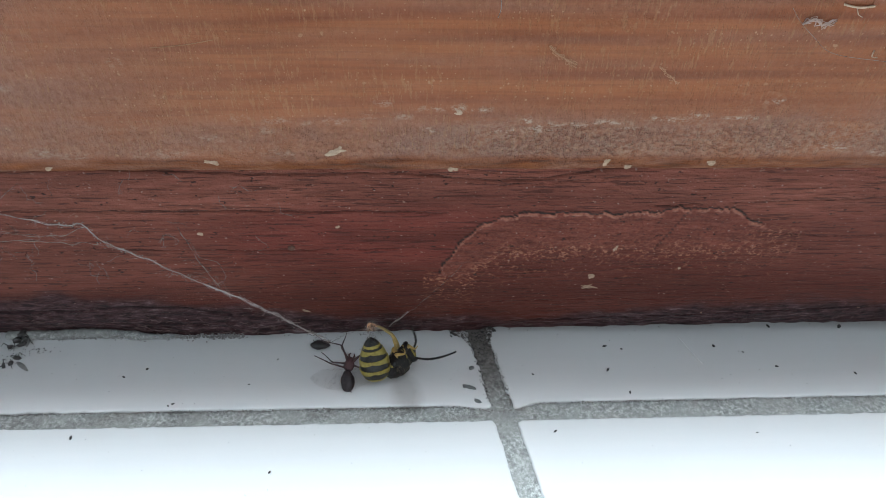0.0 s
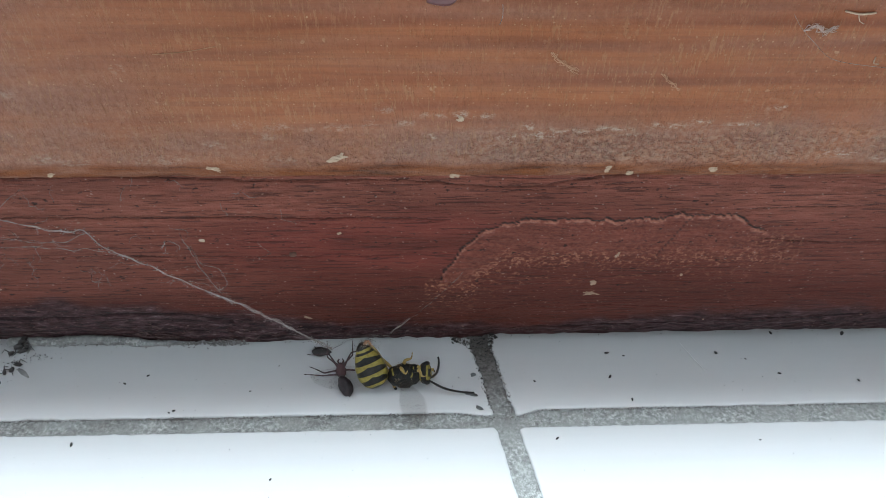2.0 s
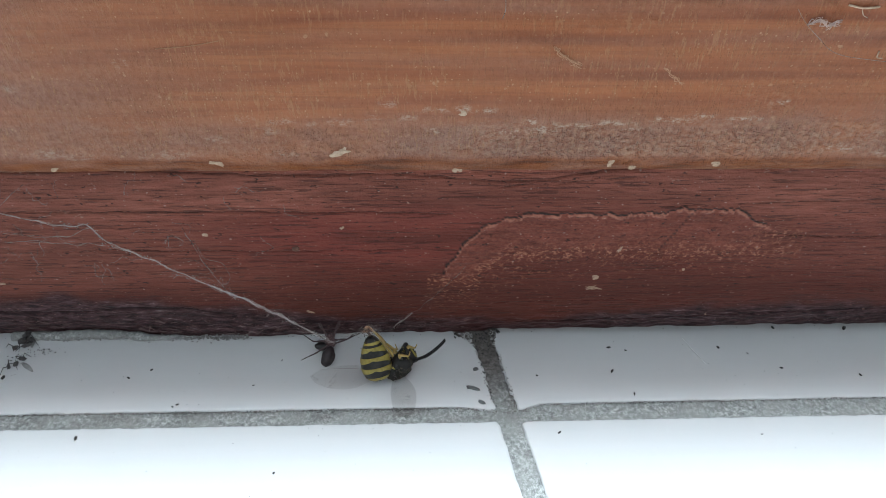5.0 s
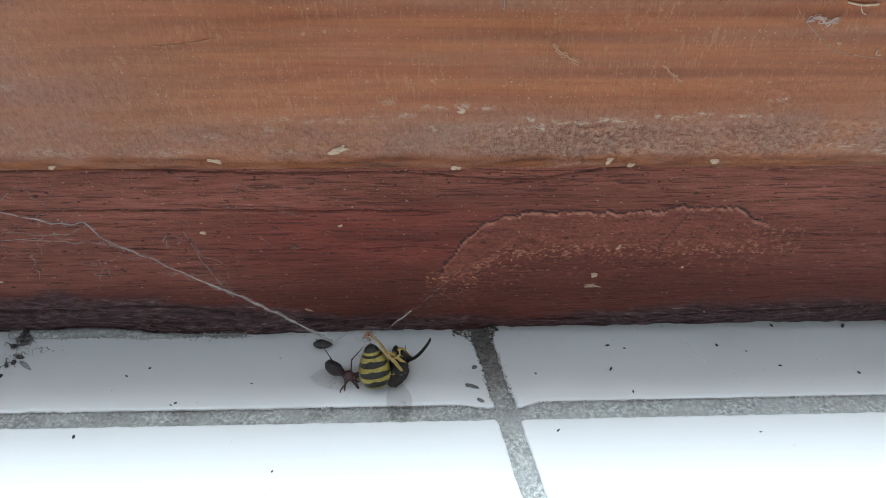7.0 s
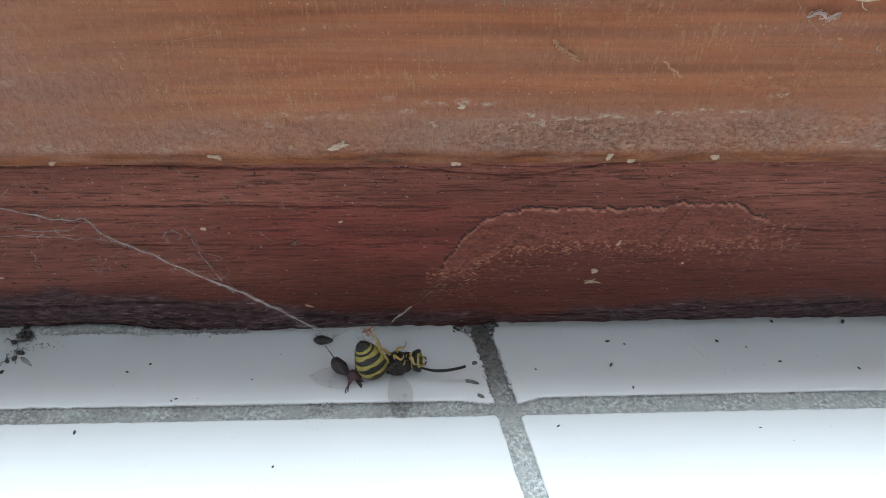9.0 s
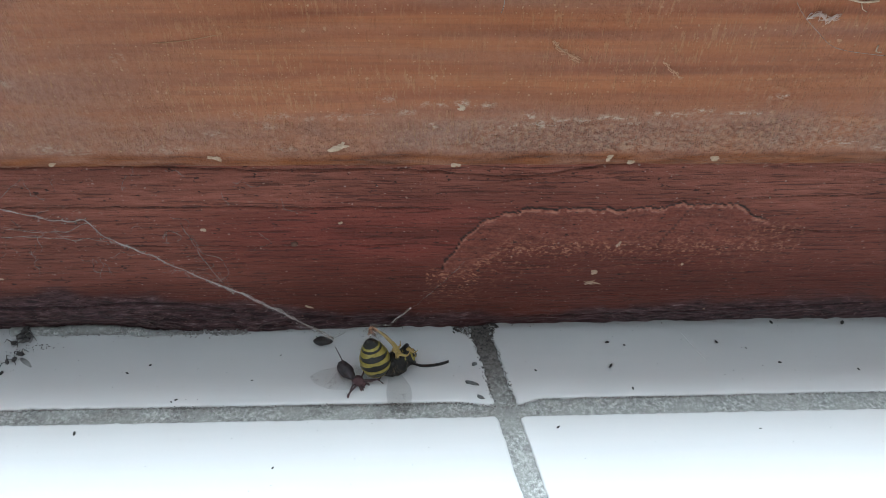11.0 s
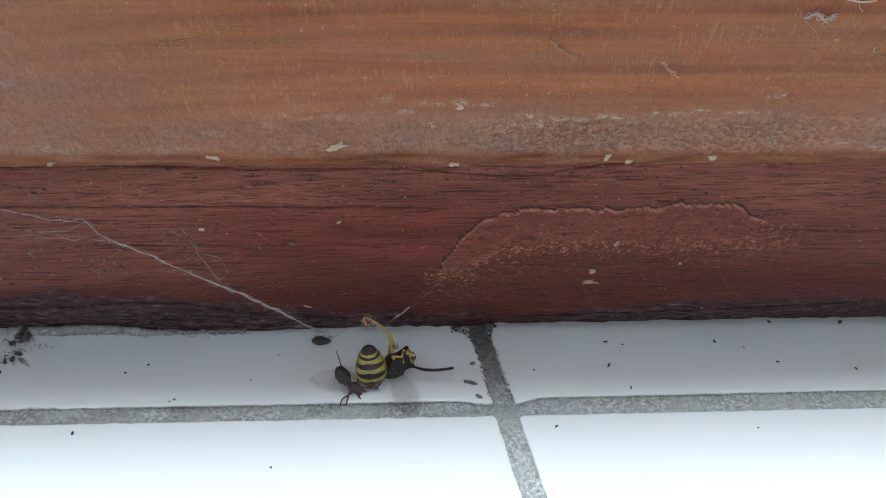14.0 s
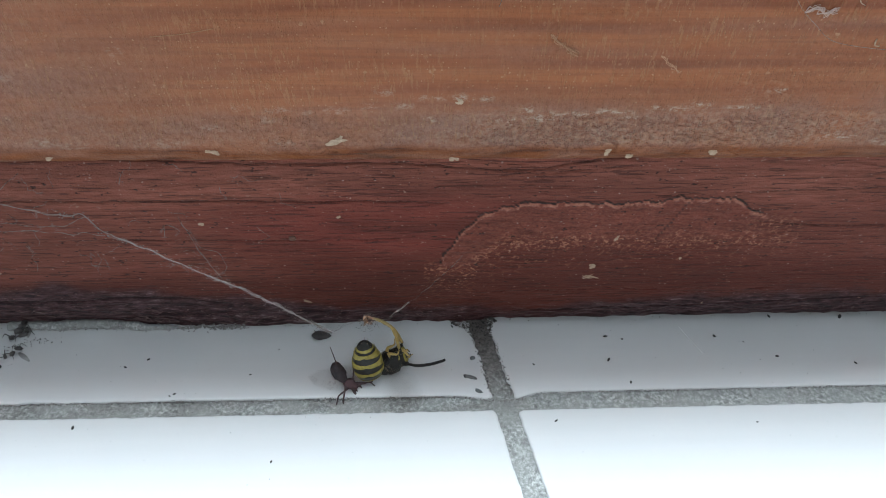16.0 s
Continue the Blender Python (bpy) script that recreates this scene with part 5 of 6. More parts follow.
FLAKES = [(-21.6, 40.4, 1.3, 0.5, 8), (-5.0, 42.0, 2.1, 0.5, 5), (12.1, 38.9, 0.8, 0.6, 0), (33.9, 40.1, 0.5, 0.8, 0), (37.0, 39.4, 0.9, 0.4, 0), (49.2, 40.1, 0.8, 0.65, 20),
          (12.9, 48.0, 0.8, 0.5, 0), (-44.0, 39.2, 0.9, 0.3, 0), (-57.0, 39.4, 0.9, 0.3, 0)]
for i, (x, z, a, b, tilt) in enumerate(FLAKES):
    depth = -(5 + 0.7 * max(0.0, 45.6 - z) / 3.8) if z > 41.8 else -3.7 - 2.0 * math.cos(math.asin(min(1.0, (41.8 - z) / 3.7)))
    flake(pose(x * MM, (depth - 0.03) * MM, z * MM, 0, -tilt, 0), a, b, i + 1, "pale flake of old paint on the sash edge")
CHIPS = [(-26.6, 25.8, 0.45, 0.5, 0), (-5.3, 26.8, 0.4, 0.25, 0), (39.0, 22.0, 0.25, 0.85, -25), (36.1, 16.1, 0.95, 0.5, 15), (36.0, 13.4, 1.7, 0.22, -4), (-12.3, 7.6, 0.8, 0.25, 0), (50.6, 17.7, 0.4, 0.3, 0), (-60.8, 15.8, 0.9, 0.3, 0), (58.0, 5.5, 0.3, 0.2, 0)]
for i, (x, z, a, b, tilt) in enumerate(CHIPS):
    flake(pose(x * MM, (mould_y(z) - 0.03) * MM, z * MM, 0, -tilt, 0), a, b, i + 31, "pale flake stuck to the dark moulding")
scrap("paint_flake", plain("brown_lump", (0.05, 0.022, 0.016), (0.16, 0.075, 0.05), 1200, 0.8), pose(-12.8 * MM, (mould_y(22.8) - 0.1) * MM, 22.8 * MM), 0.6, 0.25, 0.5, "dark brown lump stuck to the moulding", "dirt", rough=0.4)
scrap("paint_drip", plain("red_drip", (0.07, 0.015, 0.018), (0.12, 0.03, 0.03), 700, 0.4), pose(9.9 * MM, -5.0 * MM, 64.1 * MM), 2.0, 0.25, 0.9, "dark red drip of paint on the sash", "paint drip", rough=0.2)


def lint(points, radius, mat, label, threads=1, spread=0.0):
    bm = bmesh.new()
    for k in range(threads):
        tube(bm, [p + Vector((n3(i * 0.6, k), 0.3 * n3(i * 0.6, k + 9), n3(i * 0.6, k + 3))) * spread for i, p in enumerate(curve_through(points, 0.5))], radius, 4)
    ob = tagged(part("lint", bm, mat, None, label), "", "fibre", "lint on the wood")
    return tagged(ob, kind="stuff") if threads > 1 else ob


LINT = plain("pink_lint", (0.40, 0.26, 0.21), (0.66, 0.50, 0.44), 900, 0.8)
BRISTLE = plain("orange_bristle", (0.30, 0.14, 0.075), (0.50, 0.27, 0.16), 900, 0.8)
lint([(-26.2, -5.05, 56.9), (-22.0, -5.06, 57.3), (-18.2, -5.05, 58.0)], 0.06, plain("straw", (0.22, 0.10, 0.05), (0.36, 0.18, 0.09), 800, 0.8), "fine straw-coloured fibre on the sash")
lint([(53.7, -5.1, 62.5), (55.0, -5.2, 61.0), (57.5, -5.3, 58.9), (61.0, -5.2, 56.6), (68.1, -5.1, 55.5), (73, -5.1, 55.2)], 0.032, FINE_SILK, "loose thread of silk on the sash")
lint([(17.2, -5.1, 63.6), (17.3, -5.2, 62.2), (17.0, -5.1, 61.0)], 0.05, FINE_SILK, "short pale hair on the sash")
lint([(60.0, -5.1, 63.0), (61.9, -5.3, 62.7), (64.0, -5.1, 62.8)], 0.16, CHIP, "curled pale shaving on the sash")
lint([(61.8, -5.2, 62.6), (62.2, -5.3, 61.8), (63.0, -5.1, 61.4)], 0.07, CHIP, "curled pale fibre on the sash")
lint([(55.6, -5.1, 60.4), (57.0, -5.4, 61.2), (58.0, -5.3, 60.4), (59.6, -5.1, 60.8)], 0.04, LINT, "tuft of pale pink lint on the sash", 14, 1.1)
lint([(66.4, -5.1, 57.0), (66.3, -5.3, 56.2), (67.2, -5.1, 56.0)], 0.09, CHIP, "curled pale fibre on the sash")
lint([(23.8, -5.1, 57.4), (25.1, -5.2, 56.3), (27.5, -5.1, 54.8)], 0.035, BRISTLE, "tuft of orange-brown fibres on the sash", 9, 1.0)
lint([(38.6, -5.1, 54.5), (40.2, -5.2, 53.4), (41.5, -5.1, 52.2)], 0.035, BRISTLE, "short orange-brown fibres on the sash", 5, 0.8)
lint([(54.9, -2.4, 0.06), (56.0, -5.6, 0.08), (57.3, -8.8, 0.06)], 0.045, plain("white_streak", (0.74, 0.74, 0.74), (0.9, 0.9, 0.9), 500, 0.5), "faint pale streak on the tile")


def motions():
    """The struggle: the wasp tugs at its silk, the spider lets go, comes back and works on it."""
    walk(wasp, [
        (0, upon(3.70, -9.27, 2.00)), (0.5, upon(4.36, -9.64, 2.00)),
        (1, upon(4.76, -10.77, 2.00)), (1.5, upon(4.54, -10.15, 2.00)),
        (2, upon(4.58, -10.51, 2.00)), (2.5, upon(4.81, -9.27, 2.00)),
        (3, upon(4.13, -9.91, 2.00)), (3.5, upon(4.10, -10.31, 2.00)),
        (4, upon(2.80, -9.31, 2.00)), (4.6, upon(2.85, -9.35, 2.00)),
        (5.2, upon(3.37, -9.44, 2.00)), (5.8, upon(3.32, -10.40, 2.00)),
        (6.3, upon(3.41, -10.59, 2.00)), (6.5, upon(3.47, -10.72, 2.00)),
        (7, upon(2.92, -10.96, 2.00)), (7.5, upon(3.83, -11.15, 2.00)),
        (8, upon(3.66, -9.19, 2.00)), (8.5, upon(3.55, -11.03, 2.00)),
        (9, upon(3.11, -10.37, 2.00)), (9.6, upon(3.41, -11.06, 2.00)),
        (10.2, upon(3.37, -10.03, 2.00)), (10.8, upon(3.03, -10.01, 2.00)),
        (11.5, upon(2.86, -10.55, 2.00)), (12, upon(2.93, -11.32, 2.00)),
        (12.5, upon(3.26, -10.71, 2.00)), (13, upon(3.39, -10.65, 2.00)),
        (13.5, upon(3.50, -10.04, 2.00)), (14, upon(2.93, -10.64, 2.00)),
        (14.5, upon(4.56, -11.10, 2.00)), (15, upon(4.15, -10.96, 2.00)),
        (15.5, upon(3.62, -10.09, 2.00)), (16, upon(2.28, -11.05, 2.00)),
    ])
    walk(abdomen, [
        (0, aim(-3.76, -2.53, 0.15, -0.08, 0.85, 0.52)), (0.5, aim(-4.00, -2.97, 0.23, 0.01, 0.62, 0.78)),
        (1, aim(-5.28, -0.93, -1.27, -0.16, 0.50, 0.85)), (1.5, aim(-4.12, -2.07, 0.21, -0.26, 0.91, 0.31)),
        (2, aim(-4.64, -1.56, -0.03, -0.30, 0.92, 0.24)), (2.5, aim(-4.54, -3.75, 1.23, -0.05, 0.88, 0.47)),
        (3, aim(-3.88, -2.94, 1.01, -0.20, 0.95, 0.24)), (3.5, aim(-3.62, -1.86, -0.21, -0.17, 0.88, 0.44)),
        (4, aim(-3.98, -1.78, -0.51, -0.03, 0.83, 0.55)), (4.6, aim(-3.78, -1.68, -0.55, -0.06, 0.85, 0.53)),
        (5.2, aim(-3.61, -2.71, 0.79, -0.14, 0.96, 0.24)), (5.8, aim(-3.83, -1.48, -0.57, -0.09, 0.89, 0.45)),
        (6.3, aim(-3.81, -1.45, -0.57, -0.09, 0.89, 0.44)), (6.5, aim(-3.79, -1.42, -0.55, -0.10, 0.90, 0.41)),
        (7, aim(-3.38, -2.64, 0.29, -0.08, 0.87, 0.49)), (7.5, aim(-2.71, -1.58, -0.07, -0.27, 0.93, 0.24)),
        (8, aim(-3.44, -3.76, 1.64, -0.17, 0.96, 0.24)), (8.5, aim(-4.83, -2.05, -0.48, -0.11, 0.66, 0.74)),
        (9, aim(-3.54, -1.72, -0.55, -0.30, 0.67, 0.68)), (9.6, aim(-3.08, -1.67, -0.36, -0.30, 0.83, 0.48)),
        (10.2, aim(-3.27, -2.70, 0.79, -0.17, 0.96, 0.24)), (10.8, aim(-3.30, -1.38, -1.00, -0.15, 0.66, 0.73)),
        (11.5, aim(-2.70, -1.96, -0.52, -0.09, 0.75, 0.66)), (12, aim(-2.77, -0.96, -0.67, -0.22, 0.94, 0.28)),
        (12.5, aim(-3.14, -1.40, -0.62, -0.15, 0.88, 0.45)), (13, aim(-3.31, -1.49, -0.43, -0.12, 0.92, 0.37)),
        (13.5, aim(-3.94, -0.84, -1.37, -0.21, 0.58, 0.79)), (14, aim(-3.90, -2.58, -0.06, -0.04, 0.72, 0.69)),
        (14.5, aim(-3.33, -1.29, -0.25, -0.33, 0.91, 0.24)), (15, aim(-3.79, -1.33, -0.51, -0.28, 0.88, 0.39)),
        (15.5, aim(-3.67, -0.93, -1.25, -0.26, 0.64, 0.73)), (16, aim(-3.64, -2.36, -0.24, -0.08, 0.72, 0.69)),
    ])
    walk(thorax, [
        (0, aim(0.00, 0.00, 0.00, 0.72, 0.62, -0.31)), (0.5, aim(0.00, 0.00, 0.00, 0.91, 0.39, -0.12)),
        (1, aim(0.00, 0.00, 0.00, 0.98, -0.09, 0.20)), (1.5, aim(0.00, 0.00, 0.00, 0.96, -0.13, 0.23)),
        (2, aim(0.00, 0.00, 0.00, 0.99, 0.01, 0.12)), (2.5, aim(0.00, 0.00, 0.00, 0.16, 0.83, -0.53)),
        (3, aim(0.00, 0.00, 0.00, 0.03, 0.84, -0.54)), (3.5, aim(0.00, 0.00, 0.00, 0.61, 0.70, -0.37)),
        (4, aim(0.00, 0.00, 0.00, 0.96, 0.27, 0.01)), (4.6, aim(0.00, 0.00, 0.00, 0.93, 0.35, -0.06)),
        (5.2, aim(0.00, 0.00, 0.00, 0.58, 0.71, -0.40)), (5.8, aim(0.00, 0.00, 0.00, 0.89, 0.42, -0.17)),
        (6.3, aim(0.00, 0.00, 0.00, 0.88, 0.44, -0.18)), (6.5, aim(0.00, 0.00, 0.00, 0.87, 0.45, -0.20)),
        (7, aim(0.00, 0.00, 0.00, 0.35, 0.81, -0.48)), (7.5, aim(0.00, 0.00, 0.00, 0.71, 0.64, -0.31)),
        (8, aim(0.00, 0.00, 0.00, 0.25, 0.82, -0.51)), (8.5, aim(0.00, 0.00, 0.00, 0.91, 0.37, -0.17)),
        (9, aim(0.00, 0.00, 0.00, 0.99, 0.02, 0.13)), (9.6, aim(0.00, 0.00, 0.00, 0.95, 0.31, -0.07)),
        (10.2, aim(0.00, 0.00, 0.00, 0.50, 0.76, -0.42)), (10.8, aim(0.00, 0.00, 0.00, 0.89, 0.43, -0.15)),
        (11.5, aim(0.00, 0.00, 0.00, 0.69, 0.65, -0.32)), (12, aim(0.00, 0.00, 0.00, 0.64, 0.66, -0.39)),
        (12.5, aim(0.00, 0.00, 0.00, 0.80, 0.56, -0.23)), (13, aim(0.00, 0.00, 0.00, 0.78, 0.58, -0.24)),
        (13.5, aim(0.00, 0.00, 0.00, 0.98, 0.19, 0.02)), (14, aim(0.00, 0.00, 0.00, 0.91, 0.40, -0.12)),
        (14.5, aim(0.00, 0.00, 0.00, 0.66, 0.66, -0.36)), (15, aim(0.00, 0.00, 0.00, 0.87, 0.45, -0.22)),
        (15.5, aim(0.00, 0.00, 0.00, 0.87, 0.47, -0.15)), (16, aim(0.00, 0.00, 0.00, 0.92, 0.39, -0.07)),
    ])
    walk(head, [
        (0, aim(1.86, 1.59, -0.81, 0.88, 0.47, -0.06)), (0.5, aim(2.23, 0.94, -0.29, 0.97, 0.24, 0.11)),
        (1, aim(3.35, -0.30, 0.68, 0.93, -0.14, 0.34)), (1.5, aim(3.29, -0.44, 0.80, 0.91, -0.17, 0.37)),
        (2, aim(3.39, 0.04, 0.41, 0.96, -0.07, 0.28)), (2.5, aim(0.56, 2.88, -1.82, 0.47, 0.83, -0.31)),
        (3, aim(0.13, 3.16, -2.03, 0.34, 0.88, -0.34)), (3.5, aim(1.53, 1.75, -0.93, 0.81, 0.57, -0.11)),
        (4, aim(2.00, 0.57, 0.02, 0.97, 0.14, 0.21)), (4.6, aim(1.94, 0.73, -0.12, 0.97, 0.21, 0.16)),
        (5.2, aim(1.65, 2.02, -1.14, 0.80, 0.59, -0.15)), (5.8, aim(2.36, 1.12, -0.44, 0.96, 0.27, 0.07)),
        (6.3, aim(2.40, 1.19, -0.50, 0.96, 0.29, 0.06)), (6.5, aim(2.45, 1.26, -0.55, 0.95, 0.30, 0.05)),
        (7, aim(1.02, 2.38, -1.43, 0.63, 0.74, -0.24)), (7.5, aim(1.69, 1.52, -0.74, 0.87, 0.49, -0.06)),
        (8, aim(0.83, 2.77, -1.73, 0.54, 0.79, -0.29)), (8.5, aim(3.08, 1.26, -0.56, 0.97, 0.23, 0.07)),
        (9, aim(3.16, 0.06, 0.40, 0.96, -0.06, 0.29)), (9.6, aim(2.42, 0.79, -0.17, 0.97, 0.17, 0.15)),
        (10.2, aim(1.30, 1.98, -1.11, 0.74, 0.65, -0.17)), (10.8, aim(2.11, 1.03, -0.36, 0.96, 0.28, 0.08)),
        (11.5, aim(1.64, 1.54, -0.76, 0.86, 0.50, -0.06)), (12, aim(2.09, 2.14, -1.25, 0.84, 0.53, -0.13)),
        (12.5, aim(1.76, 1.22, -0.51, 0.92, 0.40, 0.02)), (13, aim(1.66, 1.23, -0.51, 0.91, 0.42, 0.01)),
        (13.5, aim(2.58, 0.51, 0.05, 0.97, 0.07, 0.21)), (14, aim(2.12, 0.94, -0.29, 0.96, 0.25, 0.10)),
        (14.5, aim(1.83, 1.81, -0.98, 0.85, 0.52, -0.10)), (15, aim(2.77, 1.43, -0.70, 0.95, 0.30, 0.03)),
        (15.5, aim(1.80, 0.98, -0.31, 0.95, 0.32, 0.08)), (16, aim(1.81, 0.77, -0.14, 0.96, 0.24, 0.15)),
    ])
    walk(antenna, [
        (0, aim(2.81, 0.63, -0.21, 0.86, 0.00, 0.51)), (0.5, aim(2.60, -0.36, 0.31, 0.84, -0.30, 0.45)),
        (1, aim(4.32, -1.24, 1.28, 0.50, 0.68, 0.53)), (1.5, aim(3.99, -1.60, 1.40, 0.90, -0.13, 0.42)),
        (2, aim(3.86, -1.22, 1.01, 0.93, -0.37, 0.00)), (2.5, aim(1.63, 2.06, -1.22, 0.81, -0.00, 0.59)),
        (3, aim(1.47, 3.03, -1.43, 0.36, 0.19, 0.91)), (3.5, aim(2.05, 0.51, -0.33, 0.75, -0.05, 0.66)),
        (4, aim(2.36, -0.74, 0.62, 0.84, -0.08, 0.54)), (4.6, aim(2.29, -0.57, 0.48, 0.80, -0.00, 0.60)),
        (5.2, aim(2.28, 0.82, -0.54, 0.65, 0.36, 0.67)), (5.8, aim(2.72, -0.18, 0.16, 0.71, 0.16, 0.68)),
        (6.3, aim(2.76, -0.11, 0.10, 0.69, 0.19, 0.69)), (6.5, aim(2.81, -0.04, 0.05, 0.68, 0.22, 0.70)),
        (7, aim(1.65, 1.19, -0.83, 0.54, 0.34, 0.77)), (7.5, aim(2.03, 0.21, -0.14, 0.65, 0.21, 0.73)),
        (8, aim(1.75, 1.78, -1.13, 0.61, 0.47, 0.64)), (8.5, aim(3.90, 0.19, 0.04, 0.86, 0.23, 0.45)),
        (9, aim(3.67, -1.19, 1.00, 0.92, -0.10, 0.38)), (9.6, aim(2.85, -0.49, 0.43, 0.80, 0.05, 0.60)),
        (10.2, aim(1.94, 0.79, -0.51, 0.62, 0.37, 0.69)), (10.8, aim(2.37, -0.30, 0.24, 0.78, -0.12, 0.61)),
        (11.5, aim(1.71, 0.19, -0.16, 0.62, 0.01, 0.78)), (12, aim(2.21, 0.80, -0.65, 0.43, -0.02, 0.90)),
        (12.5, aim(2.06, -0.09, 0.09, 0.64, 0.25, 0.72)), (13, aim(2.63, 0.29, 0.09, 0.56, 0.62, 0.56)),
        (13.5, aim(3.04, -0.76, 0.65, 0.91, -0.24, 0.33)), (14, aim(2.45, -0.37, 0.31, 0.88, -0.18, 0.44)),
        (14.5, aim(1.89, 0.46, -0.38, 0.75, 0.01, 0.66)), (15, aim(3.07, 0.12, -0.10, 0.89, -0.09, 0.44)),
        (15.5, aim(1.86, -0.37, 0.29, 0.81, -0.05, 0.58)), (16, aim(2.07, -0.56, 0.46, 0.84, -0.06, 0.54)),
    ])
    walk(antenna_far, [
        (0, aim(2.69, 2.11, -0.81, -0.01, 0.43, 0.90)), (0.5, aim(2.50, -0.28, 0.01, 0.86, -0.30, 0.41)),
        (1, aim(4.51, -0.92, 0.68, 0.25, 0.43, 0.87)), (1.5, aim(4.69, 0.06, 0.80, 0.19, 0.52, 0.84)),
        (2, aim(4.29, -0.85, 0.41, 0.16, 0.36, 0.92)), (2.5, aim(1.53, 2.14, -1.52, 0.84, 0.01, 0.55)),
        (3, aim(1.37, 3.11, -1.73, 0.37, 0.21, 0.90)), (3.5, aim(1.95, 0.59, -0.63, 0.77, -0.03, 0.63)),
        (4, aim(2.26, -0.66, 0.32, 0.87, -0.07, 0.50)), (4.6, aim(2.19, -0.49, 0.18, 0.82, 0.01, 0.57)),
        (5.2, aim(2.18, 0.90, -0.84, 0.66, 0.39, 0.64)), (5.8, aim(2.62, -0.10, -0.14, 0.74, 0.18, 0.65)),
        (6.3, aim(2.66, -0.03, -0.20, 0.72, 0.22, 0.66)), (6.5, aim(2.71, 0.04, -0.25, 0.70, 0.25, 0.67)),
        (7, aim(1.55, 1.27, -1.13, 0.56, 0.37, 0.74)), (7.5, aim(1.93, 0.29, -0.44, 0.67, 0.24, 0.70)),
        (8, aim(1.65, 1.86, -1.43, 0.62, 0.50, 0.60)), (8.5, aim(3.80, 0.27, -0.26, 0.88, 0.25, 0.40)),
        (9, aim(3.57, -1.11, 0.70, 0.94, -0.09, 0.33)), (9.6, aim(2.75, -0.41, 0.13, 0.82, 0.07, 0.57)),
        (10.2, aim(1.84, 0.87, -0.81, 0.64, 0.40, 0.66)), (10.8, aim(2.27, -0.22, -0.06, 0.81, -0.11, 0.58)),
        (11.5, aim(1.61, 0.27, -0.46, 0.64, 0.03, 0.76)), (12, aim(2.11, 0.88, -0.95, 0.45, -0.01, 0.89)),
        (12.5, aim(1.96, -0.01, -0.21, 0.66, 0.28, 0.70)), (13, aim(2.53, 0.37, -0.21, 0.56, 0.65, 0.51)),
        (13.5, aim(2.94, -0.68, 0.35, 0.93, -0.24, 0.28)), (14, aim(2.35, -0.29, 0.01, 0.90, -0.17, 0.40)),
        (14.5, aim(1.79, 0.54, -0.68, 0.77, 0.02, 0.63)), (15, aim(2.97, 0.20, -0.40, 0.91, -0.07, 0.40)),
        (15.5, aim(1.76, -0.29, -0.01, 0.84, -0.03, 0.54)), (16, aim(1.97, -0.48, 0.16, 0.86, -0.05, 0.51)),
    ])
    walk(thigh, [
        (0, aim(-0.81, 4.57, 2.53, 0.10, -0.73, -0.68)), (0.5, aim(-1.69, 5.32, 4.58, 0.04, -0.77, -0.64)),
        (1, aim(-2.12, 5.52, 3.39, -0.09, -0.92, -0.38)), (1.5, aim(-3.06, 2.30, 1.27, 0.25, -0.83, -0.50)),
        (2, aim(-3.86, 2.48, 0.42, 0.40, -0.88, -0.24)), (2.5, aim(-2.18, 1.50, 4.65, 0.60, -0.43, -0.67)),
        (3, aim(-2.60, 2.39, 3.56, 0.65, -0.68, -0.33)), (3.5, aim(-1.82, 2.65, 3.93, 0.43, -0.66, -0.62)),
        (4, aim(-1.68, 2.14, 2.72, 0.20, -0.58, -0.79)), (4.6, aim(-1.53, 2.70, 2.55, 0.22, -0.65, -0.73)),
        (5.2, aim(-2.42, 3.08, 2.06, 0.42, -0.69, -0.58)), (5.8, aim(-2.19, 3.07, 2.03, 0.33, -0.56, -0.76)),
        (6.3, aim(-2.25, 3.19, 1.92, 0.35, -0.55, -0.76)), (6.5, aim(-2.31, 3.31, 1.77, 0.36, -0.55, -0.75)),
        (7, aim(-1.61, 2.36, 4.86, 0.49, -0.53, -0.69)), (7.5, aim(-2.06, 4.29, 0.81, 0.55, -0.83, -0.08)),
        (8, aim(-2.47, 2.72, 3.46, 0.50, -0.86, -0.08)), (8.5, aim(-3.49, 2.98, 3.99, 0.25, -0.44, -0.86)),
        (9, aim(-2.93, 2.04, 3.26, 0.37, -0.62, -0.69)), (9.6, aim(-2.28, 3.13, 2.10, 0.40, -0.69, -0.60)),
        (10.2, aim(-1.85, 3.65, 1.77, 0.42, -0.88, -0.21)), (10.8, aim(-0.91, 2.84, 3.61, 0.16, -0.75, -0.64)),
        (11.5, aim(-0.02, 3.65, 3.67, 0.24, -0.89, -0.40)), (12, aim(-1.18, 4.75, 2.16, 0.51, -0.83, -0.20)),
        (12.5, aim(-1.08, 4.35, 1.91, 0.27, -0.82, -0.51)), (13, aim(-1.42, 3.89, 1.41, 0.33, -0.82, -0.46)),
        (13.5, aim(-1.90, 2.01, 3.48, 0.10, -0.67, -0.74)), (14, aim(-0.88, 5.02, 4.27, 0.01, -0.62, -0.78)),
        (14.5, aim(-3.38, 4.56, 0.26, 0.20, -0.55, -0.81)), (15, aim(-3.68, 3.11, 1.45, 0.42, -0.62, -0.67)),
        (15.5, aim(-1.98, 2.76, 3.13, 0.17, -0.58, -0.79)), (16, aim(0.36, 5.37, 4.36, 0.23, -0.68, -0.70)),
    ])
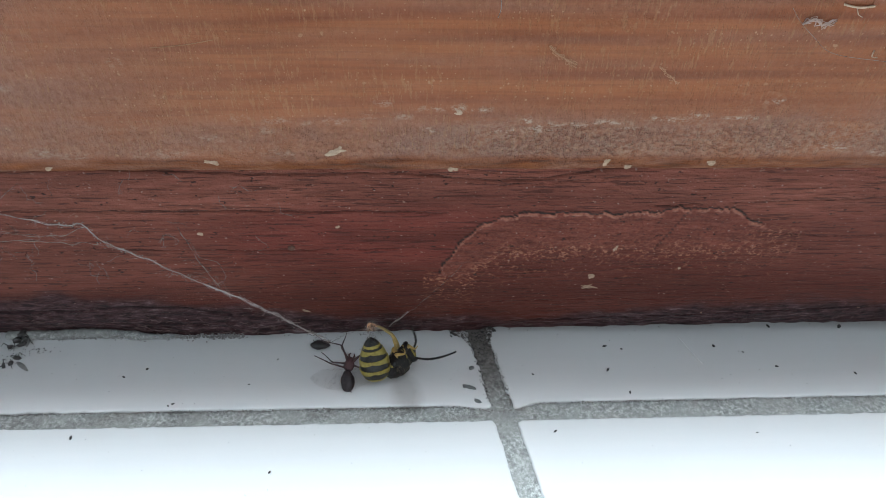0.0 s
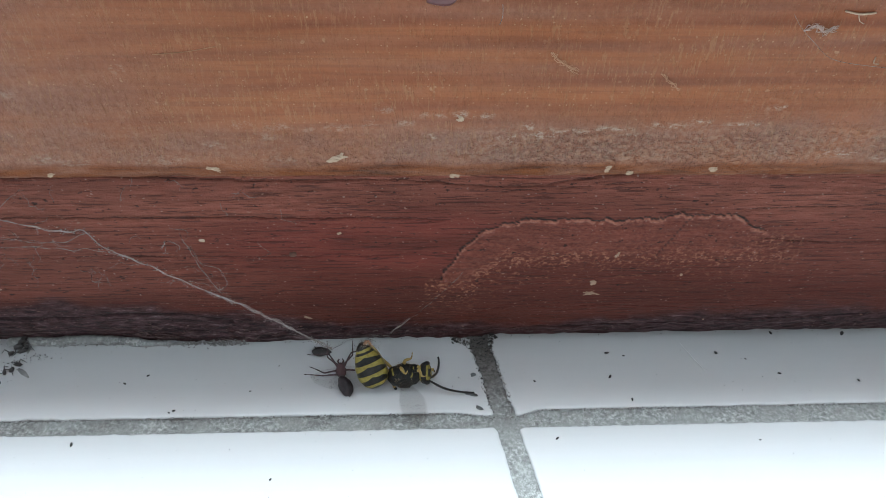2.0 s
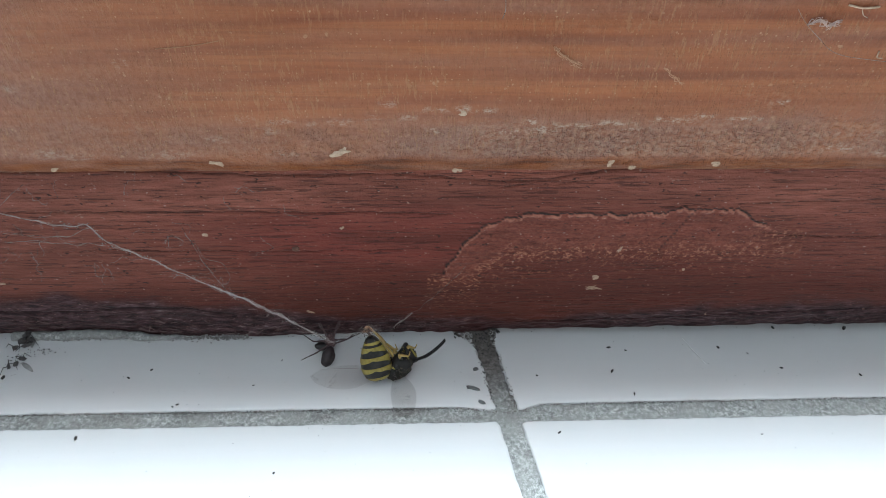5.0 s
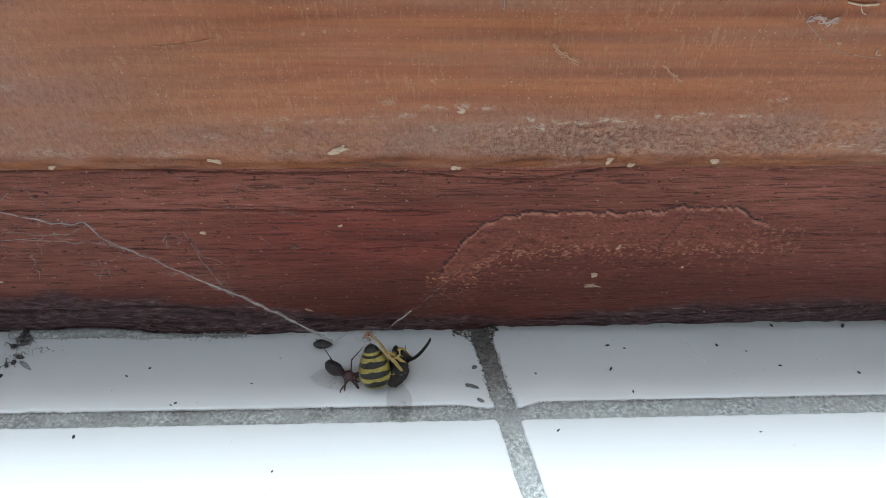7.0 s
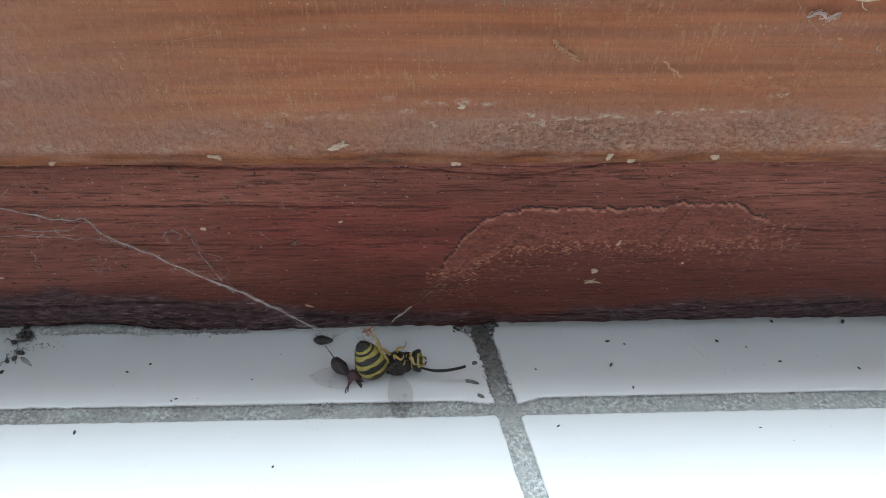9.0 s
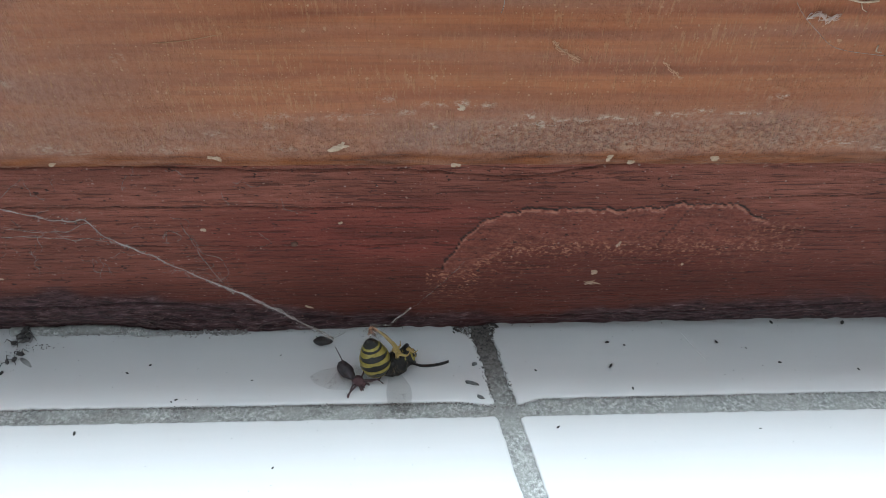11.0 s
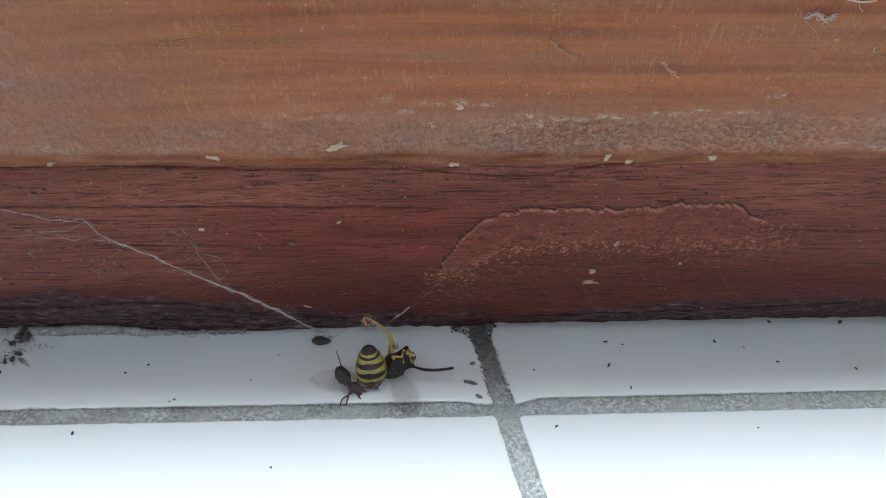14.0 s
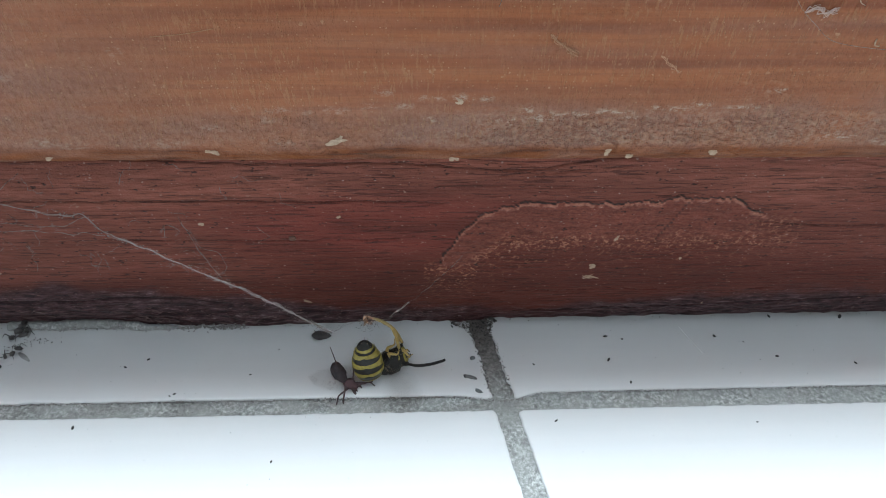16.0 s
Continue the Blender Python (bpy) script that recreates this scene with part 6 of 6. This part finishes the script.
    walk(shin, [
        (0, aim(-4.18, 6.60, 4.91, 0.73, -0.44, -0.52)), (0.5, aim(-5.24, 6.72, 7.16, 0.77, -0.30, -0.56)),
        (1, aim(-5.71, 6.21, 6.18, 0.78, -0.15, -0.61)), (1.5, aim(-6.00, 5.18, 3.31, 0.64, -0.63, -0.44)),
        (2, aim(-5.82, 6.07, 2.53, 0.43, -0.78, -0.46)), (2.5, aim(-5.47, 4.56, 5.63, 0.72, -0.66, -0.21)),
        (3, aim(-5.61, 5.86, 3.56, 0.66, -0.76, -0.00)), (3.5, aim(-5.05, 5.92, 3.93, 0.70, -0.71, -0.00)),
        (4, aim(-4.15, 5.57, 4.55, 0.54, -0.74, -0.40)), (4.6, aim(-4.12, 6.05, 4.33, 0.56, -0.73, -0.39)),
        (5.2, aim(-5.05, 6.63, 3.35, 0.57, -0.77, -0.28)), (5.8, aim(-4.61, 6.61, 3.70, 0.53, -0.77, -0.36)),
        (6.3, aim(-4.66, 6.74, 3.57, 0.52, -0.77, -0.36)), (6.5, aim(-4.72, 6.88, 3.40, 0.52, -0.77, -0.35)),
        (7, aim(-4.03, 6.27, 4.86, 0.53, -0.85, -0.00)), (7.5, aim(-5.23, 7.17, 2.48, 0.69, -0.63, -0.36)),
        (8, aim(-5.31, 6.26, 4.20, 0.62, -0.77, -0.16)), (8.5, aim(-4.96, 6.79, 6.12, 0.32, -0.83, -0.46)),
        (9, aim(-4.21, 5.82, 5.56, 0.28, -0.82, -0.50)), (9.6, aim(-4.71, 6.48, 4.10, 0.53, -0.73, -0.43)),
        (10.2, aim(-4.67, 6.92, 3.34, 0.61, -0.71, -0.34)), (10.8, aim(-3.87, 5.80, 5.51, 0.64, -0.64, -0.41)),
        (11.5, aim(-3.28, 6.41, 5.38, 0.71, -0.60, -0.37)), (12, aim(-4.73, 7.69, 2.16, 0.77, -0.64, -0.00)),
        (12.5, aim(-4.00, 7.48, 3.59, 0.63, -0.68, -0.37)), (13, aim(-4.54, 6.80, 3.13, 0.68, -0.63, -0.37)),
        (13.5, aim(-4.46, 5.19, 5.60, 0.56, -0.69, -0.46)), (14, aim(-4.15, 7.68, 6.11, 0.71, -0.58, -0.40)),
        (14.5, aim(-6.04, 7.71, 2.30, 0.58, -0.68, -0.44)), (15, aim(-5.44, 6.96, 3.25, 0.38, -0.84, -0.39)),
        (15.5, aim(-4.82, 5.72, 5.21, 0.62, -0.64, -0.45)), (16, aim(-3.48, 7.32, 5.98, 0.83, -0.42, -0.35)),
    ])
    walk(thigh_far, [
        (0, aim(-1.03, 5.05, 1.92, 0.30, -0.63, -0.72)), (0.5, aim(-1.98, 5.72, 4.02, 0.25, -0.68, -0.69)),
        (1, aim(-2.44, 5.81, 2.89, 0.13, -0.87, -0.48)), (1.5, aim(-3.15, 2.86, 0.56, 0.43, -0.71, -0.55)),
        (2, aim(-3.76, 3.05, -0.35, 0.57, -0.76, -0.31)), (2.5, aim(-2.28, 2.05, 3.79, 0.69, -0.32, -0.65)),
        (3, aim(-2.56, 2.90, 2.56, 0.75, -0.55, -0.37)), (3.5, aim(-1.83, 3.16, 2.93, 0.57, -0.53, -0.63)),
        (4, aim(-1.66, 2.72, 1.95, 0.38, -0.48, -0.79)), (4.6, aim(-1.53, 3.27, 1.77, 0.39, -0.54, -0.75)),
        (5.2, aim(-2.40, 3.65, 1.21, 0.57, -0.57, -0.60)), (5.8, aim(-2.15, 3.65, 1.22, 0.48, -0.44, -0.75)),
        (6.3, aim(-2.21, 3.76, 1.11, 0.50, -0.44, -0.75)), (6.5, aim(-2.27, 3.89, 0.96, 0.51, -0.43, -0.74)),
        (7, aim(-1.47, 2.84, 3.86, 0.61, -0.41, -0.68)), (7.5, aim(-2.18, 4.84, 0.05, 0.69, -0.71, -0.16)),
        (8, aim(-2.45, 3.27, 2.55, 0.66, -0.74, -0.16)), (8.5, aim(-3.31, 3.53, 3.19, 0.42, -0.34, -0.84)),
        (9, aim(-2.73, 2.58, 2.48, 0.52, -0.50, -0.70)), (9.6, aim(-2.26, 3.70, 1.35, 0.55, -0.57, -0.61)),
        (10.2, aim(-1.88, 4.22, 0.97, 0.58, -0.76, -0.29)), (10.8, aim(-1.00, 3.40, 2.87, 0.35, -0.64, -0.68)),
        (11.5, aim(-0.17, 4.20, 2.92, 0.43, -0.78, -0.46)), (12, aim(-1.26, 5.26, 1.17, 0.66, -0.70, -0.27)),
        (12.5, aim(-1.15, 4.92, 1.13, 0.45, -0.70, -0.55)), (13, aim(-1.54, 4.45, 0.66, 0.50, -0.70, -0.51)),
        (13.5, aim(-1.92, 2.59, 2.76, 0.30, -0.56, -0.77)), (14, aim(-1.04, 5.56, 3.55, 0.22, -0.53, -0.82)),
        (14.5, aim(-3.42, 5.13, -0.47, 0.38, -0.45, -0.81)), (15, aim(-3.54, 3.66, 0.62, 0.55, -0.49, -0.67)),
        (15.5, aim(-2.06, 3.32, 2.42, 0.35, -0.48, -0.80)), (16, aim(0.07, 5.83, 3.63, 0.40, -0.57, -0.72)),
    ])
    walk(shin_far, [
        (0, aim(-4.53, 6.70, 4.41, 0.76, -0.36, -0.54)), (0.5, aim(-5.59, 6.82, 6.66, 0.78, -0.24, -0.57)),
        (1, aim(-6.06, 6.31, 5.68, 0.79, -0.11, -0.61)), (1.5, aim(-6.35, 5.28, 2.81, 0.69, -0.53, -0.49)),
        (2, aim(-6.17, 6.17, 2.03, 0.52, -0.68, -0.52)), (2.5, aim(-5.82, 4.66, 5.13, 0.77, -0.57, -0.29)),
        (3, aim(-5.96, 5.96, 3.06, 0.74, -0.67, -0.11)), (3.5, aim(-5.40, 6.02, 3.43, 0.78, -0.62, -0.11)),
        (4, aim(-4.50, 5.67, 4.05, 0.62, -0.64, -0.46)), (4.6, aim(-4.47, 6.15, 3.83, 0.64, -0.63, -0.45)),
        (5.2, aim(-5.40, 6.73, 2.85, 0.65, -0.67, -0.36)), (5.8, aim(-4.96, 6.71, 3.20, 0.61, -0.67, -0.43)),
        (6.3, aim(-5.01, 6.84, 3.07, 0.61, -0.67, -0.43)), (6.5, aim(-5.07, 6.98, 2.90, 0.61, -0.67, -0.42)),
        (7, aim(-4.38, 6.37, 4.36, 0.63, -0.77, -0.11)), (7.5, aim(-5.58, 7.27, 1.98, 0.74, -0.53, -0.42)),
        (8, aim(-5.66, 6.36, 3.70, 0.70, -0.67, -0.25)), (8.5, aim(-5.31, 6.89, 5.62, 0.43, -0.73, -0.53)),
        (9, aim(-4.56, 5.92, 5.06, 0.40, -0.73, -0.56)), (9.6, aim(-5.06, 6.58, 3.60, 0.61, -0.63, -0.49)),
        (10.2, aim(-5.02, 7.02, 2.84, 0.68, -0.61, -0.41)), (10.8, aim(-4.22, 5.90, 5.01, 0.70, -0.54, -0.46)),
        (11.5, aim(-3.63, 6.51, 4.88, 0.75, -0.50, -0.43)), (12, aim(-5.08, 7.79, 1.66, 0.83, -0.55, -0.11)),
        (12.5, aim(-4.35, 7.58, 3.09, 0.70, -0.58, -0.43)), (13, aim(-4.89, 6.90, 2.63, 0.73, -0.53, -0.43)),
        (13.5, aim(-4.81, 5.29, 5.10, 0.63, -0.59, -0.51)), (14, aim(-4.50, 7.78, 5.61, 0.75, -0.48, -0.45)),
        (14.5, aim(-6.39, 7.81, 1.80, 0.65, -0.58, -0.49)), (15, aim(-5.79, 7.06, 2.75, 0.49, -0.74, -0.46)),
        (15.5, aim(-5.17, 5.82, 4.71, 0.68, -0.54, -0.50)), (16, aim(-3.83, 7.42, 5.48, 0.85, -0.34, -0.40)),
    ])
    walk(wing[0], [
        (0, lie(-0.70, -0.20, 2.00, -0.06, -0.98, 0.21)), (0.5, lie(-0.70, -0.20, 2.00, -0.06, -0.98, 0.21)),
        (1, lie(-0.70, -0.20, 2.00, -0.07, -0.98, 0.20)), (1.5, lie(-0.70, -0.20, 2.00, -0.07, -0.98, 0.21)),
        (2, lie(-0.70, -0.20, 2.00, -0.07, -0.98, 0.20)), (2.5, lie(-0.70, -0.20, 2.00, -0.07, -0.98, 0.21)),
        (3, lie(-0.70, -0.20, 2.00, -0.06, -0.98, 0.21)), (3.5, lie(-0.70, -0.20, 2.00, -0.06, -0.98, 0.21)),
        (4, lie(-0.70, -0.20, 2.00, -0.06, -0.98, 0.21)), (4.6, lie(-0.70, -0.20, 2.00, -0.06, -0.98, 0.21)),
        (5.2, lie(-0.70, -0.20, 2.00, -0.06, -0.98, 0.21)), (5.8, lie(-0.70, -0.20, 2.00, -0.06, -0.98, 0.21)),
        (6.3, lie(-0.70, -0.20, 2.00, -0.06, -0.98, 0.21)), (6.5, lie(-0.70, -0.20, 2.00, -0.06, -0.98, 0.20)),
        (7, lie(-0.70, -0.20, 2.00, -0.06, -0.98, 0.20)), (7.5, lie(-0.70, -0.20, 2.00, -0.06, -0.98, 0.20)),
        (8, lie(-0.70, -0.20, 2.00, -0.06, -0.97, 0.21)), (8.5, lie(-0.70, -0.20, 2.00, -0.06, -0.98, 0.20)),
        (9, lie(-0.70, -0.20, 2.00, -0.06, -0.98, 0.21)), (9.6, lie(-0.70, -0.20, 2.00, -0.06, -0.98, 0.20)),
        (10.2, lie(-0.70, -0.20, 2.00, -0.06, -0.98, 0.21)), (10.8, lie(-0.70, -0.20, 2.00, -0.06, -0.98, 0.21)),
        (11.5, lie(-0.70, -0.20, 2.00, -0.06, -0.98, 0.21)), (12, lie(-0.70, -0.20, 2.00, -0.06, -0.98, 0.20)),
        (12.5, lie(-0.70, -0.20, 2.00, -0.06, -0.98, 0.21)), (13, lie(-0.70, -0.20, 2.00, -0.06, -0.98, 0.21)),
        (13.5, lie(-0.70, -0.20, 2.00, -0.06, -0.98, 0.21)), (14, lie(-0.70, -0.20, 2.00, -0.06, -0.98, 0.21)),
        (14.5, lie(-0.70, -0.20, 2.00, -0.07, -0.98, 0.20)), (15, lie(-0.70, -0.20, 2.00, -0.07, -0.98, 0.20)),
        (15.5, lie(-0.70, -0.20, 2.00, -0.06, -0.98, 0.21)), (16, lie(-0.70, -0.20, 2.00, -0.06, -0.98, 0.21)),
    ])
    walk(wing_far[0], [
        (0, lie(-1.66, -1.30, -0.33, -1.00, 0.03, -0.01)), (0.5, lie(-2.27, -0.46, -1.00, -1.00, 0.03, -0.01)),
        (1, lie(-2.83, 1.13, -2.26, -1.00, 0.03, -0.01)), (1.5, lie(-2.62, 0.77, -1.97, -1.00, 0.03, -0.01)),
        (2, lie(-2.60, 0.91, -2.09, -1.00, 0.03, -0.01)), (2.5, lie(-3.22, 0.12, -1.44, -1.00, 0.03, -0.01)),
        (3, lie(-2.91, 0.29, -1.58, -1.00, 0.03, -0.01)), (3.5, lie(-2.86, 0.18, -1.50, -1.00, 0.03, -0.01)),
        (4, lie(-1.53, -0.92, -0.64, -1.00, 0.03, -0.01)), (4.6, lie(-1.54, -0.97, -0.60, -1.00, 0.03, -0.01)),
        (5.2, lie(-2.00, -0.95, -0.60, -1.00, 0.03, -0.01)), (5.8, lie(-1.83, -0.30, -1.13, -1.00, 0.03, -0.01)),
        (6.3, lie(-1.86, -0.22, -1.20, -1.00, 0.03, -0.01)), (6.5, lie(-1.90, -0.14, -1.26, -1.00, 0.03, -0.01)),
        (7, lie(-1.22, -0.15, -1.26, -1.00, 0.03, -0.01)), (7.5, lie(-2.03, -0.08, -1.30, -1.00, 0.03, -0.01)),
        (8, lie(-2.08, -1.76, 0.05, -1.00, 0.03, -0.01)), (8.5, lie(-1.87, -0.49, -0.98, -1.00, 0.03, -0.01)),
        (9, lie(-1.55, -1.30, -0.33, -1.00, 0.03, -0.01)), (9.6, lie(-1.79, -0.69, -0.82, -1.00, 0.03, -0.01)),
        (10.2, lie(-1.81, -1.43, -0.22, -1.00, 0.03, -0.01)), (10.8, lie(-1.46, -1.41, -0.24, -1.00, 0.03, -0.01)),
        (11.5, lie(-1.23, -0.94, -0.63, -1.00, 0.03, -0.01)), (12, lie(-1.24, -0.44, -1.03, -1.00, 0.03, -0.01)),
        (12.5, lie(-1.54, -1.11, -0.49, -1.00, 0.03, -0.01)), (13, lie(-1.56, -1.40, -0.25, -1.00, 0.03, -0.01)),
        (13.5, lie(-1.69, -1.88, 0.14, -1.00, 0.03, -0.01)), (14, lie(-1.05, -1.05, -0.54, -1.00, 0.03, -0.01)),
        (14.5, lie(-2.67, -0.08, -1.29, -1.00, 0.03, -0.01)), (15, lie(-2.25, -0.36, -1.07, -1.00, 0.03, -0.01)),
        (15.5, lie(-1.81, -1.48, -0.18, -1.00, 0.03, -0.01)), (16, lie(-0.41, -1.69, -0.04, -1.00, 0.03, -0.01)),
    ])
    walk(spider, [
        (0, upon(-4.93, -10.58, 1.50) @ pose(0, 0, 0, -14, 0, -18)), (0.5, upon(-5.81, -10.37, 1.50) @ pose(0, 0, 0, -14, 0, -16)),
        (1, upon(-5.29, -9.80, 1.50) @ pose(0, 0, 0, -14, 0, -16)), (1.5, upon(-5.79, -9.62, 1.50) @ pose(0, 0, 0, -14, 0, -13)),
        (2, upon(-6.21, -10.38, 1.50) @ pose(0, 0, 0, -14, 0, -0)), (2.5, upon(-5.36, -10.17, 1.50) @ pose(0, 0, 0, -14, 0, 4)),
        (3, upon(-9.23, -6.77, 1.50) @ pose(0, 0, 0, -14, 0, 24)), (3.5, upon(-9.45, -4.49, 1.50) @ pose(0, 0, 0, -14, 0, 26)),
        (4, upon(-10.93, -3.66, 1.50) @ pose(0, 0, 0, -14, 0, 49)), (4.2, upon(-10.80, -3.77, 1.50) @ pose(0, 0, 0, -14, 0, 54)),
        (4.7, upon(-9.81, -4.15, 1.50) @ pose(0, 0, 0, -14, 0, 28)), (5.2, upon(-8.25, -5.60, 1.50) @ pose(0, 0, 0, -14, 0, -18)),
        (5.6, upon(-7.08, -7.42, 1.50) @ pose(0, 0, 0, -14, 0, -52)), (6, upon(-6.34, -8.83, 1.50) @ pose(0, 0, 0, -14, 0, -88)),
        (6.3, upon(-5.72, -9.37, 1.50) @ pose(0, 0, 0, -14, 0, -112)), (6.5, upon(-5.99, -9.46, 1.50) @ pose(0, 0, 0, -14, 0, -114)),
        (7, upon(-6.11, -11.32, 1.50) @ pose(0, 0, 0, -14, 0, -113)), (7.5, upon(-4.43, -10.58, 1.50) @ pose(0, 0, 0, -14, 0, -100)),
        (8, upon(-4.88, -11.29, 1.50) @ pose(0, 0, 0, -14, 0, -115)), (8.5, upon(-6.57, -11.76, 1.50) @ pose(0, 0, 0, -14, 0, -123)),
        (9, upon(-5.40, -12.08, 1.50) @ pose(0, 0, 0, -14, 0, -114)), (9.6, upon(-4.97, -11.63, 1.50) @ pose(0, 0, 0, -14, 0, -108)),
        (10.2, upon(-4.71, -11.62, 1.50) @ pose(0, 0, 0, -14, 0, -117)), (10.8, upon(-4.41, -12.48, 1.50) @ pose(0, 0, 0, -14, 0, -123)),
        (11.5, upon(-4.38, -13.31, 1.50) @ pose(0, 0, 0, -14, 0, -134)), (12, upon(-3.60, -12.62, 1.50) @ pose(0, 0, 0, -14, 0, -115)),
        (12.5, upon(-4.34, -11.77, 1.50) @ pose(0, 0, 0, -14, 0, -118)), (13, upon(-4.32, -11.72, 1.50) @ pose(0, 0, 0, -14, 0, -121)),
        (13.5, upon(-4.12, -12.21, 1.50) @ pose(0, 0, 0, -14, 0, -115)), (14, upon(-4.66, -14.38, 1.50) @ pose(0, 0, 0, -14, 0, -126)),
        (14.5, upon(-2.62, -12.60, 1.50) @ pose(0, 0, 0, -14, 0, -112)), (15, upon(-4.69, -11.84, 1.50) @ pose(0, 0, 0, -14, 0, -115)),
        (15.5, upon(-4.74, -11.99, 1.50) @ pose(0, 0, 0, -14, 0, -122)), (16, upon(-5.42, -14.75, 1.50) @ pose(0, 0, 0, -14, 0, -123)),
    ])
    # the wings tremble on their hinges against the tile
    for (hinge, pieces), much in ((wing, 24), (wing_far, 3)):
        for piece in pieces:
            walk(piece, [(k / 30, pose(0, 0, 0, math.sin(k * 0.9), (-1) ** k * much * (0.6 + 0.4 * math.sin(k * 0.11)), 0)) for k in range(481)])
    for i, (leg, rest) in enumerate(wasp_legs):
        walk(leg, [(t * 0.5, rest @ pose(0, 0, 0, 13 * math.sin(t * 1.9 + i * 2.1), 10 * math.sin(t * 2.7 + i), 0)) for t in range(33)])
    # the spider bends at the waist; its hind legs swing round as it turns about its prey
    walk(spider_abdomen, [(t, pose(0, -0.1 * MM, 0, 0, 0, a)) for t, a in ((0, 16), (1, 14), (2, 22), (2.5, 8), (3, 0), (4.2, -10), (5.2, -20), (6.5, -12), (8, -26), (12, -14), (14, -24), (16, -30))])

    def swing(i, t):
        late = smoothstep(3.0, 6.0, t)
        grip = smoothstep(2.6, 3.0, t) * smoothstep(5.4, 4.6, t) * (-1 if i < 4 else 1) * (0, 18, 42, 30)[i % 4]
        return (-80 * (1 - late) if i == 3 else 85 * late if i == 7 else 0) + grip

    for i, (leg, rest) in enumerate(spider_legs):
        walk(leg, [(t * 0.5, rest @ pose(0, 0, 0, 6 * math.sin(t * 1.3 + i * 1.7), 0, 8 * math.sin(t * 1.7 + i * 2.3) + swing(i, t * 0.5))) for t in range(33)])


motions()
